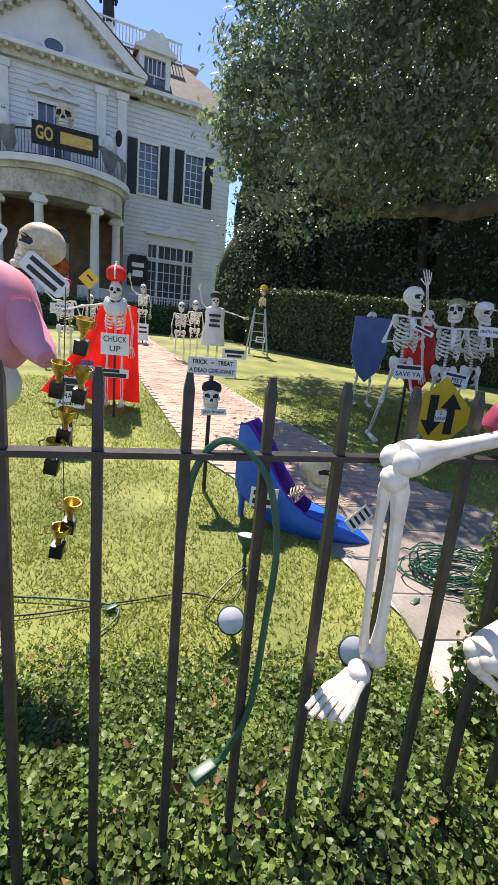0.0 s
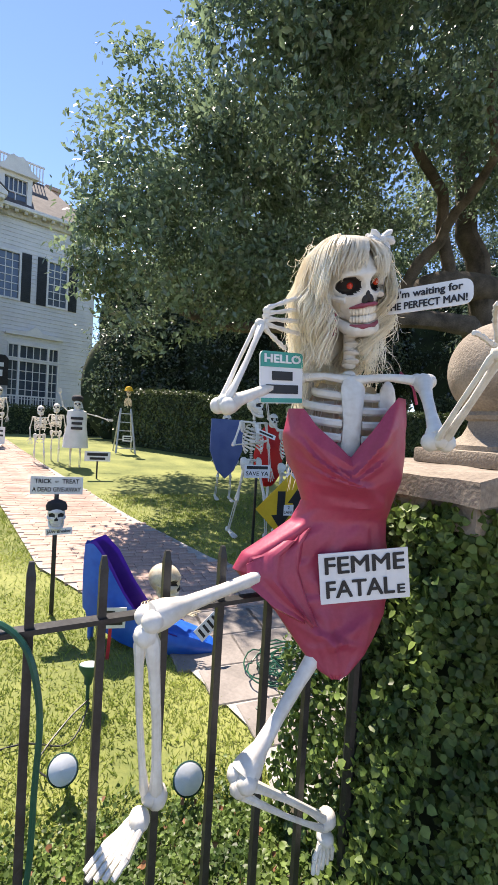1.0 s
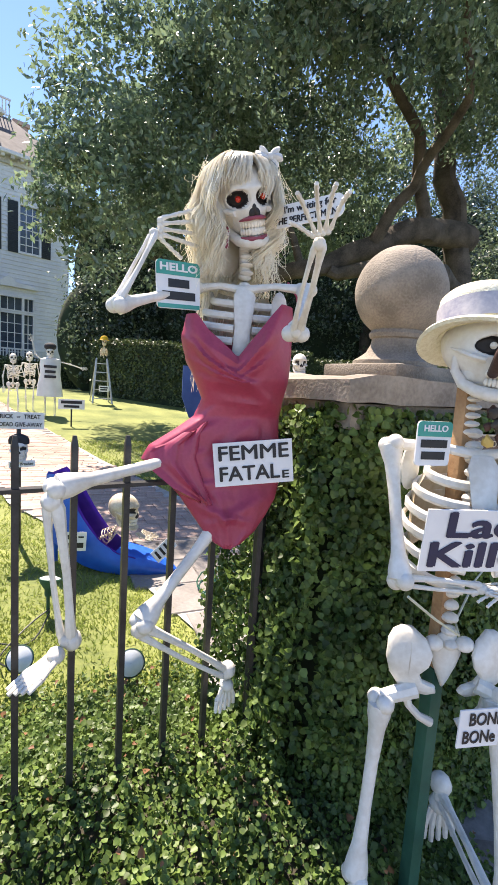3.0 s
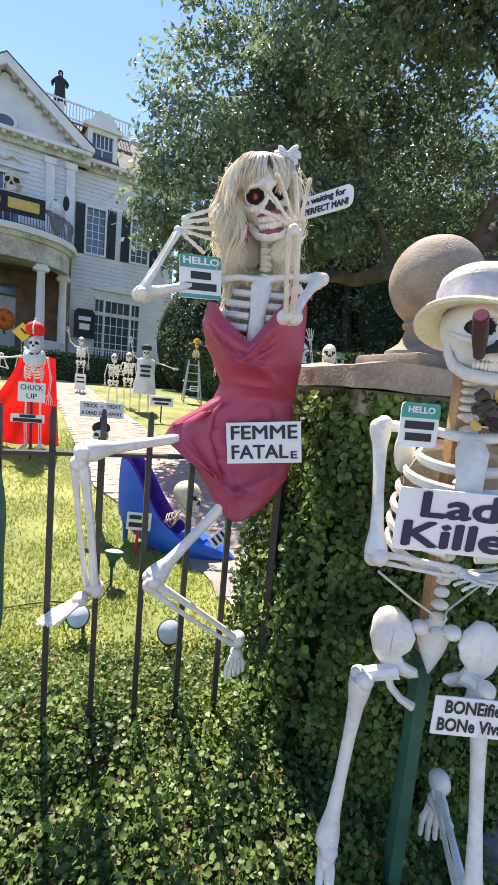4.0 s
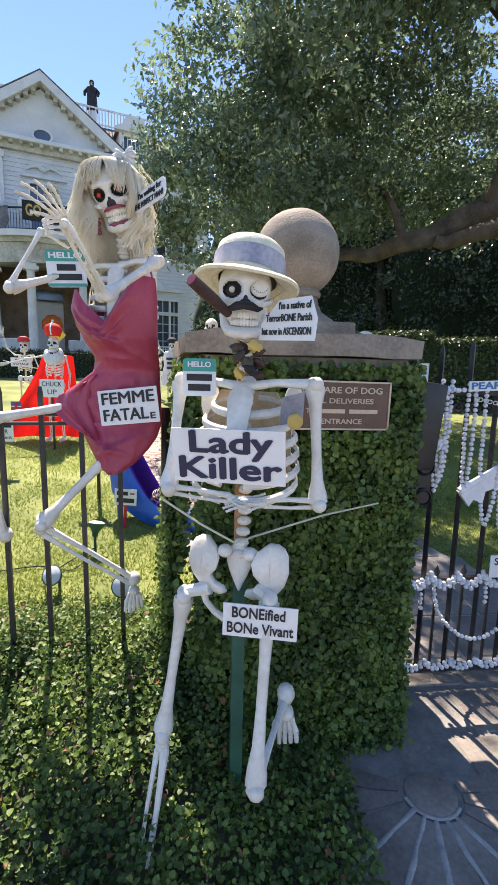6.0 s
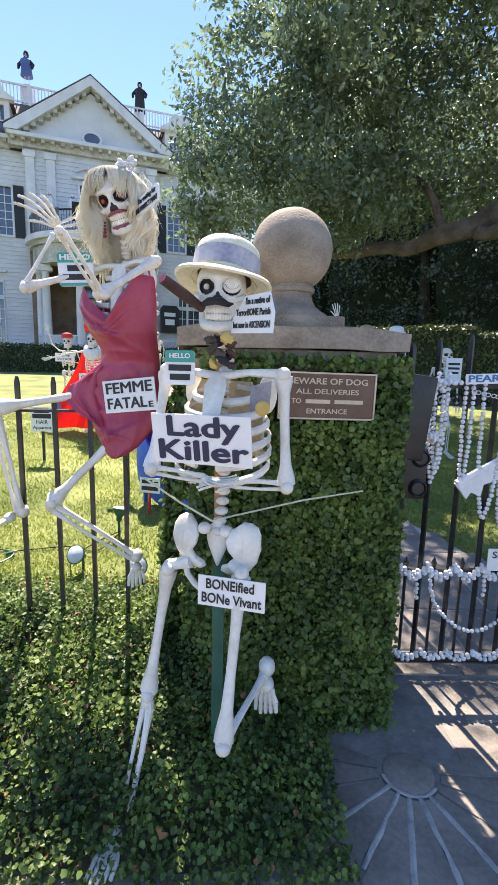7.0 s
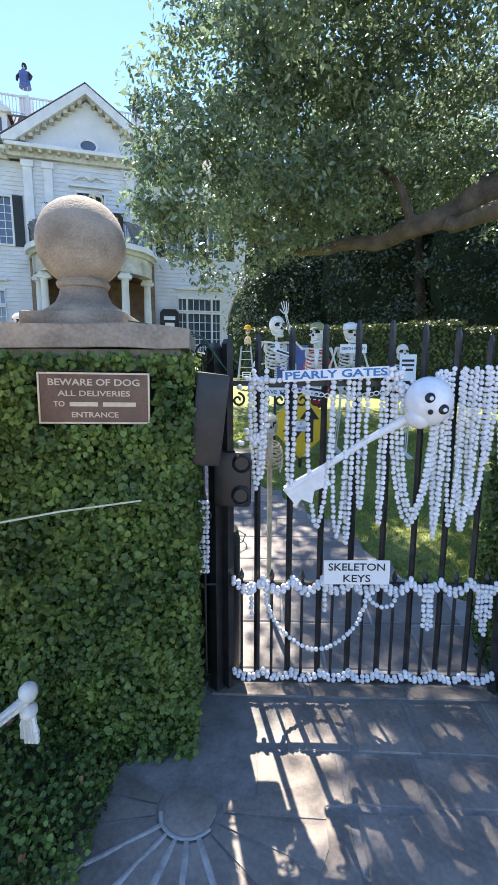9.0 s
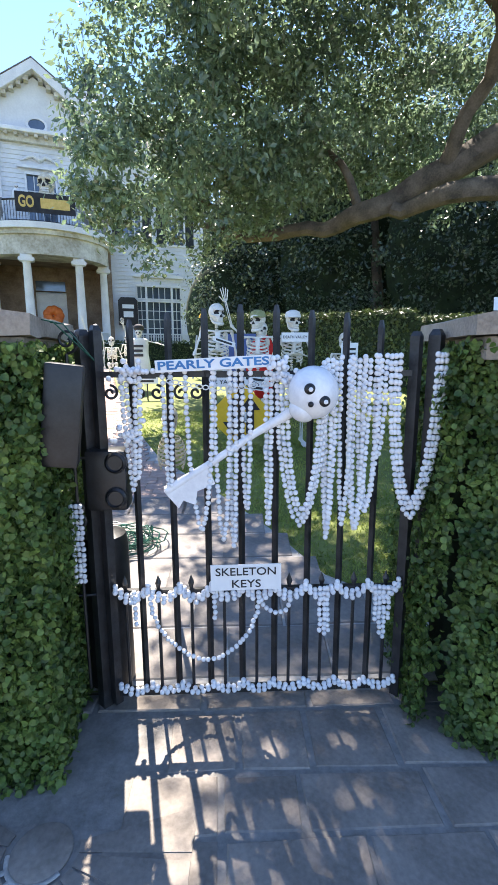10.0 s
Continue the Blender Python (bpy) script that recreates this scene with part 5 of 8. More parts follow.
lady = mesh_thing("skeleton_figure", bm, BONES, "white plastic skeleton posed sitting on the iron fence", "skeleton decoration", "large skeletons")
bm = bmesh.new()
d_ = (Vector((0.385, 0.915, 1.41)) - Vector((0.85, 1.03, 1.49))).normalized()
p_ = Vector((0.45, 0.932, 1.421))
tube(bm, [p_ - d_ * 0.004, p_ + d_ * 0.004], 0.0195, 12)
mesh_thing("cable_tie", bm, black_plastic, "black cable tie round the seated skeleton's thigh", "cable tie")

# satin dress: rings round the body, wrapped and drawn to a point
LEVELS = [(1.975, 1.05, 0.935, 0.055, 0.05), (1.93, 0.915, 0.955, 0.165, 0.085), (1.87, 0.912, 0.95, 0.172, 0.095), (1.80, 0.918, 0.95, 0.165, 0.092), (1.74, 0.93, 0.95, 0.15, 0.085), (1.67, 0.952, 0.95, 0.133, 0.08), (1.61, 0.945, 0.955, 0.142, 0.085),
          (1.56, 0.915, 0.96, 0.175, 0.09), (1.51, 0.88, 0.965, 0.215, 0.09), (1.465, 0.87, 0.965, 0.228, 0.085), (1.41, 0.905, 0.955, 0.198, 0.085), (1.35, 0.92, 0.93, 0.16, 0.08), (1.30, 0.918, 0.91, 0.125, 0.07), (1.25, 0.91, 0.885, 0.085, 0.05), (1.215, 0.9, 0.865, 0.045, 0.03), (1.2, 0.895, 0.855, 0.014, 0.01)]
bm = bmesh.new()
SEG = 110
FOLDS = [((-0.17, 1.86), (0.03, 1.735), 0.022, 0.016), ((-0.15, 1.79), (0.03, 1.725), 0.018, 0.013), ((-0.13, 1.735), (0.02, 1.715), 0.014, 0.012), ((-0.03, 1.8), (0.12, 1.93), 0.02, 0.018), ((-0.02, 1.77), (0.1, 1.82), 0.014, 0.014),
         ((-0.06, 1.835), (0.0, 1.77), 0.012, 0.01), ((0.02, 1.72), (0.1, 1.66), 0.011, 0.014), ((-0.1, 1.68), (0.05, 1.66), 0.01, 0.013), ((-0.2, 1.50), (-0.09, 1.64), 0.02, 0.016), ((-0.17, 1.47), (-0.08, 1.58), 0.016, 0.012),
         ((-0.22, 1.44), (-0.05, 1.50), 0.016, 0.014), ((-0.15, 1.39), (-0.02, 1.41), 0.014, 0.012), ((-0.19, 1.43), (-0.06, 1.33), 0.016, 0.014), ((-0.1, 1.33), (0.05, 1.29), 0.014, 0.012), ((-0.08, 1.27), (0.1, 1.36), 0.014, 0.014), ((0.02, 1.41), (0.17, 1.44), 0.012, 0.012), ((0.05, 1.6), (0.16, 1.5), 0.01, 0.018), ((-0.03, 1.36), (0.0, 1.22), 0.012, 0.012)]


def fold_height(x, z):
    """Height of the pinched cloth folds at x along the front, z up: soft on one flank, steep on the other."""
    h = 0.0
    for (xa, za), (xb, zb), amp, w in FOLDS:
        dx, dz = xb - xa, zb - za
        ln = math.hypot(dx, dz)
        t = ((x - xa) * dx + (z - za) * dz) / ln / ln
        d = ((x - xa) * dz - (z - za) * dx) / ln
        e = max(0.0, -t, t - 1) * ln
        w2 = w * (1.5 if d > 0 else 0.65)
        h += amp * math.exp(-(d / w2) ** 2 - (e / 0.02) ** 2) * (0.5 + 0.5 * math.sin(math.pi * min(1, max(0, t))))
    return h
rings = []
LV = []
for (a, b) in zip(LEVELS, LEVELS[1:]):
    for t in (0, 0.125, 0.25, 0.375, 0.5, 0.625, 0.75, 0.875):
        LV.append([p + (q - p) * t for p, q in zip(a, b)])
LV.append(LEVELS[-1])
rv, bv = Vector((0.955, -0.27, 0)).normalized(), Vector((0.27, 0.955, 0)).normalized()
for z, cx, cy, w, dp in LV[8:]:
    k_ = min(1, max(0, (1.74 - z) / 0.12))
    cy, dp = cy + 0.045 * k_, dp * (1 - 0.25 * k_)
    ring = []
    for j in range(SEG):
        a = 2 * math.pi * j / SEG
        ca, sa = math.cos(a), math.sin(a)
        f = 0.0
        if sa < 0.4:
            q = ca * w * 7 + (1.72 - z) * (9 if z > 1.66 else -6)
            f = 0.004 + 0.005 * math.sin(q * 1.6 + z * 4) + 0.008 * noise.noise((ca * 2.4, z * 11, 4)) + 0.005 * noise.noise((ca * 6 + z * 5, z * 17, 9))
            f += fold_height(ca * w, z) * min(1, (0.4 - sa) / 0.4)
            f += 0.02 * math.exp(-((ca - 0.45) / 0.3) ** 2 - ((z - 1.87) / 0.05) ** 2) + 0.02 * math.exp(-((ca + 0.45) / 0.3) ** 2 - ((z - 1.86) / 0.05) ** 2)
        p = Vector((cx, cy, 0)) + rv * ca * (w + f * 0.3) + bv * sa * (dp + f)
        zz = z
        if z > 1.72:
            e_ = min(1, abs(ca + 0.05) / 0.75)
            v_ = 1.8 + 0.17 * e_ - 0.045 * min(1, max(0, (-ca - 0.1) / 0.5))
            k_s = min(1, max(0, (sa + 0.1) / 0.5))
            v_ += (1.86 - v_) * k_s * k_s * (3 - 2 * k_s)
            zz = 1.72 + (z - 1.72) * (v_ - 1.72) / 0.21
        ring.append(bm.verts.new((p.x, p.y, zz)))
    rings.append(ring)
for A, B in zip(rings, rings[1:]):
    for j in range(SEG):
        bm.faces.new((A[j], A[(j + 1) % SEG], B[(j + 1) % SEG], B[j]))
bm.faces.new(rings[-1])
dress = thing("satin_dress", "crumpled dusky red satin wrap dress on the seated skeleton", "dress")
part("wrap", fix(bm), satin, dress)
bm = bmesh.new()
base = [Vector(p) for p in ((0.73, 0.99, 1.54), (0.66, 1.01, 1.50), (0.655, 0.985, 1.455), (0.72, 0.95, 1.40), (0.80, 0.93, 1.36))]
hem = [Vector(p) for p in ((0.75, 1.03, 1.52), (0.69, 1.05, 1.48), (0.70, 1.03, 1.44), (0.76, 1.0, 1.36), (0.85, 0.96, 1.30))]
inner = [Vector(p) for p in ((0.84, 0.975, 1.60), (0.81, 0.965, 1.55), (0.80, 0.96, 1.48), (0.82, 0.955, 1.42), (0.85, 0.93, 1.33))]
rowsv = []
for a, b, c in zip(inner, base, hem):
    rowsv.append([bm.verts.new(a.lerp(b, t) + Vector((0, -0.018 * math.sin(t * math.pi) - 0.007 * math.sin(t * 14), 0.006 * math.sin(t * 11)))) for t in [i / 12 for i in range(13)]] + [bm.verts.new(b.lerp(c, t)) for t in (0.5, 1)])
for A, B in zip(rowsv, rowsv[1:]):
    for j in range(len(A) - 1):
        bm.faces.new((A[j], A[j + 1], B[j + 1], B[j]))
bmesh.ops.subdivide_edges(bm, edges=bm.edges[:], cuts=2, use_grid_fill=True)
ex = bmesh.ops.solidify(bm, geom=bm.faces[:], thickness=0.003)
part("flap", fix(bm), satin, dress)
bm = bmesh.new()
tube(bm, [(1.07, 0.85, 1.955), (1.06, 0.855, 2.0), (1.05, 0.9, 2.045)], 0.004, 6)
part("strap", bm, satin, dress)

# blonde wig
wig = thing("blonde_wig", "long messy pale blonde wig on the seated skeleton", "wig")
bm_fringe = bmesh.new()
bm = bmesh.new()
hc = Vector((0.911, 0.985, 2.278))
rg = random.Random(8)


def strand(root, pts, w, fringe=False):
    tube(bm_fringe if fringe else bm, pts, [w * 0.7] + [w] * (len(pts) - 2) + [w * 0.3], 3, 0, caps=False, flat=0.6)


# full inner mass of hair, then fine strands over it
for c_, r3 in (((0, 0.022, 0.02), (0.1, 0.1, 0.1)), ((-0.085, 0.03, -0.05), (0.04, 0.06, 0.11)), ((0.085, 0.03, -0.05), (0.034, 0.055, 0.11)), ((-0.02, 0.085, -0.06), (0.09, 0.04, 0.15))):
    vs = blob(bm, hc + Vector(c_), r3, 0, 22, 16)
    for v in vs:
        v.co += Vector((noise.noise(v.co * 14), noise.noise(v.co * 14 + Vector((4, 0, 0))), 0)) * 0.014
    kill = [v for v in vs if v.co.y < hc.y - 0.05 and v.co.z < hc.z + 0.06]
    bmesh.ops.delete(bm, geom=kill, context="VERTS")


def sweep(P):
    """A smooth curve through the points P, three steps to a stretch."""
    out = []
    for i in range(len(P) - 1):
        p0, p1, p2, p3 = P[max(i - 1, 0)], P[i], P[i + 1], P[min(i + 2, len(P) - 1)]
        for t in (0, 0.33, 0.67):
            out.append(0.5 * (2 * p1 + (p2 - p0) * t + (2 * p0 - 5 * p1 + 4 * p2 - p3) * t * t + (3 * p1 - p0 - 3 * p2 + p3) * t ** 3))
    return out + [P[-1]]


fwd = Vector((-0.12, -1, 0)).normalized()
sid = Vector((1, -0.12, 0)).normalized()
LOCKS = [(rg.uniform(0, 6.3), rg.uniform(0.7, 1.3), rg.uniform(-0.03, 0.03), rg.uniform(0.85, 1.15)) for _ in range(34)]
for i in range(2300):
    az = rg.uniform(-math.pi, math.pi)          # 0 = front
    ph, fq, sw, ln = LOCKS[int((az + math.pi) / (2 * math.pi) * 33.99)]
    ph += rg.gauss(0, 0.25)
    front = abs(az) < 0.8
    rad = fwd * math.cos(az) + sid * math.sin(az)
    top = hc + rad * rg.uniform(0.0, 0.03) + Vector((-0.015, 0, 0.116 + rg.uniform(0, 0.016)))
    if front:
        L = rg.uniform(0.035, 0.08) + (0.02 if abs(az) > 0.55 else 0)
        out = rg.uniform(0.1, 0.122)
        pts = [top, hc + rad * 0.055 + Vector((-0.01, 0, 0.122)), hc + rad * out * 0.9 + Vector((-0.005, 0, 0.098)), hc + rad * (out + 0.01) + sid * sw * 0.6 + Vector((0, 0, 0.06)), hc + rad * (out + 0.002) + sid * (sw + rg.uniform(-0.015, 0.015)) + Vector((0, 0, 0.085 - L))]
    else:
        L = ln * rg.uniform(0.13, 0.215) if math.cos(az) > -0.25 else rg.uniform(0.17, 0.3) if rg.random() < 0.86 else rg.uniform(0.4, 0.6)
        out = rg.uniform(0.098, 0.128) + 0.012 * max(0.0, -math.sin(az))
        pts = [top, hc + rad * 0.06 + Vector((-0.01, 0, 0.114 + rg.uniform(0, 0.014))), hc + rad * (out * 0.88) + Vector((0, 0, 0.078)), hc + rad * (out + 0.006) + Vector((0, 0, 0.02))]
        jit = Vector((rg.uniform(-1, 1), rg.uniform(-1, 1), 0)) * 0.022
        for k in range(1, 7):
            q = k / 6
            wv = 0.028 * math.sin(ph + q * 7.0 * fq) * min(1, q * 2) + out * 0.14 * math.sin(math.pi * min(1, q * 1.3))
            pts.append(hc + rad * (out * (1 - 0.3 * q) + wv + 0.012 * (1 - q)) + (sid * math.cos(az) - fwd * math.sin(az)) * 0.014 * math.cos(ph + q * 7.0 * fq) * min(1, q * 2) + jit * q + Vector((0, 0.03 * q, -L * q)))
    strand(top, sweep(pts), rg.uniform(0.0009, 0.0021), front)
for i in range(700):
    az = rg.uniform(-math.pi, math.pi)
    rad = fwd * math.cos(az) + sid * math.sin(az)
    if math.cos(az) > 0.3:
        continue
    p = hc + rad * 0.112 + Vector((0, 0, rg.uniform(-0.2, 0.12)))
    pts = [p]
    for k in range(4):
        pts.append(pts[-1] + rad * rg.uniform(0, 0.014) + Vector((rg.uniform(-0.02, 0.02), rg.uniform(-0.02, 0.02), rg.uniform(-0.05, 0.008))))
    strand(p, sweep(pts), 0.0007)
part("long_hair", bm, hair_mat, wig)
part("fringe", bm_fringe, hair_mat, wig)
bm = bmesh.new()
for sx in (1, -1):
    for k in range(6):
        a = (k - 2.5) * 0.3
        blob(bm, (0.965 + 0.024 * sx * math.cos(a), 0.92 + 0.01 * math.sin(k * 2.0), 2.4 + 0.02 * math.sin(a) + 0.006 * sx), (0.022, 0.014, 0.009), 0, 8, 6, Matrix.Rotation(-a * sx, 3, "Y"))
blob(bm, (0.965, 0.912, 2.4), 0.011)
tube(bm, [(0.965, 0.915, 2.395), (0.985, 0.905, 2.375), (0.99, 0.905, 2.355)], [0.008, 0.01, 0.004], 6, flat=0.4)
mesh_thing("hair_bow", bm, white_cloth, "small white lace bow on the blonde wig", "bow")
bm = bmesh.new()
for i in range(5):
    blob(bm, (0.862, 0.96, 2.19 - 0.013 * i), 0.005 + 0.0008 * i, 0, 8, 6)
mesh_thing("earring", bm, lips, "dangling dark red bead earring", "earring")


def two_line(b, rows):
    for text, size, mat, x, y, w, bold in rows:
        lettering(text, size, mat, b, x, y, -0.0045, w, bold)


s1 = board("paper_sign", 0.253, 0.14, facing((0.968, 0.893, 1.478), (0.24, -0.077, 0.03), (0.02, 0, 1)), "white paper sign with bold black capitals pinned to the red dress", group="lettered signs")
two_line(s1, [("FEMME", 0.066, ink, 0, 0.033, 0.222, -0.0016), ("FATAL", 0.066, ink, -0.016, -0.033, 0.19, -0.0016), ("E", 0.035, ink, 0.1, -0.044, 0.02, -0.0012)])
s2 = board("speech_sign", 0.235, 0.066, facing((1.062, 0.838, 2.241), (0.561, -0.826, 0.058)), "rounded white speech sign with black lettering beside the skull", group="lettered signs", outline=rounded(0.235, 0.066, 0.022))
two_line(s2, [("I'm waiting for", 0.027, ink, 0.01, 0.015, 0.165, -0.0008), ("THE PERFECT MAN!", 0.027, ink, 0, -0.016, 0.21, -0.0008)])
s3 = board("name_badge", 0.145, 0.138, facing((0.725, 0.99, 2.006), (0.95, 0.2, 0.07)), "large white and teal greeting badge on the seated skeleton", group="name badges", outline=rounded(0.145, 0.138, 0.012))
bm = bmesh.new()
prism(bm, [(x, z) for x, z in rounded(0.145, 0.138, 0.012) if z > 0.03] + [(-0.0725, 0.028), (0.0725, 0.028)], -0.0042, -0.0028)
part("header_band", fix(bm), teal_print, s3, smooth=False)
bar(s3, teal_print, -0.07, 0.07, -0.061, 0.012, -0.0036)
lettering("HELLO", 0.03, paper, s3, 0, 0.049, -0.0058, 0.125, 0.001)
bar(s3, ink, -0.035, 0.035, 0.005, 0.024, -0.0042)
bar(s3, ink, -0.055, 0.055, -0.031, 0.024, -0.0042)

# ---- the standing gentleman skeleton before the pier ----
bm = bmesh.new()
skull(bm, (1.378, 0.44, 1.866), (-0.06, -1, -0.08), (0.02, -0.06, 1), 1.1, 0, 1, 2, 2, None, 0.15, 150)
MN, MP = (1.4, 0.45, 1.632), (1.378, 0.425, 1.05)
r_, b_, u_ = torso(bm, MN, MP, (0.406, -0.186, 0), 1.3, kd=5, ribs=6, sag=0.75)
for i in range(5):
    blob(bm, (1.386, 0.452, 1.635 + 0.022 * i), (0.024, 0.024, 0.009), 0, 10, 6)
for sh, el, hd in (((1.19, 0.525, 1.592), (1.155, 0.405, 1.268), (1.42, 0.29, 1.255)), ((1.578, 0.345, 1.592), (1.598, 0.328, 1.24), (1.36, 0.31, 1.25))):
    collar(bm, MN, sh, b_, u_, 1.1)
    long_bone(bm, sh, el, 0.0175)
    h_ = Vector(el).lerp(Vector(hd), 0.7)
    two_bones(bm, el, h_, 0.0095, (0, 0, 1))
    hand(bm, h_, Vector(hd) - Vector(el), (0, 1, 0.2), 0.75, 0.3)
pelvis_bones(bm, (1.368, 0.415, 1.035), (0.9, -0.4, 0), 1.18)
long_bone(bm, (1.2, 0.475, 0.89), (1.13, 0.43, 0.42), 0.0195)
tube(bm, [(1.2, 0.475, 0.9), (1.285, 0.44, 0.93)], [0.02, 0.024], 8)
two_bones(bm, (1.128, 0.42, 0.385), (1.072, 0.26, 0.05), 0.013, (1, -0.3, 0))
foot(bm, (1.07, 0.255, 0.05), (1.03, 0.08, 0.02), (1, -0.2, 0), 1.1)
long_bone(bm, (1.462, 0.335, 0.94), (1.415, 0.195, 0.42), 0.0195)
tube(bm, [(1.462, 0.335, 0.94), (1.43, 0.37, 0.955)], [0.02, 0.024], 8)
two_bones(bm, (1.415, 0.205, 0.405), (1.56, 0.54, 0.415), 0.0145, (0.3, 0, 1))
foot(bm, (1.572, 0.55, 0.42), (1.572, 0.535, 0.245), (1, -0.6, 0), 1.3)
mesh_thing("skeleton_figure", bm, BONES, "white plastic skeleton with folded arms on a green stake", "skeleton decoration", "large skeletons")
stake = thing("stake", "square timber stake painted green below, bare wood above", "stake")
bm = bmesh.new()
add_box(bm, (1.36, 0.45, 0.0), (1.402, 0.49, 0.96), bevel=0.003)
part("painted_post", bm, green_paint, stake)
bm = bmesh.new()
add_box(bm, (1.362, 0.452, 0.962), (1.40, 0.488, 1.75), bevel=0.003)
part("bare_post", bm, wood, stake)
# moustache, cigar, monocle
bm = bmesh.new()
MF = facing((1.366, 0.332, 1.799), (0.99, -0.08, 0))
for sx in (1, -1):
    tube(bm, [MF @ Vector((0, -0.006, 0.006)), MF @ Vector((sx * 0.02, -0.006, 0.004)), MF @ Vector((sx * 0.04, 0.0, -0.004)), MF @ Vector((sx * 0.052, 0.008, 0.0))], [0.011, 0.012, 0.008, 0.003], 8)
mesh_thing("moustache", bm, dark, "black stick-on moustache on the gentleman skull", "moustache")
cg = thing("cigar", "dark brown oversized cigar in the skull's teeth", "cigar")
bm = bmesh.new()
ca_, cb_ = Vector((1.325, 0.355, 1.785)), Vector((1.225, 0.24, 1.85))
tube(bm, [ca_, ca_.lerp(cb_, 0.5), cb_], [0.013, 0.017, 0.016], 12)
part("wrapper", bm, cigar, cg)
bm = bmesh.new()
tube(bm, [cb_, cb_ + (cb_ - ca_).normalized() * 0.003], 0.0135, 12)
part("tip", bm, lips, cg)
bm = bmesh.new()
EF = facing((1.416, 0.338, 1.858), (0.97, 0.1, 0))
blob(bm, EF @ Vector((0, 0.024, 0)), (0.029, 0.012, 0.0255), 0, 20, 12, EF.to_3x3())
for i in range(9):
    a = radians(200 + 17 * i)
    blob(bm, EF @ Vector((0.022 * math.cos(a), 0.0145, 0.004 + 0.018 * math.sin(a))), 0.0016, 1, 6, 4)
mesh_thing("eye_patch", bm, [bone, dark], "closed painted eyelid on the winking skull", "eye patch")
# straw hat
HMx = Matrix.Translation((1.385, 0.45, 1.878)) @ Matrix.Rotation(radians(8), 4, "Y") @ Matrix.Rotation(radians(-14), 4, "X")
hat = thing("straw_hat", "cream straw boater with a printed grey band", "hat")
bm = bmesh.new()
prof = [(0.088, 0.012), (0.1, 0.004), (0.13, -0.012), (0.152, -0.018), (0.158, -0.012), (0.152, -0.004), (0.13, 0.004), (0.106, 0.016)]
rr = lathe(bm, prof, 40, m=HMx, closed=False)
for i, ring in enumerate(rr):
    for j, v in enumerate(ring):
        v.co.z += 0.012 * math.cos(2 * math.pi * j / 40 * 2) * (prof[i][0] / 0.158) ** 3
part("brim", fix(bm), straw, hat)
bm = bmesh.new()
lathe(bm, [(0.106, 0.0), (0.104, 0.085), (0.1, 0.105), (0.088, 0.117), (0.05, 0.122), (0.002, 0.122)], 36, m=HMx, closed=False)
part("crown", fix(bm), straw, hat)
bm = bmesh.new()
lathe(bm, [(0.109, 0.02), (0.108, 0.078)], 36, m=HMx, closed=False)
part("band", fix(bm), hat_band, hat)
# dark bow and gourd cluster at the neck
nk_ = thing("neck_decoration", "brown and ochre gourds with a dark bow at the neck", "decoration")
rk = random.Random(6)
for i in range(15):
    bm = bmesh.new()
    c = Vector((1.39 + rk.uniform(-0.042, 0.042), 0.362 + rk.uniform(-0.02, 0.012), 1.655 + rk.uniform(-0.042, 0.045)))
    r = rk.uniform(0.011, 0.02)
    for v in blob(bm, c, (r * rk.uniform(0.8, 1.5), r * 0.8, r * rk.uniform(0.6, 1.1)), 0, 10, 8, Matrix.Rotation(rk.uniform(-1, 1), 3, "Y")):
        v.co += (v.co - c) * 0.55 * noise.noise(v.co * 90)
    part("gourd" if i % 3 else "dried_leaf", bm, (gold_ink, cigar, cigar, black_cloth, bark)[i % 5], nk_)
pocket = thing("pocket_square", "grey printed cloth tucked into the ribs", "cloth")
bm = bmesh.new()
M_ = facing((1.505, 0.315, 1.525), (0.406, -0.186, 0))
vs = [[bm.verts.new(M_ @ Vector((-0.03 + 0.011 * i, -0.005 * math.sin(i * 1.3 + j), -0.05 + 0.02 * j + 0.003 * i))) for i in range(7)] for j in range(5)]
for j in range(4):
    for i in range(6):
        bm.faces.new((vs[j][i], vs[j][i + 1], vs[j + 1][i + 1], vs[j + 1][i]))
bmesh.ops.solidify(bm, geom=bm.faces[:], thickness=0.004)
part("cloth", bm, hat_band, pocket)
bm = bmesh.new()
blob(bm, M_ @ Vector((0.015, -0.012, -0.035)), (0.024, 0.008, 0.024))
part("gold_medal", bm, gold_ink, pocket)

s4 = board("large_sign", 0.33, 0.162, facing((1.327, 0.312, 1.386), (0.313, -0.105, 0.004), (-0.06, -0.15, 1)), "large white sign with curly navy lettering held by the skeleton", group="lettered signs")
two_line(s4, [("Lady", 0.09, navy_ink, 0.005, 0.04, 0.235, -0.0042), ("Killer", 0.092, navy_ink, 0, -0.038, 0.295, -0.0042)])
s5 = board("paper_sign", 0.225, 0.105, facing((1.43, 0.298, 0.885), (0.218, -0.049, -0.004)), "white paper sign with tall black serif lettering at the hip", group="lettered signs")
two_line(s5, [("BONEified", 0.048, ink, -0.005, 0.025, 0.16, 0.0008), ("BONe Vivant", 0.048, ink, 0, -0.024, 0.2, 0.0008)])
ol = [(-0.11, -0.055), (0.105, -0.055), (0.11, 0.0), (0.085, 0.055), (-0.03, 0.05), (-0.1, -0.01)]
s6 = board("speech_sign", 0.22, 0.11, facing((1.475, 0.268, 1.765), (0.107, -0.168, -0.008)), "white speech sign with black lettering beside the hatted skull", group="lettered signs", outline=ol)
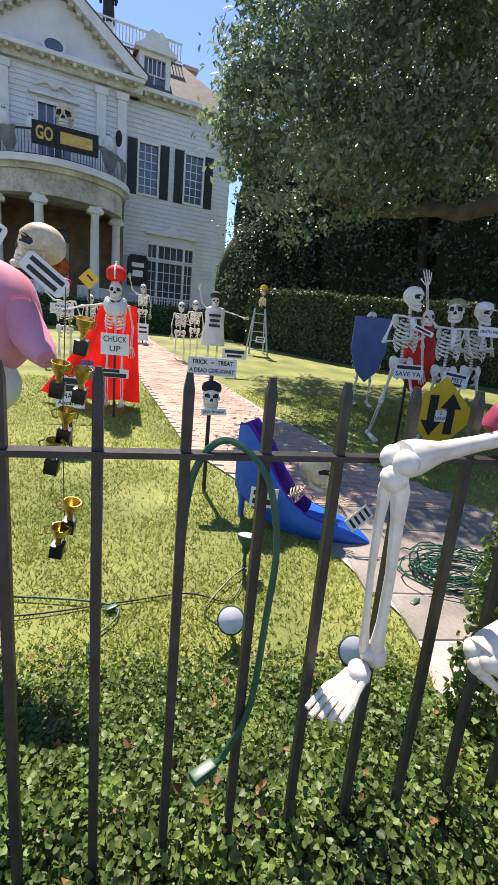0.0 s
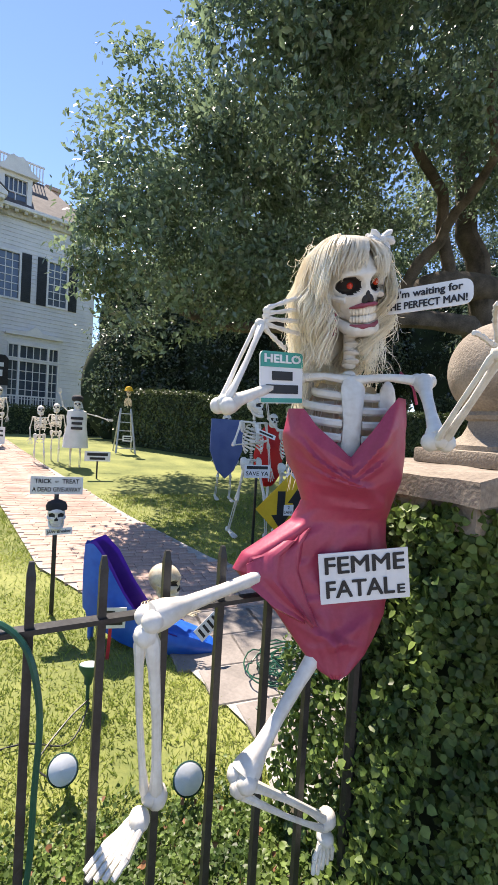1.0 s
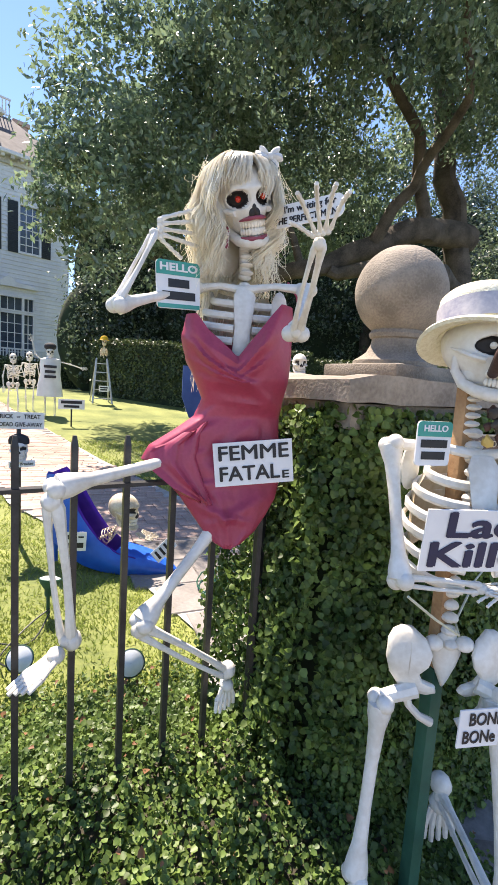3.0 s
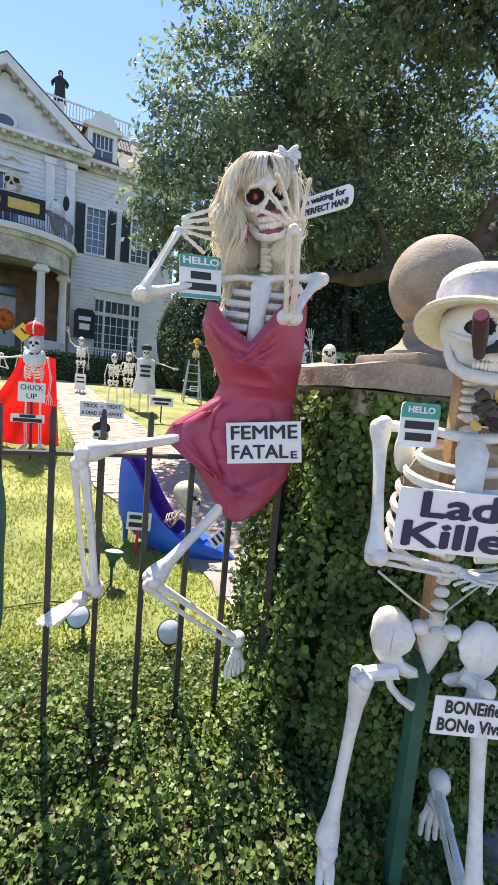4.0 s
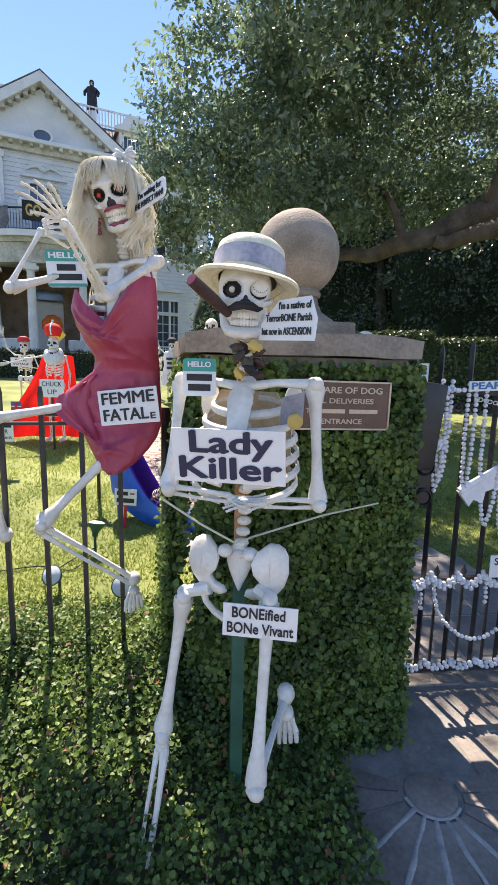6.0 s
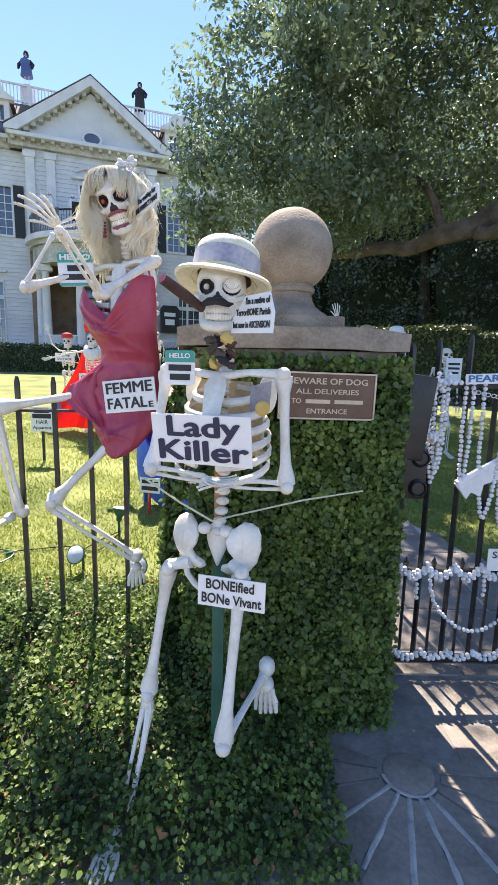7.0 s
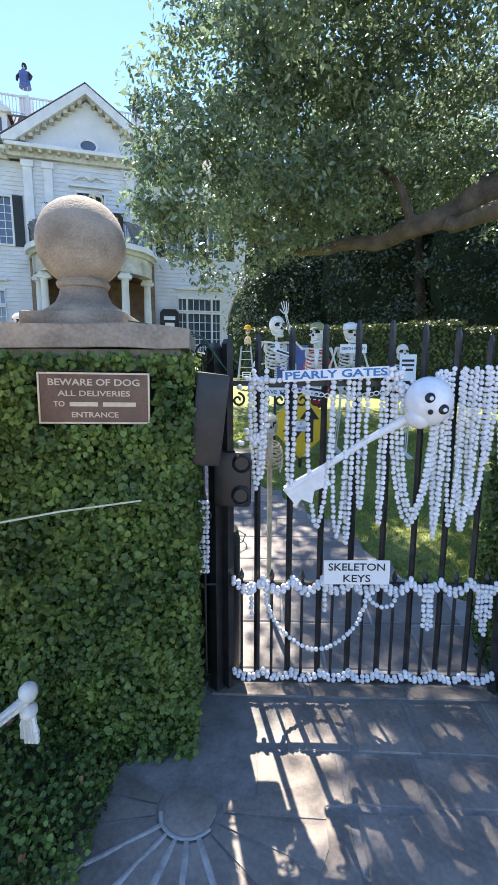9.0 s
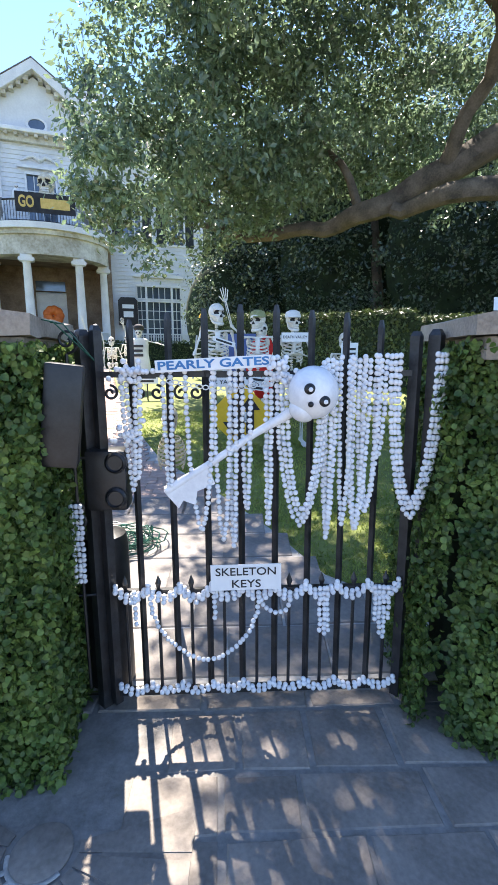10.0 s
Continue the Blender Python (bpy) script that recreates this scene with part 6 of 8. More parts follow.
two_line(s6, [("I'm a native of", 0.026, ink, 0.03, 0.034, 0.12, 0.0004), ("TerrorBONE Parish", 0.027, ink, 0.008, 0.003, 0.175, 0.0004), ("but now in ASCENSION", 0.027, ink, 0, -0.032, 0.19, 0.0004)])
s7 = board("name_badge", 0.1, 0.112, facing((1.246, 0.437, 1.605), (0.98, -0.15, 0)), "small white and teal greeting badge on the collar bone", group="name badges", outline=rounded(0.1, 0.112, 0.01))
bm = bmesh.new()
prism(bm, [(x, z) for x, z in rounded(0.1, 0.112, 0.01) if z > 0.02] + [(-0.05, 0.018), (0.05, 0.018)], -0.0042, -0.0028)
part("header_band", fix(bm), teal_print, s7, smooth=False)
lettering("HELLO", 0.022, paper, s7, 0, 0.038, -0.0058, 0.07, 0.0006)
bar(s7, ink, -0.038, 0.038, 0.0, 0.02, -0.0042)
bar(s7, ink, -0.034, 0.034, -0.03, 0.02, -0.0042)
bm = bmesh.new()
tube(bm, [(1.14, 0.36, 1.25), (1.25, 0.37, 1.17), (1.36, 0.385, 1.1), (1.42, 0.45, 1.095), (1.7, 0.62, 1.11), (1.96, 0.75, 1.115)], 0.0035, 6)
mesh_thing("guy_rope", bm, rope_mat, "pale rope tying the skeleton to the ivy pier", "rope")
for z, y, dz in ((1.82, 1.0, -0.09), (1.80, 1.1, -0.07)):
    bm = bmesh.new()
    tube(bm, [(1.76, y, z), (1.95, y - 0.02, z - 0.03), (2.17, y - 0.03, z + dz + 0.01), (2.26, 1.14, 1.6)], 0.003, 6)
    mesh_thing("garden_twine", bm, green_plastic, "thin green cord from the pier to the gate", "cord", "green cords")
bm = bmesh.new()
skull(bm, (1.30, 1.22, 1.828), (-0.3, -1, 0), s=0.4, res=20)
mesh_thing("small_skull", bm, BONES, "tiny white skull on the pier cap", "skull")


# ---- gate decoration ----
bm = bmesh.new()
KF = (2.98, 1.09, 1.44)
key = thing("skeleton_key", "giant white plastic key with a skull bow hung on the gate", "giant key")
bm = bmesh.new()
blob(bm, (3.13, 1.055, 1.475), (0.1, 0.105, 0.105), 0, 28, 20)
blob(bm, (3.085, 1.05, 1.405), (0.055, 0.065, 0.045), 0, 18, 12, Matrix.Rotation(radians(35), 3, "Y"))
part("skull_bow", bm, [pearl], key)
EM = facing((3.13, 0.948, 1.475), (0.8, 0, -0.55), (0.55, 0, 0.8))
for x, z, r in ((-0.037, 0.0, 0.0215), (0.037, -0.006, 0.0215), (0.0, -0.045, 0.011)):
    bm = bmesh.new()
    blob(bm, EM @ Vector((x, 0.008, z)), (r, 0.012, r), 0, 14, 9, EM.to_3x3())
    part("painted_eye", bm, black_plastic, key)
    if r > 0.02:
        bm = bmesh.new()
        blob(bm, EM @ Vector((x + 0.003, -0.002, z)), (0.009, 0.006, 0.009), 0, 10, 7, EM.to_3x3())
        part("painted_pupil", bm, pearl, key)
bm = bmesh.new()
tube(bm, [(3.06, 1.09, 1.40), (2.9, 1.122, 1.3), (2.7, 1.125, 1.165), (2.53, 1.125, 1.06)], [0.022, 0.016, 0.016, 0.02], 12)
part("shank", bm, pearl, key)
bm = bmesh.new()
prism(bm, [(2.52, 1.06), (2.70, 1.175), (2.735, 1.09), (2.66, 1.06), (2.65, 1.0), (2.6, 1.02), (2.58, 0.985)], 1.112, 1.137)
part("bit", fix(bm), pearl, key)

banner = board("gate_banner", 0.46, 0.048, facing((2.737, 1.09, 1.588), (0.46, 0.0, 0.022)), "white banner with blue capitals across the gate's top rail", group="lettered signs")
lettering("PEARLY GATES", 0.045, blue_ink, banner, 0, 0, -0.0045, 0.44, 0.0012)
sk = board("keys_sign", 0.305, 0.118, facing((2.862, 1.09, 0.678), (1, 0, 0.01)), "white sign with black stencil capitals on the gate's mid rail", group="lettered signs")
lettering("SKELETON", 0.05, ink, sk, 0, 0.026, -0.0045, 0.26, 0.0004)
lettering("KEYS", 0.05, ink, sk, 0, -0.03, -0.0045, 0.125, 0.0004)

_s = bmesh.new()
bmesh.ops.create_uvsphere(_s, u_segments=8, v_segments=6, radius=1.0)
BV = [v.co.copy() for v in _s.verts]
for i, v in enumerate(_s.verts):
    v.index = i
BF = [[v.index for v in f.verts] for f in _s.faces]
_s.free()


def beads(path, r, label, group="pearl strings", step=2.05, jitter=0.0028, rng=random.Random(3)):
    """A string of round beads along a polyline, as one thing."""
    path = [Vector(p) for p in path]
    d = [0]
    for a, b in zip(path, path[1:]):
        d.append(d[-1] + (b - a).length)
    n = max(2, int(d[-1] / (r * step)))
    V, F = [], []
    for i in range(n + 1):
        q = d[-1] * i / n
        k = 0
        while k < len(d) - 2 and d[k + 1] < q:
            k += 1
        p = path[k].lerp(path[k + 1], (q - d[k]) / max(1e-6, d[k + 1] - d[k]))
        p = p + Vector([rng.uniform(-jitter, jitter) for _ in range(3)])
        o = len(V)
        V += [tuple(p + v * r) for v in BV]
        F += [[o + j for j in f] for f in BF]
    me = bpy.data.meshes.new("bead_string")
    me.from_pydata(V, [], F)
    me.materials.append(pearl)
    for p in me.polygons:
        p.use_smooth = True
    return tagged(new("bead_string", me), label, "bead string", group)


def loop(x0, x1, z0, low, y=1.12, n=12, z1=None, rnd=random.Random(4)):
    """A hanging loop from (x0, z0) down to low and up to (x1, z1)."""
    z1 = z0 if z1 is None else z1
    pts = []
    for i in range(n + 1):
        t = i / n
        x = x0 + (x1 - x0) * (3 * t * t - 2 * t ** 3)
        zz = low + ((z0 if t < 0.5 else z1) - low) * abs(2 * t - 1) ** 1.6
        pts.append((x, y + 0.01 * math.sin(t * 6), zz))
    return pts


rb = random.Random(17)
TOP = 1.555
LONG = "long string of white beads hanging from the gate's top rail"
for x0, x1, low in ((2.365, 2.42, 1.07), (2.385, 2.44, 1.12), (2.53, 2.565, 1.05), (2.62, 2.73, 0.88), (2.735, 2.80, 0.83), (2.80, 2.825, 0.8), (2.85, 2.885, 0.97), (2.95, 2.97, 0.9)):
    beads(loop(x0, x1, TOP + rb.uniform(-0.01, 0.03), low), 0.0115, LONG)
for k in range(3):
    beads(loop(2.99 + 0.02 * k, 3.20 - 0.015 * k, 1.57, 0.9 + 0.035 * k, 1.115 - 0.01 * k), 0.0115, LONG)
for x0, x1, low in ((3.185, 3.235, 0.86), (3.20, 3.22, 0.84), (3.255, 3.30, 0.9), (3.29, 3.375, 0.87), (3.31, 3.355, 0.88), (3.33, 3.42, 0.95), (3.35, 3.41, 0.98), (3.40, 3.44, 1.2)):
    beads(loop(x0, x1, 1.6 + rb.uniform(-0.01, 0.02), low), 0.0115, LONG)
for k in range(3):
    beads(loop(3.455 + 0.017 * k, 3.675 - 0.017 * k, 1.615, 0.93 + 0.035 * k, 1.1, z1=1.62), 0.0125, LONG)
SW = "swag of white beads along the gate's lower rails"
x = 2.29
while x < 3.45:
    w = 0.14
    for q in range(3):
        beads([(x + w * i / 6, 1.125 + 0.006 * q, 0.60 + 0.012 * q - 0.05 * math.sin(math.pi * i / 6) + rb.uniform(-0.004, 0.004)) for i in range(7)], 0.0125, SW)
    for q in range(2):
        beads([(x + w * i / 6, 1.125 + 0.008 * q, 0.125 + 0.015 * q - 0.03 * math.sin(math.pi * i / 6) + rb.uniform(-0.004, 0.004)) for i in range(7)], 0.0125, SW)
    x += w
beads(loop(2.44, 2.92, 0.57, 0.26), 0.0115, "single looped string of white beads on the gate's lower half")
beads(loop(2.93, 3.06, 0.55, 0.49), 0.0115, SW)
for x, low in ((2.37, 0.45), (2.72, 0.47), (3.19, 0.4), (3.21, 0.38), (3.225, 0.4), (3.44, 0.45), (3.46, 0.38), (3.48, 0.36), (3.5, 0.45)):
    beads([(x, 1.12, 0.6), (x + 0.005, 1.12, low)], 0.0115, "short string of white beads hanging from the mid rail")
for k in range(3):
    beads([(2.13 + 0.018 * k, 1.12, 1.0), (2.13 + 0.018 * k, 1.12, 0.66)], 0.0115, "short string of white beads on the side bracket")
rm = random.Random(9)
for c in ((2.385, 1.11, 1.30), (2.40, 1.105, 1.56), (3.0, 1.08, 1.58), (3.03, 1.09, 1.55)):
    pts = [(c[0] + rm.gauss(0, 0.035), c[1] + rm.gauss(0, 0.01), c[2] + rm.gauss(0, 0.03)) for _ in range(18)]
    beads(pts, 0.012, "tangled clump of white beads on the gate", step=5)
bm = bmesh.new()
pts = [(2.56 + 0.012 * i, 1.105, 1.52 - 0.03 * math.sin(i / 36 * math.pi)) for i in range(37)]
for i in range(0, 36, 2):
    tube(bm, [Vector(pts[i]) + Vector((0.012 * math.cos(a), (0.004 if (i // 2) % 2 else -0.004), 0.009 * math.sin(a))) for a in [2 * math.pi * j / 8 for j in range(9)]], 0.0025, 5)
mesh_thing("plastic_chain", bm, white_cloth, "white plastic chain draped along the top rail", "chain")

# ---- figures in the garden ----
def post_sign(x, y, w, h, zc, text_rows, label, yaw=0, m=paper, zbase=None, post=True, outline=None):
    t = board("post_sign", w, h, pose(x, y, zc, 0, 0, yaw), label, m, group="lettered signs", outline=outline)
    if post:
        bm = bmesh.new()
        add_box(bm, (-0.015, 0.004, ground_z(x, y) - zc - 0.05), (0.015, 0.03, h * 0.3), bevel=0.002)
        part("post", bm, iron, t, smooth=False)
    for text, size, yy, ww in text_rows:
        if text.startswith("#"):
            bar(t, ink, -ww / 2, ww / 2, yy, size)
        else:
            lettering(text, size, ink, t, 0, yy, -0.0045, ww, 0.0006)
    return t


# king in red cape
KX, KY = -0.95, 6.45
KZ = ground_z(KX, KY)
stander(KX, KY, 0, 1.62, "white plastic skeleton king on the sunny lawn", ("out", "down"), z=KZ + 0.05, step=0.03)
king = thing("red_cape", "flowing bright red cape draped from the skeleton king", "cape")
bm = bmesh.new()
gv = []
for j in range(15):
    t = j / 14
    row = []
    for i in range(25):
        s = i / 24
        xl = -0.22 - 0.78 * t ** 1.3
        xr = 0.26 + 0.06 * t
        xx = xl + (xr - xl) * s
        row.append(bm.verts.new((KX + xx, KY + 0.1 + 0.16 * t + 0.05 * math.sin(s * 17 + t) * (0.3 + t) - 0.3 * max(0, 0.4 - s) * t, KZ + 1.40 - 1.32 * t - 0.1 * abs(s - 0.6) * (1 - t) + 0.3 * max(0, 0.25 - s) * t)))
    gv.append(row)
for A, B in zip(gv, gv[1:]):
    for i in range(24):
        bm.faces.new((A[i], A[i + 1], B[i + 1], B[i]))
bmesh.ops.solidify(bm, geom=bm.faces[:], thickness=0.008)
part("cloth", fix(bm), red_cloth, king)
bm = bmesh.new()
for i in range(9):
    a = math.pi * (1.0 + i / 8)
    blob(bm, (KX + 0.1 * math.cos(a), KY - 0.02 + 0.1 * math.sin(a), KZ + 1.37 - 0.07 * math.sin((a - math.pi))), (0.05, 0.04, 0.09), 0, 8, 6)
part("ermine_collar", bm, white_cloth, king)
crown_ = thing("royal_headdress", "domed red velvet crown with a white band", "crown")
bm = bmesh.new()
lathe(bm, [(0.1, 0), (0.125, 0.05), (0.125, 0.11), (0.09, 0.16), (0.03, 0.185), (0.002, 0.187)], 20, m=Matrix.Translation((KX, KY - 0.01, KZ + 1.66)), closed=False)
part("dome", bm, red_cloth, crown_)
bm = bmesh.new()
tube(bm, [(KX, KY - 0.11, KZ + 1.67), (KX, KY - 0.138, KZ + 1.75), (KX, KY - 0.09, KZ + 1.83), (KX, KY - 0.01, KZ + 1.86)], 0.012, 8)
blob(bm, (KX, KY - 0.01, KZ + 1.875), 0.018)
part("strap", bm, white_cloth, crown_)
post_sign(KX + 0.05, KY - 0.35, 0.34, 0.26, 1.3, [("CHUCK", 0.1, 0.06, 0.28), ("UP", 0.1, -0.055, 0.13)], "white lettered sign before the red caped skeleton")
post_sign(KX + 0.02, KY - 0.4, 0.42, 0.11, 0.95, [("#", 0.04, 0.03, 0.2), ("#", 0.05, -0.025, 0.36)], "small white sign with black print under the king", post=False)
post_sign(-1.15, 4.9, 0.28, 0.32, 0.86, [("#", 0.06, 0.11, 0.2), ("#", 0.06, 0.04, 0.24), ("HAIR", 0.075, -0.04, 0.15), ("Apparent", 0.06, -0.11, 0.24)], "white lettered sign on the lawn beside the red cape")
fl = board("flag", 0.12, 0.2, pose(-1.02, 5.05, 1.08, 0, 0, 0), "small red, white and blue flag beside the sign", blue_cloth, category="flag", panel="cloth")
for lo, hi, mt in (((-0.06, -0.006, -0.015), (0.06, -0.003, 0.015), flag_red), ((-0.013, -0.0075, -0.1), (0.013, -0.0035, 0.1), flag_red), ((-0.06, -0.0045, 0.03), (0.06, -0.0026, 0.045), white_cloth)):
    bm = bmesh.new()
    add_box(bm, lo, hi)
    part("stripe", bm, mt, fl, smooth=False)

# pink clad figure beside the fence
bm = bmesh.new()
skull(bm, (-0.66, 2.3, 1.9), (-0.9, -0.4, 0.25), (0.3, 0, 1), 0.98, 0, 1, 2)
tube(bm, [(-0.7, 2.34, 1.76), (-0.66, 2.33, 1.84)], 0.02, 8)
mesh_thing("skeleton_figure", bm, [bone_old, dark, teeth], "yellowed plastic skull of the pink clad skeleton", "skeleton decoration", "garden skeletons")
pk_ = thing("pink_shirt", "pink fabric shirt on a stout skeleton beside the fence", "shirt")
bm = bmesh.new()
vs = blob(bm, (-0.93, 2.38, 1.58), (0.24, 0.2, 0.26), 0, 30, 20)
for v in vs:
    v.co += Vector((noise.noise(v.co * 7), noise.noise(v.co * 7 + Vector((3, 0, 0))), 0)) * 0.025
part("body", bm, pink_cloth, pk_)
bm = bmesh.new()
tube(bm, [(-0.76, 2.3, 1.62), (-0.7, 2.25, 1.52), (-0.64, 2.2, 1.46), (-0.6, 2.14, 1.43)], [0.08, 0.08, 0.065, 0.04], 14)
part("sleeve", bm, pink_cloth, pk_)
bm = bmesh.new()
vs = blob(bm, (-0.98, 2.36, 1.28), (0.2, 0.18, 0.16), 0, 20, 14)
part("skirt", bm, white_cloth, pk_)
bm = bmesh.new()
tube(bm, [(-0.95, 2.4, 0.05), (-0.95, 2.4, 1.3)], 0.03, 8)
part("pole", bm, iron, pk_)
for px0, pz0, ry in ((-0.86, 1.94, 30), (-0.62, 1.77, 38)):
    b = board("speech_sign", 0.2, 0.085, pose(px0, 2.2, pz0, 0, ry, 0), "tilted white speech sign with black print beside a skull", group="lettered signs", outline=rounded(0.2, 0.085, 0.02))
    bar(b, ink, -0.08, 0.08, 0.018, 0.02)
    bar(b, ink, -0.07, 0.07, -0.018, 0.02)
for tx, ty, tz in ((-0.52, 2.0, 1.36), (-0.44, 2.05, 1.53), (-0.44, 2.02, 1.34), (-0.49, 1.98, 1.18), (-0.53, 1.95, 1.06), (-0.5, 1.9, 0.72), (-0.46, 1.92, 0.82)):
    tr = thing("trophy", "small gold plastic trophy cup on a black base", "trophy", "trophies")
    bm = bmesh.new()
    lathe(bm, [(0.012, 0.0), (0.01, 0.02), (0.018, 0.035), (0.032, 0.06), (0.036, 0.085), (0.033, 0.085)], 14, m=pose(tx, ty, tz, 12, 10, 0), closed=False)
    part("cup", bm, gold, tr)
    for sx in (1, -1):
        bm = bmesh.new()
        tube(bm, [(tx + sx * 0.03, ty, tz + 0.08), (tx + sx * 0.052, ty, tz + 0.07), (tx + sx * 0.045, ty, tz + 0.045), (tx + sx * 0.025, ty, tz + 0.045)], 0.004, 6)
        part("handle", bm, gold, tr)
    bm = bmesh.new()
    add_box(bm, (-0.026, -0.026, -0.06), (0.026, 0.026, 0.0), bevel=0.004, m=pose(tx, ty, tz, 12, 10, 0))
    part("base", bm, black_plastic, tr)
bm = bmesh.new()
tube(bm, [(-0.49, 2.0, 1.72), (-0.5, 1.98, 1.2), (-0.48, 1.93, 0.65)], 0.002, 5)
mesh_thing("hanging_cord", bm, iron, "thin dark cord holding gold trophies", "cord")

# trick-or-treat post with a skull
TX, TY = 0.19, 3.95
TZ = ground_z(TX, TY)
ps = board("post_sign", 0.40, 0.145, pose(TX, TY - 0.02, 1.305, 0, 0, -4), "white lettered sign on a dark post on the lawn", group="lettered signs")
lettering("TRICK", 0.05, ink, ps, -0.105, 0.033, -0.0045, 0.13, 0.001)
lettering("or", 0.03, ink, ps, 0.0, 0.033, -0.0045, 0.03, 0.0004)
lettering("TREAT", 0.05, ink, ps, 0.105, 0.033, -0.0045, 0.13, 0.001)
lettering("A DEAD GIVE-AWAY", 0.05, ink, ps, 0, -0.035, -0.0045, 0.37, 0.001)
bm = bmesh.new()
add_box(bm, (-0.017, 0.006, TZ - 1.345), (0.017, 0.03, 0.06), bevel=0.003)
part("post", bm, iron, ps)
bm = bmesh.new()
skull(bm, (TX + 0.005, TY - 0.075, 1.085), (0, -1, 0.05), s=0.95)
mesh_thing("skull", bm, BONES, "white skull with a dark scarf on the sign post", "skull")
bm = bmesh.new()
lathe(bm, [(0.08, 0.0), (0.082, 0.03), (0.07, 0.06), (0.03, 0.08), (0.001, 0.082)], 18, m=Matrix.Translation((TX + 0.005, TY - 0.065, 1.115)), closed=False)
mesh_thing("head_scarf", bm, black_cloth, "dark scarf wrapped over the post skull", "scarf")
b = board("post_sign", 0.2, 0.055, pose(TX + 0.03, TY - 0.15, 0.955, 0, -4, -4), "small white sign with black print below the post skull", group="lettered signs")
lettering("JAW Breaker", 0.035, ink, b, 0, 0, -0.0045, 0.18, 0.0004)

# dancer group, ladder climber and other far figures
FX, FY = 0.57, 10.9
stander(FX, FY, 0, 1.62, "white plastic skeleton disco dancer on the lawn", ("up", "out"), z=0.68, step=0.02)
sh_ = thing("white_shirt", "long white shirt with small black print on the dancer", "shirt")
bm = bmesh.new()
rr = lathe(bm, [(0.1, 2.06), (0.2, 2.02), (0.23, 1.9), (0.22, 1.7), (0.25, 1.45), (0.27, 1.2)], 24, m=Matrix.Translation((FX, FY, 0)) @ Matrix.Diagonal((1, 0.7, 1, 1)), closed=False)
for ring in rr:
    for v in ring:
        v.co += Vector((noise.noise(v.co * 4), noise.noise(v.co * 4 + Vector((4, 0, 0))), 0)) * 0.03
part("body", bm, white_cloth, sh_)
for z, w in ((1.86, 0.26), (1.75, 0.22), (1.64, 0.24)):
    bm = bmesh.new()
    add_box(bm, (FX - w / 2, FY - 0.2, z - 0.03), (FX + w / 2, FY - 0.19, z + 0.03))
    part("print_bar", bm, ink, sh_, smooth=False)
bm = bmesh.new()
blob(bm, (FX, FY + 0.01, 2.30), (0.13, 0.13, 0.09), 0, 14, 10)
mesh_thing("black_wig", bm, black_cloth, "short black wig on the dancing skeleton", "wig")
stander(-0.18, 11.2, 10, 1.5, "white plastic skeleton standing behind the dancer", ("down", "bent"), z=0.62)
stander(0.15, 11.6, -10, 1.5, "white plastic skeleton standing behind the dancer", ("bent", "down"), z=0.7)
post_sign(0.95, 9.6, 0.5, 0.2, 1.12, [("#", 0.06, 0.04, 0.4), ("#", 0.05, -0.045, 0.3)], "white sign with black print on the sunny lawn")
stander(-1.28, 13.8, 0, 1.6, "white plastic skeleton by the low hedge", ("up", "down"))
post_sign(-1.22, 13.4, 0.3, 0.45, 1.3, [("#", 0.05, 0.12, 0.2), ("#", 0.05, 0.0, 0.22)], "small white sign by the low hedge")
stander(-2.0, 8.2, 5, 1.55, "white plastic skeleton with a red cap on the lawn", ("up", "bent"))
bm = bmesh.new()
lathe(bm, [(0.1, 0), (0.11, 0.03), (0.09, 0.08), (0.03, 0.1), (0.001, 0.1)], 16, m=Matrix.Translation((-2.0, 8.18, ground_z(0, 8.2) + 1.5)), closed=False)
mesh_thing("baseball_hat", bm, flag_red, "red cap on a lawn skeleton", "cap")
post_sign(-1.98, 7.95, 0.36, 0.16, 1.68, [("BONE", 0.06, 0.035, 0.2), ("VOYAGE", 0.06, -0.035, 0.28)], "white sign held by the red capped skeleton", post=False)
stander(-2.1, 10.8, 5, 1.3, "small white skeleton under a yellow sign", ("down", "down"))
b = board("warning_sign", 0.3, 0.3, pose(-2.1, 10.6, 2.35, 0, 45, 0), "small yellow diamond sign on the lawn", yellow, group="lettered signs")
bar(b, ink, -0.08, 0.08, 0.03, 0.04)
bm = bmesh.new()
tube(bm, [(-2.1, 10.64, 0.75), (-2.1, 10.64, 2.4)], 0.02, 6)
mesh_thing("sign_pole", bm, iron, "thin dark pole behind the yellow sign", "pole")

LX, LY = 1.95, 13.3
LZ = ground_z(LX, LY)
lad = thing("step_ladder", "grey aluminium step ladder on the lawn's edge", "ladder")
steel = surface("ladder_metal", (0.4, 0.4, 0.4), (0.55, 0.55, 0.54), 10, 0.45, 0.05, 6, 0.6)
for sx in (1, -1):
    bm = bmesh.new()
    tube(bm, [(LX + sx * 0.26, LY - 0.35, LZ), (LX + sx * 0.14, LY, LZ + 1.25)], 0.028, 6)
    part("front_rail", bm, steel, lad)
    bm = bmesh.new()
    tube(bm, [(LX + sx * 0.26, LY + 0.4, LZ), (LX + sx * 0.14, LY + 0.03, LZ + 1.25)], 0.022, 6)
    part("back_rail", bm, steel, lad)
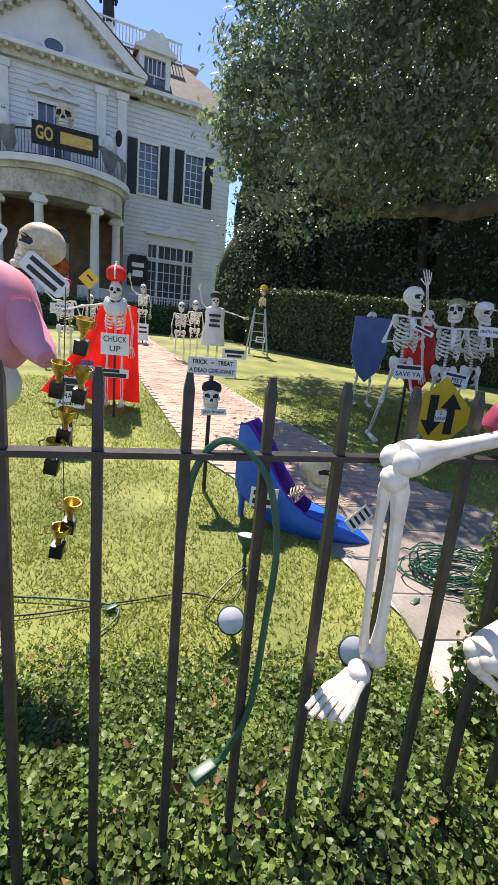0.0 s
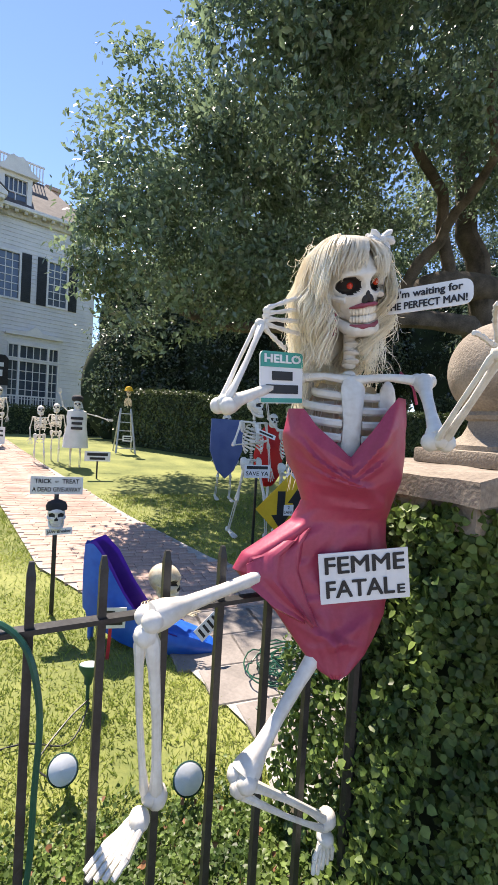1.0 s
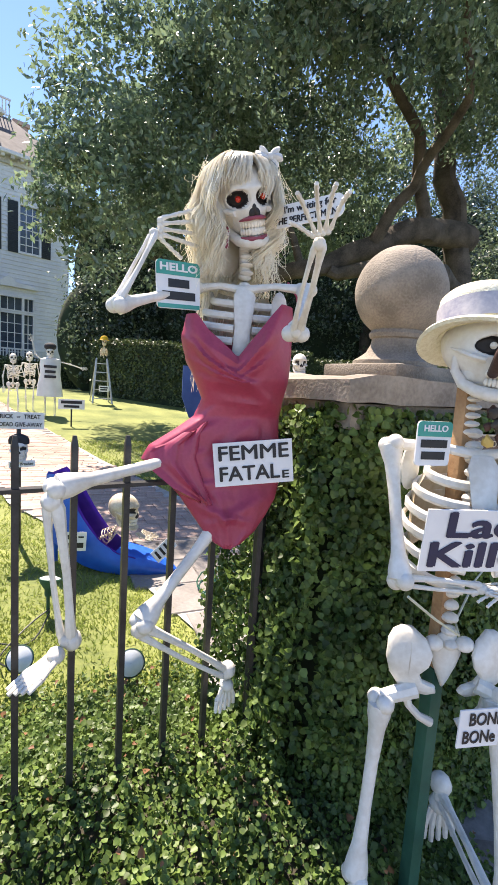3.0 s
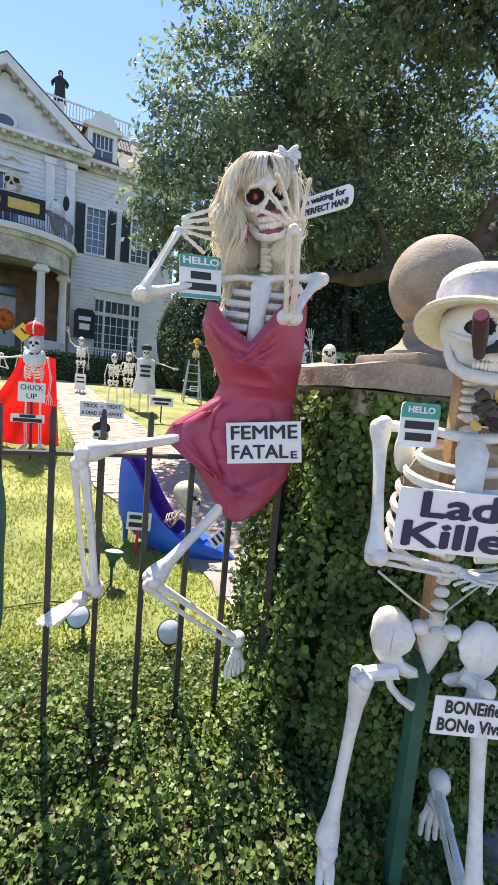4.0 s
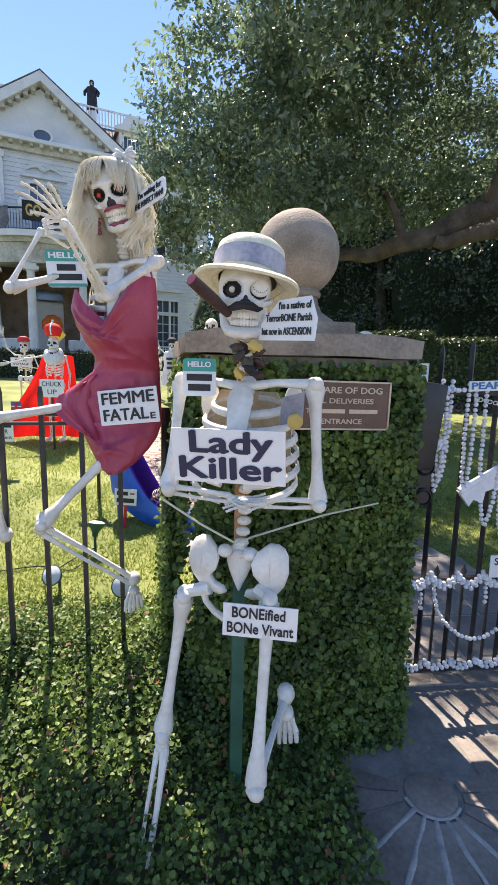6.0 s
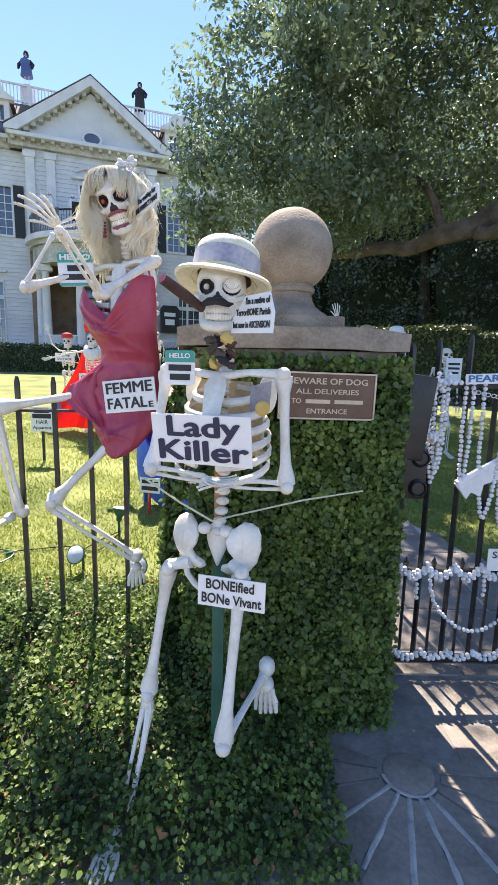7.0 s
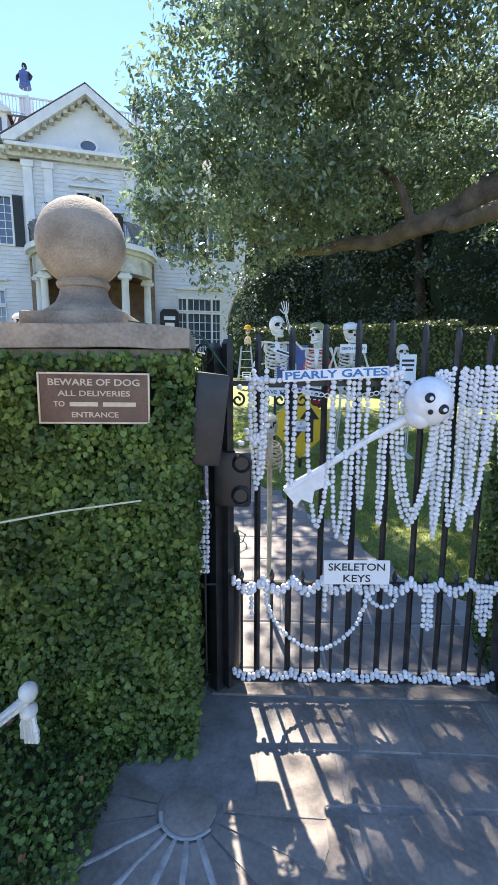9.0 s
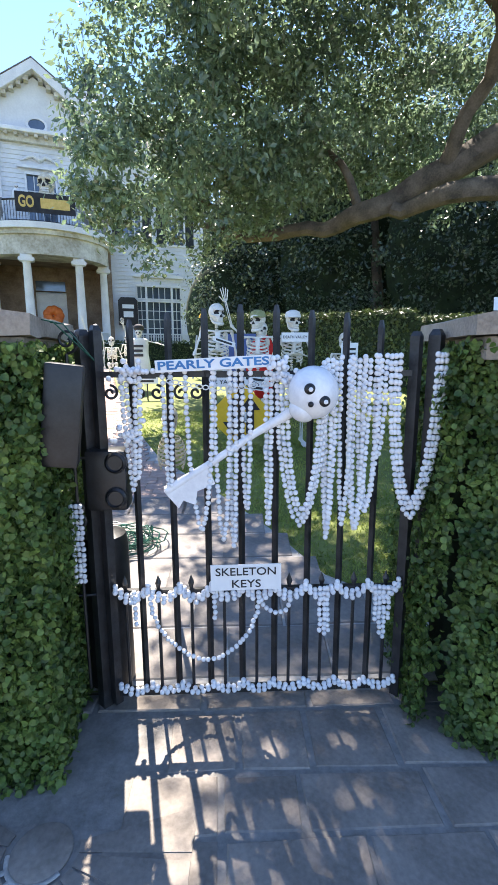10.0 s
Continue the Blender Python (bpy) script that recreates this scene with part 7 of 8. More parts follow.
for i in range(5):
    t = (i + 0.6) / 5.2
    bm = bmesh.new()
    w = 0.26 - 0.12 * t
    add_box(bm, (LX - w, LY - 0.35 + 0.35 * t - 0.04, LZ + 1.25 * t - 0.012), (LX + w, LY - 0.35 + 0.35 * t + 0.04, LZ + 1.25 * t + 0.012))
    part("step", bm, steel, lad, smooth=False)
bm = bmesh.new()
skull(bm, (LX + 0.05, LY - 0.05, LZ + 1.72), (0, -1, 0), s=0.9, res=20)
torso(bm, (LX + 0.05, LY, LZ + 1.6), (LX + 0.05, LY, LZ + 1.28), (1, 0, 0), 0.8)
mesh_thing("skeleton_figure", bm, [bone_old, dark, teeth], "small skeleton workman on top of the ladder", "skeleton decoration", "garden skeletons")
bm = bmesh.new()
lathe(bm, [(0.14, -0.01), (0.11, 0.0), (0.105, 0.05), (0.07, 0.1), (0.001, 0.115)], 18, m=Matrix.Translation((LX + 0.05, LY - 0.05, LZ + 1.77)), closed=False)
mesh_thing("hard_hat", bm, yellow, "yellow hard hat on the ladder skeleton", "hard hat")
post_sign(LX + 0.02, LY - 0.42, 0.26, 0.16, LZ + 0.42, [("#", 0.04, 0.03, 0.2), ("#", 0.04, -0.03, 0.18)], "small white sign on the step ladder", post=False)

# band of figures in the tree's shade
SX, SY = 2.62, 5.6
stander(SX, SY, 12, 1.98, "tall white plastic skeleton striding in the shade", ("bent", "down"), face_yaw=20, step=0.22)
post_sign(SX - 0.02, SY - 0.25, 0.36, 0.17, 1.31, [("#", 0.04, 0.05, 0.3), ("SAVE YA", 0.075, -0.03, 0.32)], "white sign with black lettering before the tall skeleton")
b = board("sash_sign", 0.3, 0.06, pose(SX + 0.1, SY - 0.2, 1.8, 0, 18, 5), "narrow white sash with faint print on the tall skeleton", category="sash")
bar(b, ink, -0.11, 0.11, 0, 0.025)
stander(3.17, 5.55, -5, 1.88, "white plastic skeleton with a green cap in the shade", ("up", "bent"), face_yaw=-30)
bm = bmesh.new()
cz = ground_z(3.17, 5.55) + 1.75
lathe(bm, [(0.1, 0.0), (0.105, 0.03), (0.09, 0.075), (0.04, 0.1), (0.001, 0.102)], 18, m=Matrix.Translation((3.17, 5.53, cz + 0.02)), closed=False)
add_box(bm, (3.10, 5.36, cz + 0.015), (3.24, 5.46, cz + 0.03), bevel=0.005)
mesh_thing("baseball_hat", bm, surface("camo_cap", (0.2, 0.22, 0.1), (0.34, 0.36, 0.18), 14, 0.8, 0.1), "faded green cap on a garden skeleton", "cap")
b = board("post_sign", 0.34, 0.17, pose(3.12, 5.2, 1.27, 0, 8, 0), "tilted white sign with black print before the band", group="lettered signs")
bar(b, ink, -0.13, 0.13, 0.05, 0.03)
lettering("FIST", 0.07, ink, b, 0.03, -0.005, -0.0045, 0.15, 0.001)
bar(b, ink, -0.12, 0.1, -0.055, 0.03)
stander(3.66, 5.75, 10, 1.88, "white plastic skeleton with a white cap in the shade", ("bent", "bent"), face_yaw=10)
bm = bmesh.new()
cz = ground_z(3.66, 5.75) + 1.745
lathe(bm, [(0.105, 0.0), (0.11, 0.03), (0.095, 0.08), (0.04, 0.105), (0.001, 0.107)], 18, m=Matrix.Translation((3.66, 5.73, cz + 0.02)), closed=False)
add_box(bm, (3.58, 5.55, cz + 0.015), (3.74, 5.66, cz + 0.03), bevel=0.005)
mesh_thing("baseball_hat", bm, white_cloth, "white baseball cap on a garden skeleton", "cap")
post_sign(3.66, 5.48, 0.36, 0.12, 1.86, [("DEATH VALLEY", 0.05, 0.0, 0.32)], "white banner with black capitals held by a skeleton", post=False)
bm = bmesh.new()
prism(bm, [(-0.3, 0.55), (0.3, 0.55), (0.3, 0.0), (0.16, -0.35), (0, -0.5), (-0.16, -0.35), (-0.3, 0.0)], -0.02, 0.02, m=pose(2.95, 7.55, 1.45, 0, 0, 0))
mesh_thing("blue_shield", fix(bm), blue_cloth, "faded blue shield-shaped cloak in the shade", "shield", smooth=False)
stander(3.0, 7.75, 0, 1.6, "white plastic skeleton behind a blue shield", ("down", "down"))
bm = bmesh.new()
vs = blob(bm, (3.3, 6.5, 1.45), (0.24, 0.16, 0.5), 0, 20, 14)
for v in vs:
    v.co += Vector((noise.noise(v.co * 6), 0, 0)) * 0.04
mesh_thing("red_coat", bm, red_cloth, "bright red coat on a skeleton in the shade", "coat")
bm = bmesh.new()
skull(bm, (3.29, 6.4, 2.03), (-0.2, -1, 0), s=1.05, res=22)
tube(bm, [(3.3, 6.48, 0.4), (3.3, 6.48, 1.95)], 0.02, 8)
mesh_thing("skeleton_figure", bm, BONES, "skeleton in a red coat behind the band", "skeleton decoration", "garden skeletons")
stander(4.35, 5.6, 5, 1.6, "white plastic skeleton near the hedge", ("bent", "down"))
post_sign(4.35, 5.3, 0.22, 0.36, 1.6, [("#", 0.03, 0.1, 0.16), ("#", 0.03, 0.04, 0.16), ("#", 0.03, -0.02, 0.14)], "tall white sign with black print near the hedge", post=False)
ln = board("road_sign", 0.42, 0.42, pose(2.93, 5.05, 0.87, 0, 45, -3) @ Matrix.Scale(1.5, 4), "yellow diamond road sign with two black arrows", yellow, 0.006, group="road signs", panel="plate")
AM = Matrix.Rotation(radians(-45), 4, "Y")
for sx, up in ((-0.07, -1), (0.075, 1)):
    bm = bmesh.new()
    prism(bm, [(sx - 0.035, -0.15 * up), (sx + 0.035, -0.15 * up), (sx + 0.035, 0.05 * up), (sx + 0.085, 0.05 * up), (sx, 0.17 * up), (sx - 0.085, 0.05 * up), (sx - 0.035, 0.05 * up)], -0.0065, -0.004, m=AM)
    part("arrow", fix(bm), ink, ln, smooth=False)
cd = new("number_card")
cd.parent = ln
bm = bmesh.new()
add_box(bm, (-0.045, -0.009, -0.055), (0.045, -0.007, 0.035), m=AM)
part("card", bm, paper, cd, smooth=False)
t1 = lettering("2", 0.04, ink, cd, 0, 0.012, -0.0105)
t2 = lettering("LANE", 0.035, ink, cd, 0, -0.028, -0.0105, 0.085)
for o in (t1, t2):
    o.matrix_basis = AM
bm = bmesh.new()
add_box(bm, (-0.015, 0.004, -0.62), (0.015, 0.03, 0.2), m=AM)
part("post", bm, iron, ln, smooth=False)

# blue high-heeled shoe prop with a skull
shoe = thing("shoe_prop", "giant glossy blue high-heeled shoe with purple lining", "shoe prop")
SA, SB = Vector((0.42, 3.55, 0)), Vector((1.40, 3.10, 0))
ax = (SB - SA).normalized()
sd_ = Vector((-ax.y, ax.x, 0))
prof = [(0.0, 0.42, 0.94, 0.07), (0.08, 0.36, 0.98, 0.12), (0.18, 0.27, 0.86, 0.15), (0.3, 0.2, 0.63, 0.16), (0.42, 0.165, 0.45, 0.16), (0.55, 0.15, 0.36, 0.165), (0.68, 0.145, 0.33, 0.165), (0.8, 0.145, 0.3, 0.14), (0.92, 0.15, 0.24, 0.08), (1.0, 0.16, 0.18, 0.015)]
L_ = (SB - SA).length
bm = bmesh.new()
A, B, C, D = [], [], [], []
for t, zb, zt, w in prof:
    c = SA + ax * L_ * t
    A.append([c + sd_ * w * k + Vector((0, 0, z)) for k, z in ((-0.75, zb), (-1, zb + (zt - zb) * 0.5), (-0.85, zt), (0.85, zt), (1, zb + (zt - zb) * 0.5), (0.75, zb))])
for q in A:
    B.append([bm.verts.new(p) for p in q])
for i, (a, b) in enumerate(zip(B, B[1:])):
    for j in range(6):
        if j == 2 and i < 5:
            continue
        bm.faces.new((a[j], a[(j + 1) % 6], b[(j + 1) % 6], b[j]))
bm.faces.new(B[0])
bm.faces.new(list(reversed(B[-1])))
bmesh.ops.subdivide_edges(bm, edges=bm.edges[:], cuts=1, use_grid_fill=True)
bmesh.ops.smooth_vert(bm, verts=bm.verts[:], factor=0.5, use_axis_x=True, use_axis_y=True, use_axis_z=True)
part("upper", fix(bm), shoe_blue, shoe)
bm = bmesh.new()
B = []
for t, zb, zt, w in prof[:7]:
    c = SA + ax * (L_ * t + 0.02)
    B.append([bm.verts.new(c + sd_ * w * k * 0.9 + Vector((0, 0, z))) for k, z in ((-0.95, zt - 0.012), (-0.6, zb + 0.09), (0.6, zb + 0.09), (0.95, zt - 0.012))])
for a, b in zip(B, B[1:]):
    for j in range(3):
        bm.faces.new((a[j], a[j + 1], b[j + 1], b[j]))
bmesh.ops.solidify(bm, geom=bm.faces[:], thickness=0.008)
part("lining", fix(bm), shoe_purple, shoe)
bm = bmesh.new()
c = SA + ax * 0.06
tube(bm, [c + Vector((0, 0, 0.12)), c + Vector((0, 0, 0.3)), c + Vector((0, 0, 0.45))], [0.022, 0.025, 0.06], 10)
part("heel", bm, shoe_blue, shoe)
bm = bmesh.new()
tube(bm, [SA + ax * L_ * t + Vector((0, 0, z)) for t, z in ((0.4, 0.155), (0.6, 0.14), (0.8, 0.135), (0.98, 0.15))], [0.1, 0.14, 0.12, 0.02], 12, flat=0.12, side=sd_)
part("sole", bm, black_plastic, shoe)
bm = bmesh.new()
skull(bm, (0.985, 3.31, 0.68), (0.75, -0.65, -0.05), s=1.35)
torso(bm, (0.93, 3.37, 0.5), (0.78, 3.42, 0.34), (0.5, 0.8, 0), 0.7, ribs=3)
hand(bm, (1.06, 3.18, 0.5), (0.6, -0.5, -0.3), (0.4, 0.6, 0), 1.0)
hand(bm, (1.12, 3.28, 0.48), (0.6, -0.3, -0.3), (0.4, 0.6, 0), 1.0)
mesh_thing("skeleton_figure", bm, [bone_old, dark, teeth], "yellowed skeleton riding in the giant blue shoe", "skeleton decoration", "garden skeletons")
b = board("post_sign", 0.2, 0.15, pose(0.585, 3.2, 0.46, 0, 3, -5), "white arrow sign with black print before the blue shoe", group="lettered signs")
bar(b, ink, -0.08, 0.02, 0.035, 0.035)
bar(b, ink, -0.08, 0.08, -0.03, 0.04)
bar(b, ink, 0.04, 0.08, 0.035, 0.012)
bm = bmesh.new()
add_box(bm, (-0.012, 0.004, -0.33), (0.012, 0.02, 0.03))
part("post", bm, flag_red, b, smooth=False)
b = board("price_card", 0.1, 0.2, facing((1.25, 3.02, 0.40), (0.62, -0.2, -0.75), (0.75, 0.2, 0.65)), "long white card with black print on the shoe", group="lettered signs")
for k in range(4):
    bar(b, ink, -0.035, 0.035, 0.07 - 0.045 * k, 0.02)

# ---- lawn lamps and cables ----
def floodlight(x, y, z, yaw, tilt, label):
    t = thing("floodlight", label, "floodlight", "lawn floodlights")
    M = pose(x, y, z, tilt, 0, yaw)
    bm = bmesh.new()
    lathe(bm, [(0.02, -0.1), (0.024, -0.085), (0.026, -0.06), (0.058, -0.02), (0.068, 0.0), (0.071, 0.012), (0.067, 0.014)], 24, m=M, closed=False)
    part("housing", bm, green_paint, t)
    bm = bmesh.new()
    lathe(bm, [(0.066, 0.004), (0.063, 0.015), (0.04, 0.024), (0.001, 0.027)], 24, m=M, closed=False)
    part("lens", bm, frosted, t)
    bm = bmesh.new()
    p = M @ Vector((0, 0, -0.09))
    tube(bm, [p, p + Vector((0, 0, -0.05)), (p.x, p.y, ground_z(p.x, p.y) - 0.03)], 0.011, 8)
    part("spike", bm, green_paint, t)


floodlight(0.265, 2.1, 0.225, -15, 62, "white-lensed green floodlight on the lawn")
floodlight(0.78, 1.8, 0.28, -5, 66, "white-lensed green floodlight in the ivy's edge")
floodlight(0.42, 2.75, 0.36, 150, 14, "dark blue-lensed green spotlight on the lawn")


def cable(pts, r, mat, label, jitter=0.0, loops=0):
    bm = bmesh.new()
    out = []
    P = [Vector(p) for p in pts]
    for i in range(len(P) - 1):
        a = P[max(i - 1, 0)]
        b, c = P[i], P[i + 1]
        d = P[min(i + 2, len(P) - 1)]
        for k in range(6):
            t = k / 6
            out.append(0.5 * (2 * b + (c - a) * t + (2 * a - 5 * b + 4 * c - d) * t * t + (3 * b - a - 3 * c + d) * t ** 3))
    out.append(P[-1])
    tube(bm, out, r, 6)
    return mesh_thing("cable", bm, mat, label, "cable", "garden cables")


def on(x, y, h=0.012):
    return (x, y, ground_z(x, y) + h)


cable([on(-1.6, 2.35), on(-0.9, 2.3, 0.02), on(-0.35, 2.42), on(0.05, 2.5, 0.02), on(0.3, 2.45), on(0.42, 2.7, 0.05)], 0.005, black_plastic, "thin black cable lying across the lawn")
cable([on(-2.2, 2.75), on(-1.2, 2.5, 0.02), on(-0.35, 2.38, 0.03), on(-0.42, 2.1, 0.02), on(-0.35, 1.9, 0.05)], 0.006, green_plastic, "green extension cable in the grass")
cable([on(0.22, 2.12, 0.1), on(0.15, 2.35, 0.02), on(0.3, 2.6, 0.04), on(0.42, 2.72, 0.06)], 0.005, black_plastic, "short black cable between floodlights")
cable([(-0.02, 0.97, 1.2), (-0.01, 0.94, 1.34), (0.02, 0.945, 1.405), (0.06, 0.955, 1.42), (0.11, 0.94, 1.39), (0.142, 0.92, 1.335), (0.162, 0.91, 1.22), (0.158, 0.915, 1.07), (0.148, 0.94, 0.82), (0.1, 0.955, 0.67)], 0.0075, green_plastic, "dark green cable looped over the fence rail")
for (cx, cy, cz) in ((-0.35, 2.36, 0.115), (0.06, 0.955, 0.63), (1.42, 2.42, 0.12)):
    t = thing("cable_socket", "green outdoor extension socket", "cable socket", "cable sockets")
    bm = bmesh.new()
    add_box(bm, (-0.03, -0.015, -0.012), (0.03, 0.015, 0.012), bevel=0.005, m=pose(cx, cy, cz, 0, -10, 30))
    part("socket_body", bm, green_plastic, t)
    bm = bmesh.new()
    tube(bm, [pose(cx, cy, cz, 0, -10, 30) @ Vector((0.03, 0, 0)), pose(cx, cy, cz, 0, -10, 30) @ Vector((0.05, 0, 0))], [0.009, 0.006], 8)
    part("strain_relief", bm, green_plastic, t)
rc = random.Random(12)
for k in range(16):
    R = rc.uniform(0.16, 0.3)
    ox, oy = 1.85 + rc.uniform(-0.1, 0.1), 2.72 + rc.uniform(-0.08, 0.08)
    e = rc.uniform(0.6, 0.9)
    a0 = rc.uniform(0, 6)
    bm = bmesh.new()
    pts = []
    for i in range(29):
        a = a0 + 2 * math.pi * i / 28 * rc.choice((1,))
        x, y = ox + R * 1.25 * math.cos(a), oy + R * e * math.sin(a)
        pts.append((x, y, ground_z(x, y) + 0.02 + 0.07 * rc.random() * (1 + math.sin(a * 2 + k)) / 2 + 0.006 * k))
    tube(bm, pts, 0.0055, 5)
    mesh_thing("cable_coil", bm, green_plastic, "loose loop of green extension cable on the walk", "cable", "coiled cables")

# ---- decorations on the house ----
go = board("balcony_banner", 2.35, 0.78, HM @ pose(0.2, -3.05, 7.95, 0, 0, 0), "black banner with gold lettering on the balcony railing", black_cloth, 0.03, category="banner", panel="cloth")
lettering("GO", 0.62, gold_ink, go, -0.75, 0, -0.02, 0.6, 0.02)
bar(go, gold_ink, -0.2, 0.95, 0, 0.4, -0.02)
bm = bmesh.new()
skull(bm, HM @ Vector((0.25, -1.9, 9.12)), (0.1, -1, 0), s=4.8, res=30)
mesh_thing("giant_skull", bm, [bone_old, dark, teeth], "giant yellowed skull standing on the balcony", "giant skull")
for u, lab, arms in ((-1.9, "white jersey-clad skeleton on the balcony", ("up", "down")), (-0.95, "skeleton with a dark wig on the balcony", ("down", "down")), (1.9, "white skeleton leaning on the balcony rail", ("up", "bent"))):
    p = HM @ Vector((u, -1.9, 7.2))
    stander(p.x, p.y, 18, 1.75, lab, arms, z=7.2)
    bm = bmesh.new()
    vs = blob(bm, (p.x, p.y, 8.45), (0.24, 0.2, 0.36), 0, 14, 10)
    mesh_thing("white_shirt", bm, white_cloth, "white shirt on a balcony skeleton", "shirt")
p = HM @ Vector((2.4, -1.6, 8.9))
bm = bmesh.new()
vs = blob(bm, p, (0.14, 0.1, 0.32), 0, 12, 10)
mesh_thing("black_balloon", bm, black_cloth, "black pointed ornament over the balcony", "ornament")
pd = thing("fabric_swag", "grey cloth draped over the balcony railing", "cloth")
for a0, a1 in ((20, 62), (120, 160)):
    bm = bmesh.new()
    rows_ = []
    for i in range(17):
        a = radians(a0 + (a1 - a0) * i / 16)
        q = []
        for k in range(5):
            rr_ = 2.98 + 0.05 * math.sin(i * 1.9 + k)
            q.append(bm.verts.new(HM @ Vector((rr_ * math.cos(a), -rr_ * math.sin(a) - 0.05, 8.15 - k * 0.2 * (0.7 + 0.5 * math.sin(i * 0.7))))))
        rows_.append(q)
    for A_, B_ in zip(rows_, rows_[1:]):
        for k in range(4):
            bm.faces.new((A_[k], A_[k + 1], B_[k + 1], B_[k]))
    bmesh.ops.solidify(bm, geom=bm.faces[:], thickness=0.02)
    part("drape", fix(bm), surface("grey_drape", (0.2, 0.2, 0.21), (0.4, 0.4, 0.42), 3, 0.9, 0.2), pd)
for u, v, zf, mt, lab in ((-2.98, 2.9, 15.3, blue_cloth, "costumed skeleton on the roof deck in blue cloth"), (2.62, 2.9, 15.05, black_cloth, "black robed reaper skeleton on the roof deck")):
    p = HM @ Vector((u, v, zf))
    stander(p.x, p.y, 18, 1.5, lab, ("bent", "bent"), z=zf)
    bm = bmesh.new()
    add_box(bm, (-0.25, -0.25, 14.3), (0.25, 0.25, zf), bevel=0.02, m=Matrix.Translation((p.x, p.y, 0)))
    mesh_thing("roof_plinth", bm, trim_mat, "white block under a roof figure", "plinth")
    rb_ = thing("robe", "dark cloth robe on a roof figure", "robe")
    bm = bmesh.new()
    lathe(bm, [(0.3, zf + (0.45 if u < 0 else 0.02)), (0.25, zf + 0.75), (0.27, zf + 1.15), (0.1, zf + 1.3)], 16, m=Matrix.Translation((p.x, p.y, 0)), closed=True)
    part("cloth", bm, mt, rb_)
    for sx in (1, -1):
        bm = bmesh.new()
        tube(bm, [(p.x + sx * 0.2, p.y, zf + 1.15), (p.x + sx * 0.36, p.y - 0.05, zf + 0.95), (p.x + sx * 0.34, p.y - 0.15, zf + 0.75)], [0.08, 0.08, 0.06], 10)
        part("sleeve", bm, black_cloth, rb_)
    bm = bmesh.new()
    blob(bm, (p.x, p.y + 0.03, zf + 1.45), (0.13, 0.13, 0.2 if u < 0 else 0.17), 0, 12, 9)
    part("hood", bm, black_cloth, rb_)
wr = thing("pumpkin_wreath", "round orange pumpkin ornament by the porch door", "wreath")
bm = bmesh.new()
M_ = HM @ pose(0.1, -0.25, 3.6, 90, 0, 0)
for i in range(9):
    a = 2 * math.pi * i / 9
    blob(bm, M_ @ Vector((0.26 * math.cos(a), 0.26 * math.sin(a), 0)), (0.24, 0.24, 0.24), 0, 10, 8)
part("pumpkin", bm, orange, wr)
bm = bmesh.new()
tube(bm, [M_ @ Vector((0, -0.45, 0)), M_ @ Vector((0.05, -0.65, 0))], 0.05, 8)
part("stem", bm, green_paint, wr)
tv = board("dark_panel", 1.0, 1.45, HM @ pose(3.75, 0.2, 3.95, 0, 0, 0), "dark arched panel with pale print by the french window", black_plastic, 0.1, category="panel", outline=[(-0.5, -0.72), (0.5, -0.72), (0.5, 0.55), (0.35, 0.72), (-0.35, 0.72), (-0.5, 0.55)], panel="plate")
bar(tv, paper, -0.3, 0.3, 0.25, 0.2, -0.055)
bar(tv, paper, -0.25, 0.25, -0.15, 0.3, -0.055)

# items on the far pier and behind the gate
pz = 1.78
b = board("card_sign", 0.16, 0.05, pose(3.88, 1.0, pz + 0.028, -8, 0, -6), "small white printed card on the pier cap", group="lettered signs")
bar(b, ink, -0.06, 0.06, 0.005, 0.02)
cart = thing("toy_cart", "small toy cart with a red checked skirt on the pier", "toy cart")
bm = bmesh.new()
add_box(bm, (3.98, 1.0, pz), (4.14, 1.1, pz + 0.04), bevel=0.004)
part("skirt", bm, flag_red, cart)
bm = bmesh.new()
for i in range(7):
    tube(bm, [(3.98 + 0.025 * i, 1.0, pz + 0.04), (3.97 + 0.028 * i, 0.995, pz + 0.1)], 0.0025, 5)
for z in (0.06, 0.08, 0.1):
    tube(bm, [(3.975, 0.997, pz + z), (4.145, 0.997, pz + z)], 0.0025, 5)
part("basket", bm, steel, cart)
bm = bmesh.new()
skull(bm, (4.09, 1.08, pz + 0.12), (-0.4, -1, 0), s=0.35, res=18)
mesh_thing("small_skull", bm, BONES, "tiny skull riding in the toy cart", "skull")
bm = bmesh.new()
skull(bm, (2.47, 1.75, 1.3), (0, -1, 0), s=0.6, res=20)
torso(bm, (2.47, 1.78, 1.22), (2.47, 1.78, 0.98), (1, 0, 0), 0.6)
tube(bm, [(2.47, 1.8, 0.05), (2.47, 1.8, 1.25)], 0.015, 8)
mesh_thing("skeleton_figure", bm, [bone_old, dark, teeth], "small plastic skeleton on a stick behind the gate", "skeleton decoration", "garden skeletons")


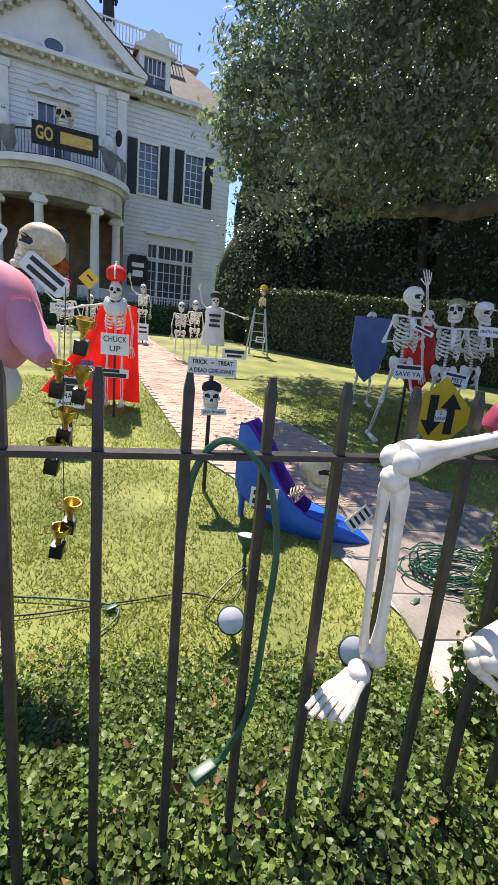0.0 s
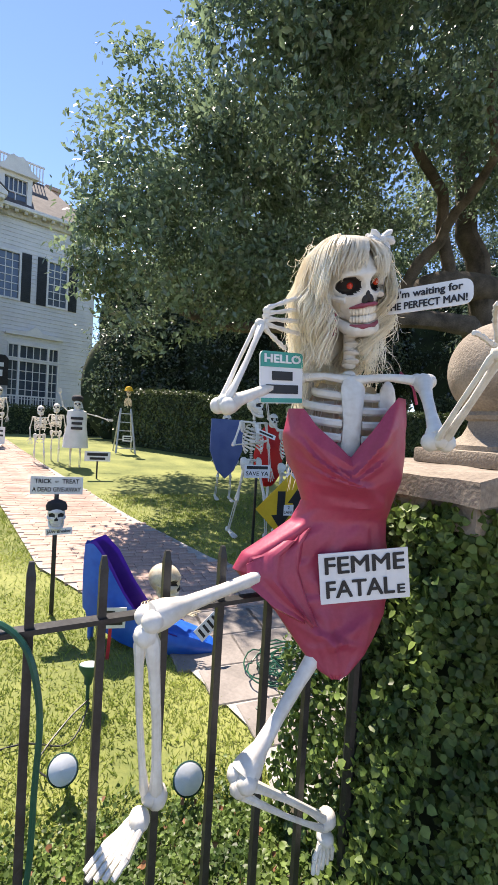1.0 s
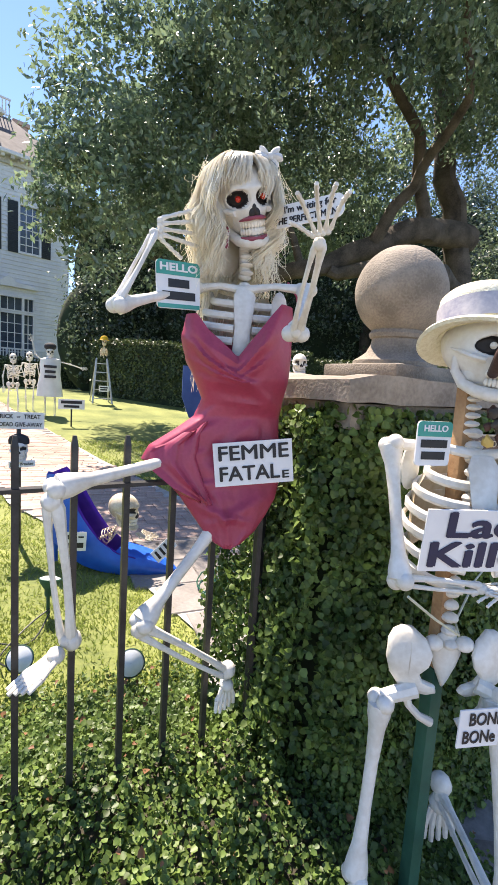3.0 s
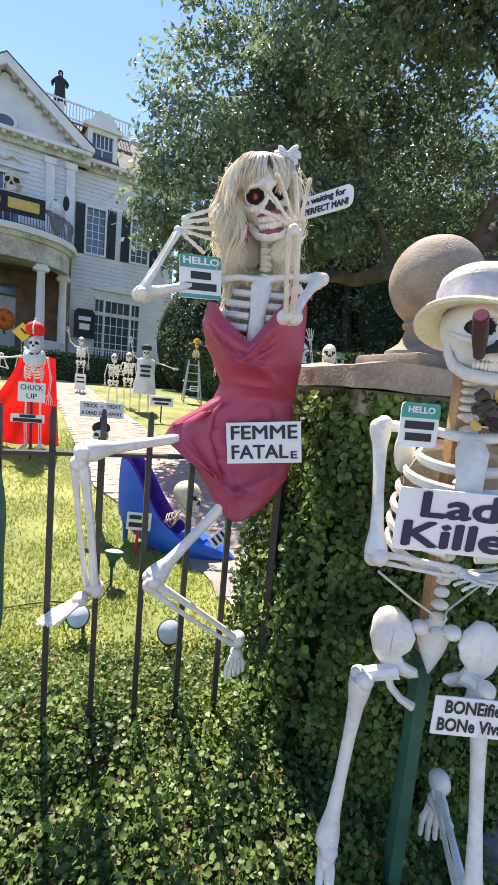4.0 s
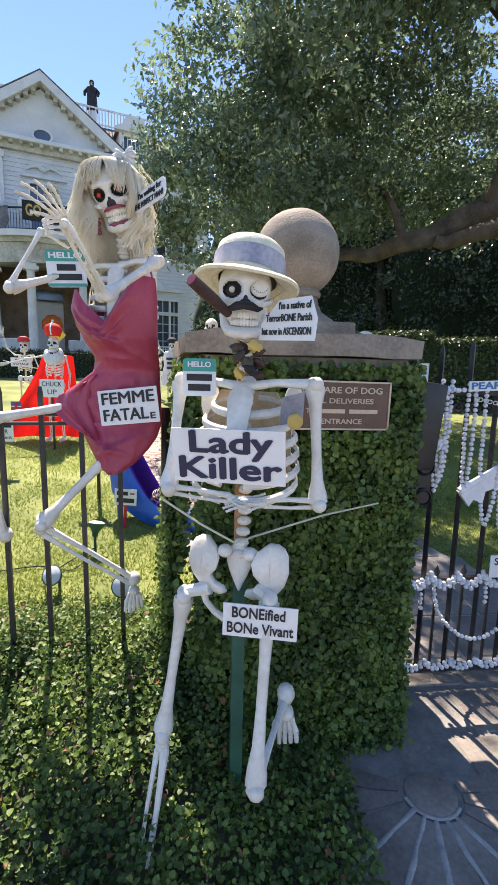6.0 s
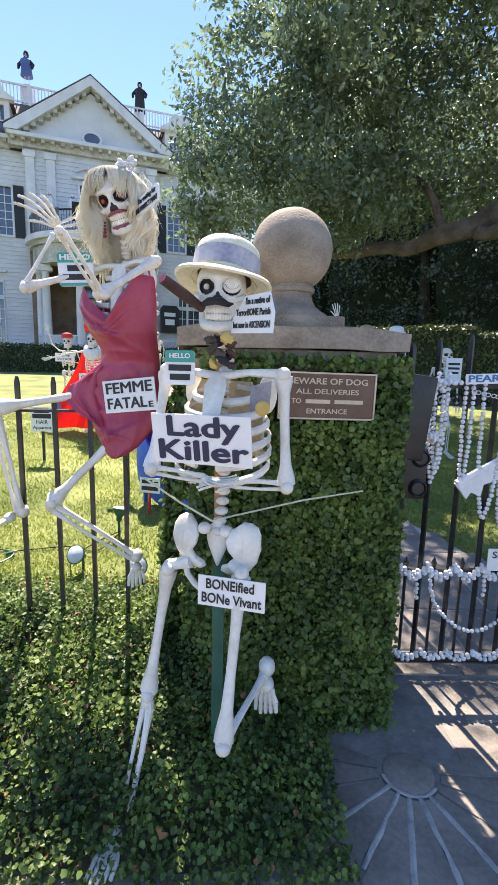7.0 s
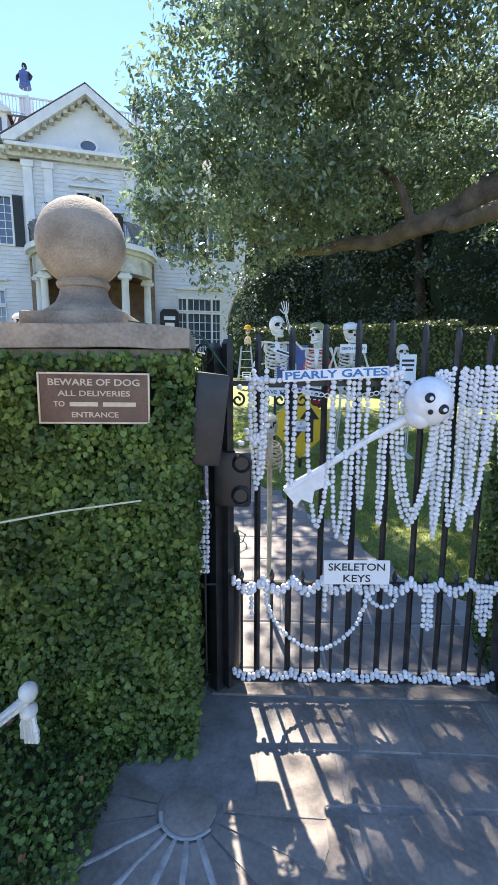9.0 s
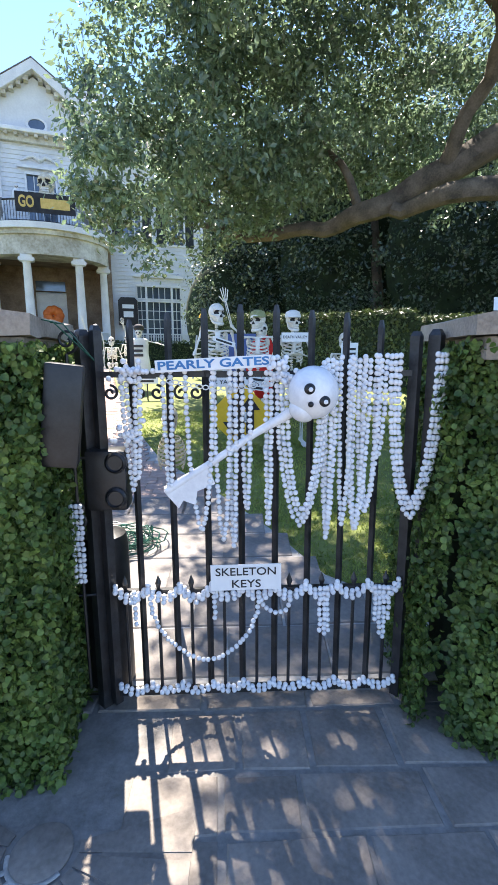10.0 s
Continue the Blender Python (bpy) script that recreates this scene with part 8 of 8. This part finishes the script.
# ---- slabs, bricks and grass ----
def slab_mesh(w, d, h, seed):
    rg_ = random.Random(seed)
    bm = bmesh.new()
    o = [(-w / 2 + rg_.uniform(-0.008, 0.008), -d / 2 + rg_.uniform(-0.008, 0.008)), (w / 2 + rg_.uniform(-0.008, 0.008), -d / 2 + rg_.uniform(-0.008, 0.008)), (w / 2 + rg_.uniform(-0.008, 0.008), d / 2 + rg_.uniform(-0.008, 0.008)), (-w / 2 + rg_.uniform(-0.008, 0.008), d / 2 + rg_.uniform(-0.008, 0.008))]
    bot = [bm.verts.new((x, y, -h)) for x, y in o]
    mid = [bm.verts.new((x, y, -0.006)) for x, y in o]
    top = [bm.verts.new((x * (1 - 0.012 / w), y * (1 - 0.012 / d), 0)) for x, y in o]
    for a, b in ((bot, mid), (mid, top)):
        for i in range(4):
            bm.faces.new((a[i], a[(i + 1) % 4], b[(i + 1) % 4], b[i]))
    bm.faces.new(top)
    me = bpy.data.meshes.new("slab")
    bm.to_mesh(me)
    bm.free()
    return me


rs = random.Random(23)
SL = {}
y = -2.6
row = 0
FAN = Vector((2.18, 0.52))
while y < 1.2:
    d = (0.3, 0.36, 0.25, 0.33)[row % 4]
    d = min(d, 1.24 - y)
    x = -1.2 - 0.37 * (row % 3)
    while x < 5.4:
        w = rs.choice((0.3, 0.42, 0.5, 0.36))
        c = Vector((x + w / 2, y + d / 2))
        fan = (c - FAN).length < 0.5 and c.x < 2.5
        if not fan and d > 0.1:
            k = (w, round(d, 2), rs.randint(0, 2))
            if k not in SL:
                SL[k] = slab_mesh(w - 0.022, d - 0.022, 0.05, hash(k) % 999)
                SL[k].materials.append(slate)
            o = new("slab", SL[k])
            o.parent = pavement
            o.location = (c.x, c.y, rs.uniform(-0.004, 0.003))
        x += w
    y += d
    row += 1
pointing = surface("pointing", (0.28, 0.27, 0.255), (0.46, 0.445, 0.42), 14, 0.95, 0.5)
# fan of wedge stones round a boss at the pier's corner
bm = bmesh.new()
lathe(bm, [(0.1, -0.04), (0.1, 0.0), (0.095, 0.004), (0.001, 0.005)], 24, m=Matrix.Translation((FAN.x - 0.02, FAN.y, 0)), closed=False)
part("boss_stone", bm, slate, pavement)
for i in range(11):
    a0, a1 = radians(150 + 20.6 * i + 1.6), radians(150 + 20.6 * (i + 1) - 1.6)
    bm = bmesh.new()
    pts = [(0.125, a0), (0.5, a0 - 0.0), (0.51, (a0 + a1) / 2), (0.5, a1), (0.125, a1)]
    q0 = [bm.verts.new((FAN.x - 0.02 + r * math.cos(a), FAN.y + r * math.sin(a), 0.0)) for r, a in pts]
    q1 = [bm.verts.new((FAN.x - 0.02 + r * math.cos(a), FAN.y + r * math.sin(a), -0.05)) for r, a in pts]
    bm.faces.new(q0)
    for j in range(5):
        bm.faces.new((q0[j], q1[j], q1[(j + 1) % 5], q0[(j + 1) % 5]))
    part("wedge_stone", fix(bm), slate, pavement, smooth=False)
# pale pointing smeared proud between the wedges
rf = random.Random(77)
for i in range(3, 8):
    a = radians(150 + 20.6 * i)
    bm = bmesh.new()
    tube(bm, [Vector((FAN.x - 0.02 + r * math.cos(a + rf.uniform(-0.015, 0.015)), FAN.y + r * math.sin(a), 0.0)) for r in (0.105, 0.17, 0.24, 0.31, 0.38, 0.46)], [rf.uniform(0.006, 0.0125) for _ in range(6)], 8, flat=0.35, side=(-math.sin(a), math.cos(a), 0))
    part("mortar_joint", bm, pointing, pavement, "pale smeared pointing")
bm = bmesh.new()
tube(bm, [(FAN.x - 0.02 + 0.106 * math.cos(a), FAN.y + 0.106 * math.sin(a), 0.0) for a in [radians(185 + 5 * j) for j in range(28)]], 0.004, 8, flat=2.0, side=(0, 0, 1))
part("mortar_joint", bm, pointing, pavement, "pale smeared pointing")

flag_mat = surface("flagstone", (0.17, 0.155, 0.14), (0.3, 0.27, 0.245), 3, 0.85, 0.4, 12, vary=0.15)
walk_ = thing("garden_walk", "brick garden walk from the gate to the porch", "path", kind="structure")


def walk_at(y):
    for a, b in zip(WALK, WALK[1:]):
        if a[0] <= y <= b[0]:
            t = (y - a[0]) / (b[0] - a[0])
            return a[1] + (b[1] - a[1]) * t, a[2] + (b[2] - a[2]) * t
    return WALK[-1][1], WALK[-1][2]


bm = bmesh.new()
prev = None
yy = 1.25
while yy <= 20.01:
    c, w = walk_at(max(1.3, yy))
    q = [bm.verts.new((c + s * w / 2, yy, ground_z(0, yy) + 0.018)) for s in (-1, 1)]
    if prev:
        bm.faces.new((prev[0], prev[1], q[1], q[0]))
    prev = q
    yy += 0.25
part("mortar_bed", bm, mortar, walk_, smooth=False)
bme = bmesh.new()
add_box(bme, (-0.1, -0.047, -0.03), (0.1, 0.047, 0.006))
brick_me = bpy.data.meshes.new("brick")
bme.to_mesh(brick_me)
bme.free()
brick_me.materials.append(brick_mat)
count = 0
V, F = [], []
# broad flagstones next to the gate
yy = 1.5
while yy < 3.9:
    c, w = walk_at(max(1.3, yy))
    w = min(w, 2.2)
    k = 4 if w > 1.9 else 3
    for i in range(k):
        me_k = ("flag", k, i % 2)
        if me_k not in SL:
            SL[me_k] = slab_mesh(w / k - 0.012, 0.388, 0.03, 40 + i)
            SL[me_k].materials.append(flag_mat)
        o = new("flagstone", SL[me_k])
        o.parent = walk_
        o.location, o.rotation_euler = (c - w / 2 + w / k * (i + 0.5), yy, ground_z(0, yy) + 0.026), (radians(4.6), 0, 0)
    yy += 0.4
yy = 3.78
row = 0
while yy < 19.5:
    c, w = walk_at(max(1.3, yy))
    x = c - w / 2 + 0.11 + (0.05 if row % 2 else 0)
    while x < c + w / 2 - 0.09:
        z = ground_z(0, yy) + 0.024 + rs.uniform(-0.003, 0.003)
        if count < 300 and yy < 6.2:
            o = new("brick", brick_me)
            o.parent = walk_
            o.location, o.rotation_euler = (x, yy, z), (radians(4.6), 0, rs.uniform(-0.02, 0.02))
            count += 1
        else:
            b0 = len(V)
            for dx, dy in ((-0.1, -0.047), (0.1, -0.047), (0.1, 0.047), (-0.1, 0.047)):
                V.append((x + dx, yy + dy, z + dy * 0.08 + 0.006))
            for dx, dy in ((-0.1, -0.047), (0.1, -0.047), (0.1, 0.047), (-0.1, 0.047)):
                V.append((x + dx, yy + dy, z + dy * 0.08 - 0.02))
            F += [[b0, b0 + 1, b0 + 2, b0 + 3]] + [[b0 + i, b0 + 4 + i, b0 + 4 + (i + 1) % 4, b0 + (i + 1) % 4] for i in range(4)]
        x += 0.208
    yy += 0.1
    row += 1
me = bpy.data.meshes.new("far_bricks")
me.from_pydata(V, [], F)
me.materials.append(brick_mat)
fb = new("far_bricks", me)
fb.parent = walk_
fb["kind"] = "stuff"

# grass blades
rng = np.random.default_rng(51)
N = 150000
gy = 1.75 + 6.5 * rng.random(N) ** 1.7
gx = rng.uniform(-2.6, 4.5, N) * (0.75 + gy / 12)
cw = np.array([walk_at(max(1.3, float(v))) for v in gy])
ok = (np.abs(gx - cw[:, 0]) > cw[:, 1] / 2 - 0.01) | (gy < 2.0) & (gx < 1.0)
gx, gy = gx[ok], gy[ok]
dens = np.array([noise.noise((a * 1.6, b * 1.6, 7)) for a, b in zip(gx, gy)])
ok = rng.random(len(gx)) < np.clip(0.75 + dens, 0.15, 1)
gx, gy = gx[ok], gy[ok]
gz = 0.08 * (gy - 1.25)
n = len(gx)
ang = rng.uniform(0, math.pi * 2, n)
h = rng.uniform(0.012, 0.04, n) * (1 + gy * 0.03)
w = 0.0038 * (1 + gy * 0.12)
lx, ly = rng.normal(0, 0.7, n) * h, rng.normal(0, 0.7, n) * h
v = np.stack([np.stack([gx - w * np.cos(ang), gy - w * np.sin(ang), gz], 1), np.stack([gx + w * np.cos(ang), gy + w * np.sin(ang), gz], 1), np.stack([gx + lx, gy + ly, gz + h], 1)], 1).reshape(-1, 3)
me = bpy.data.meshes.new("grass")
me.vertices.add(len(v))
me.vertices.foreach_set("co", v.astype(np.float32).ravel())
me.loops.add(n * 3)
me.loops.foreach_set("vertex_index", np.arange(n * 3, dtype=np.int32))
me.polygons.add(n)
me.polygons.foreach_set("loop_start", np.arange(0, n * 3, 3, dtype=np.int32))
me.update(calc_edges=True)
me.materials.append(grass_mat)
tagged(new("grass", me), "short dry green grass blades of the lawn", "grass", kind="stuff")
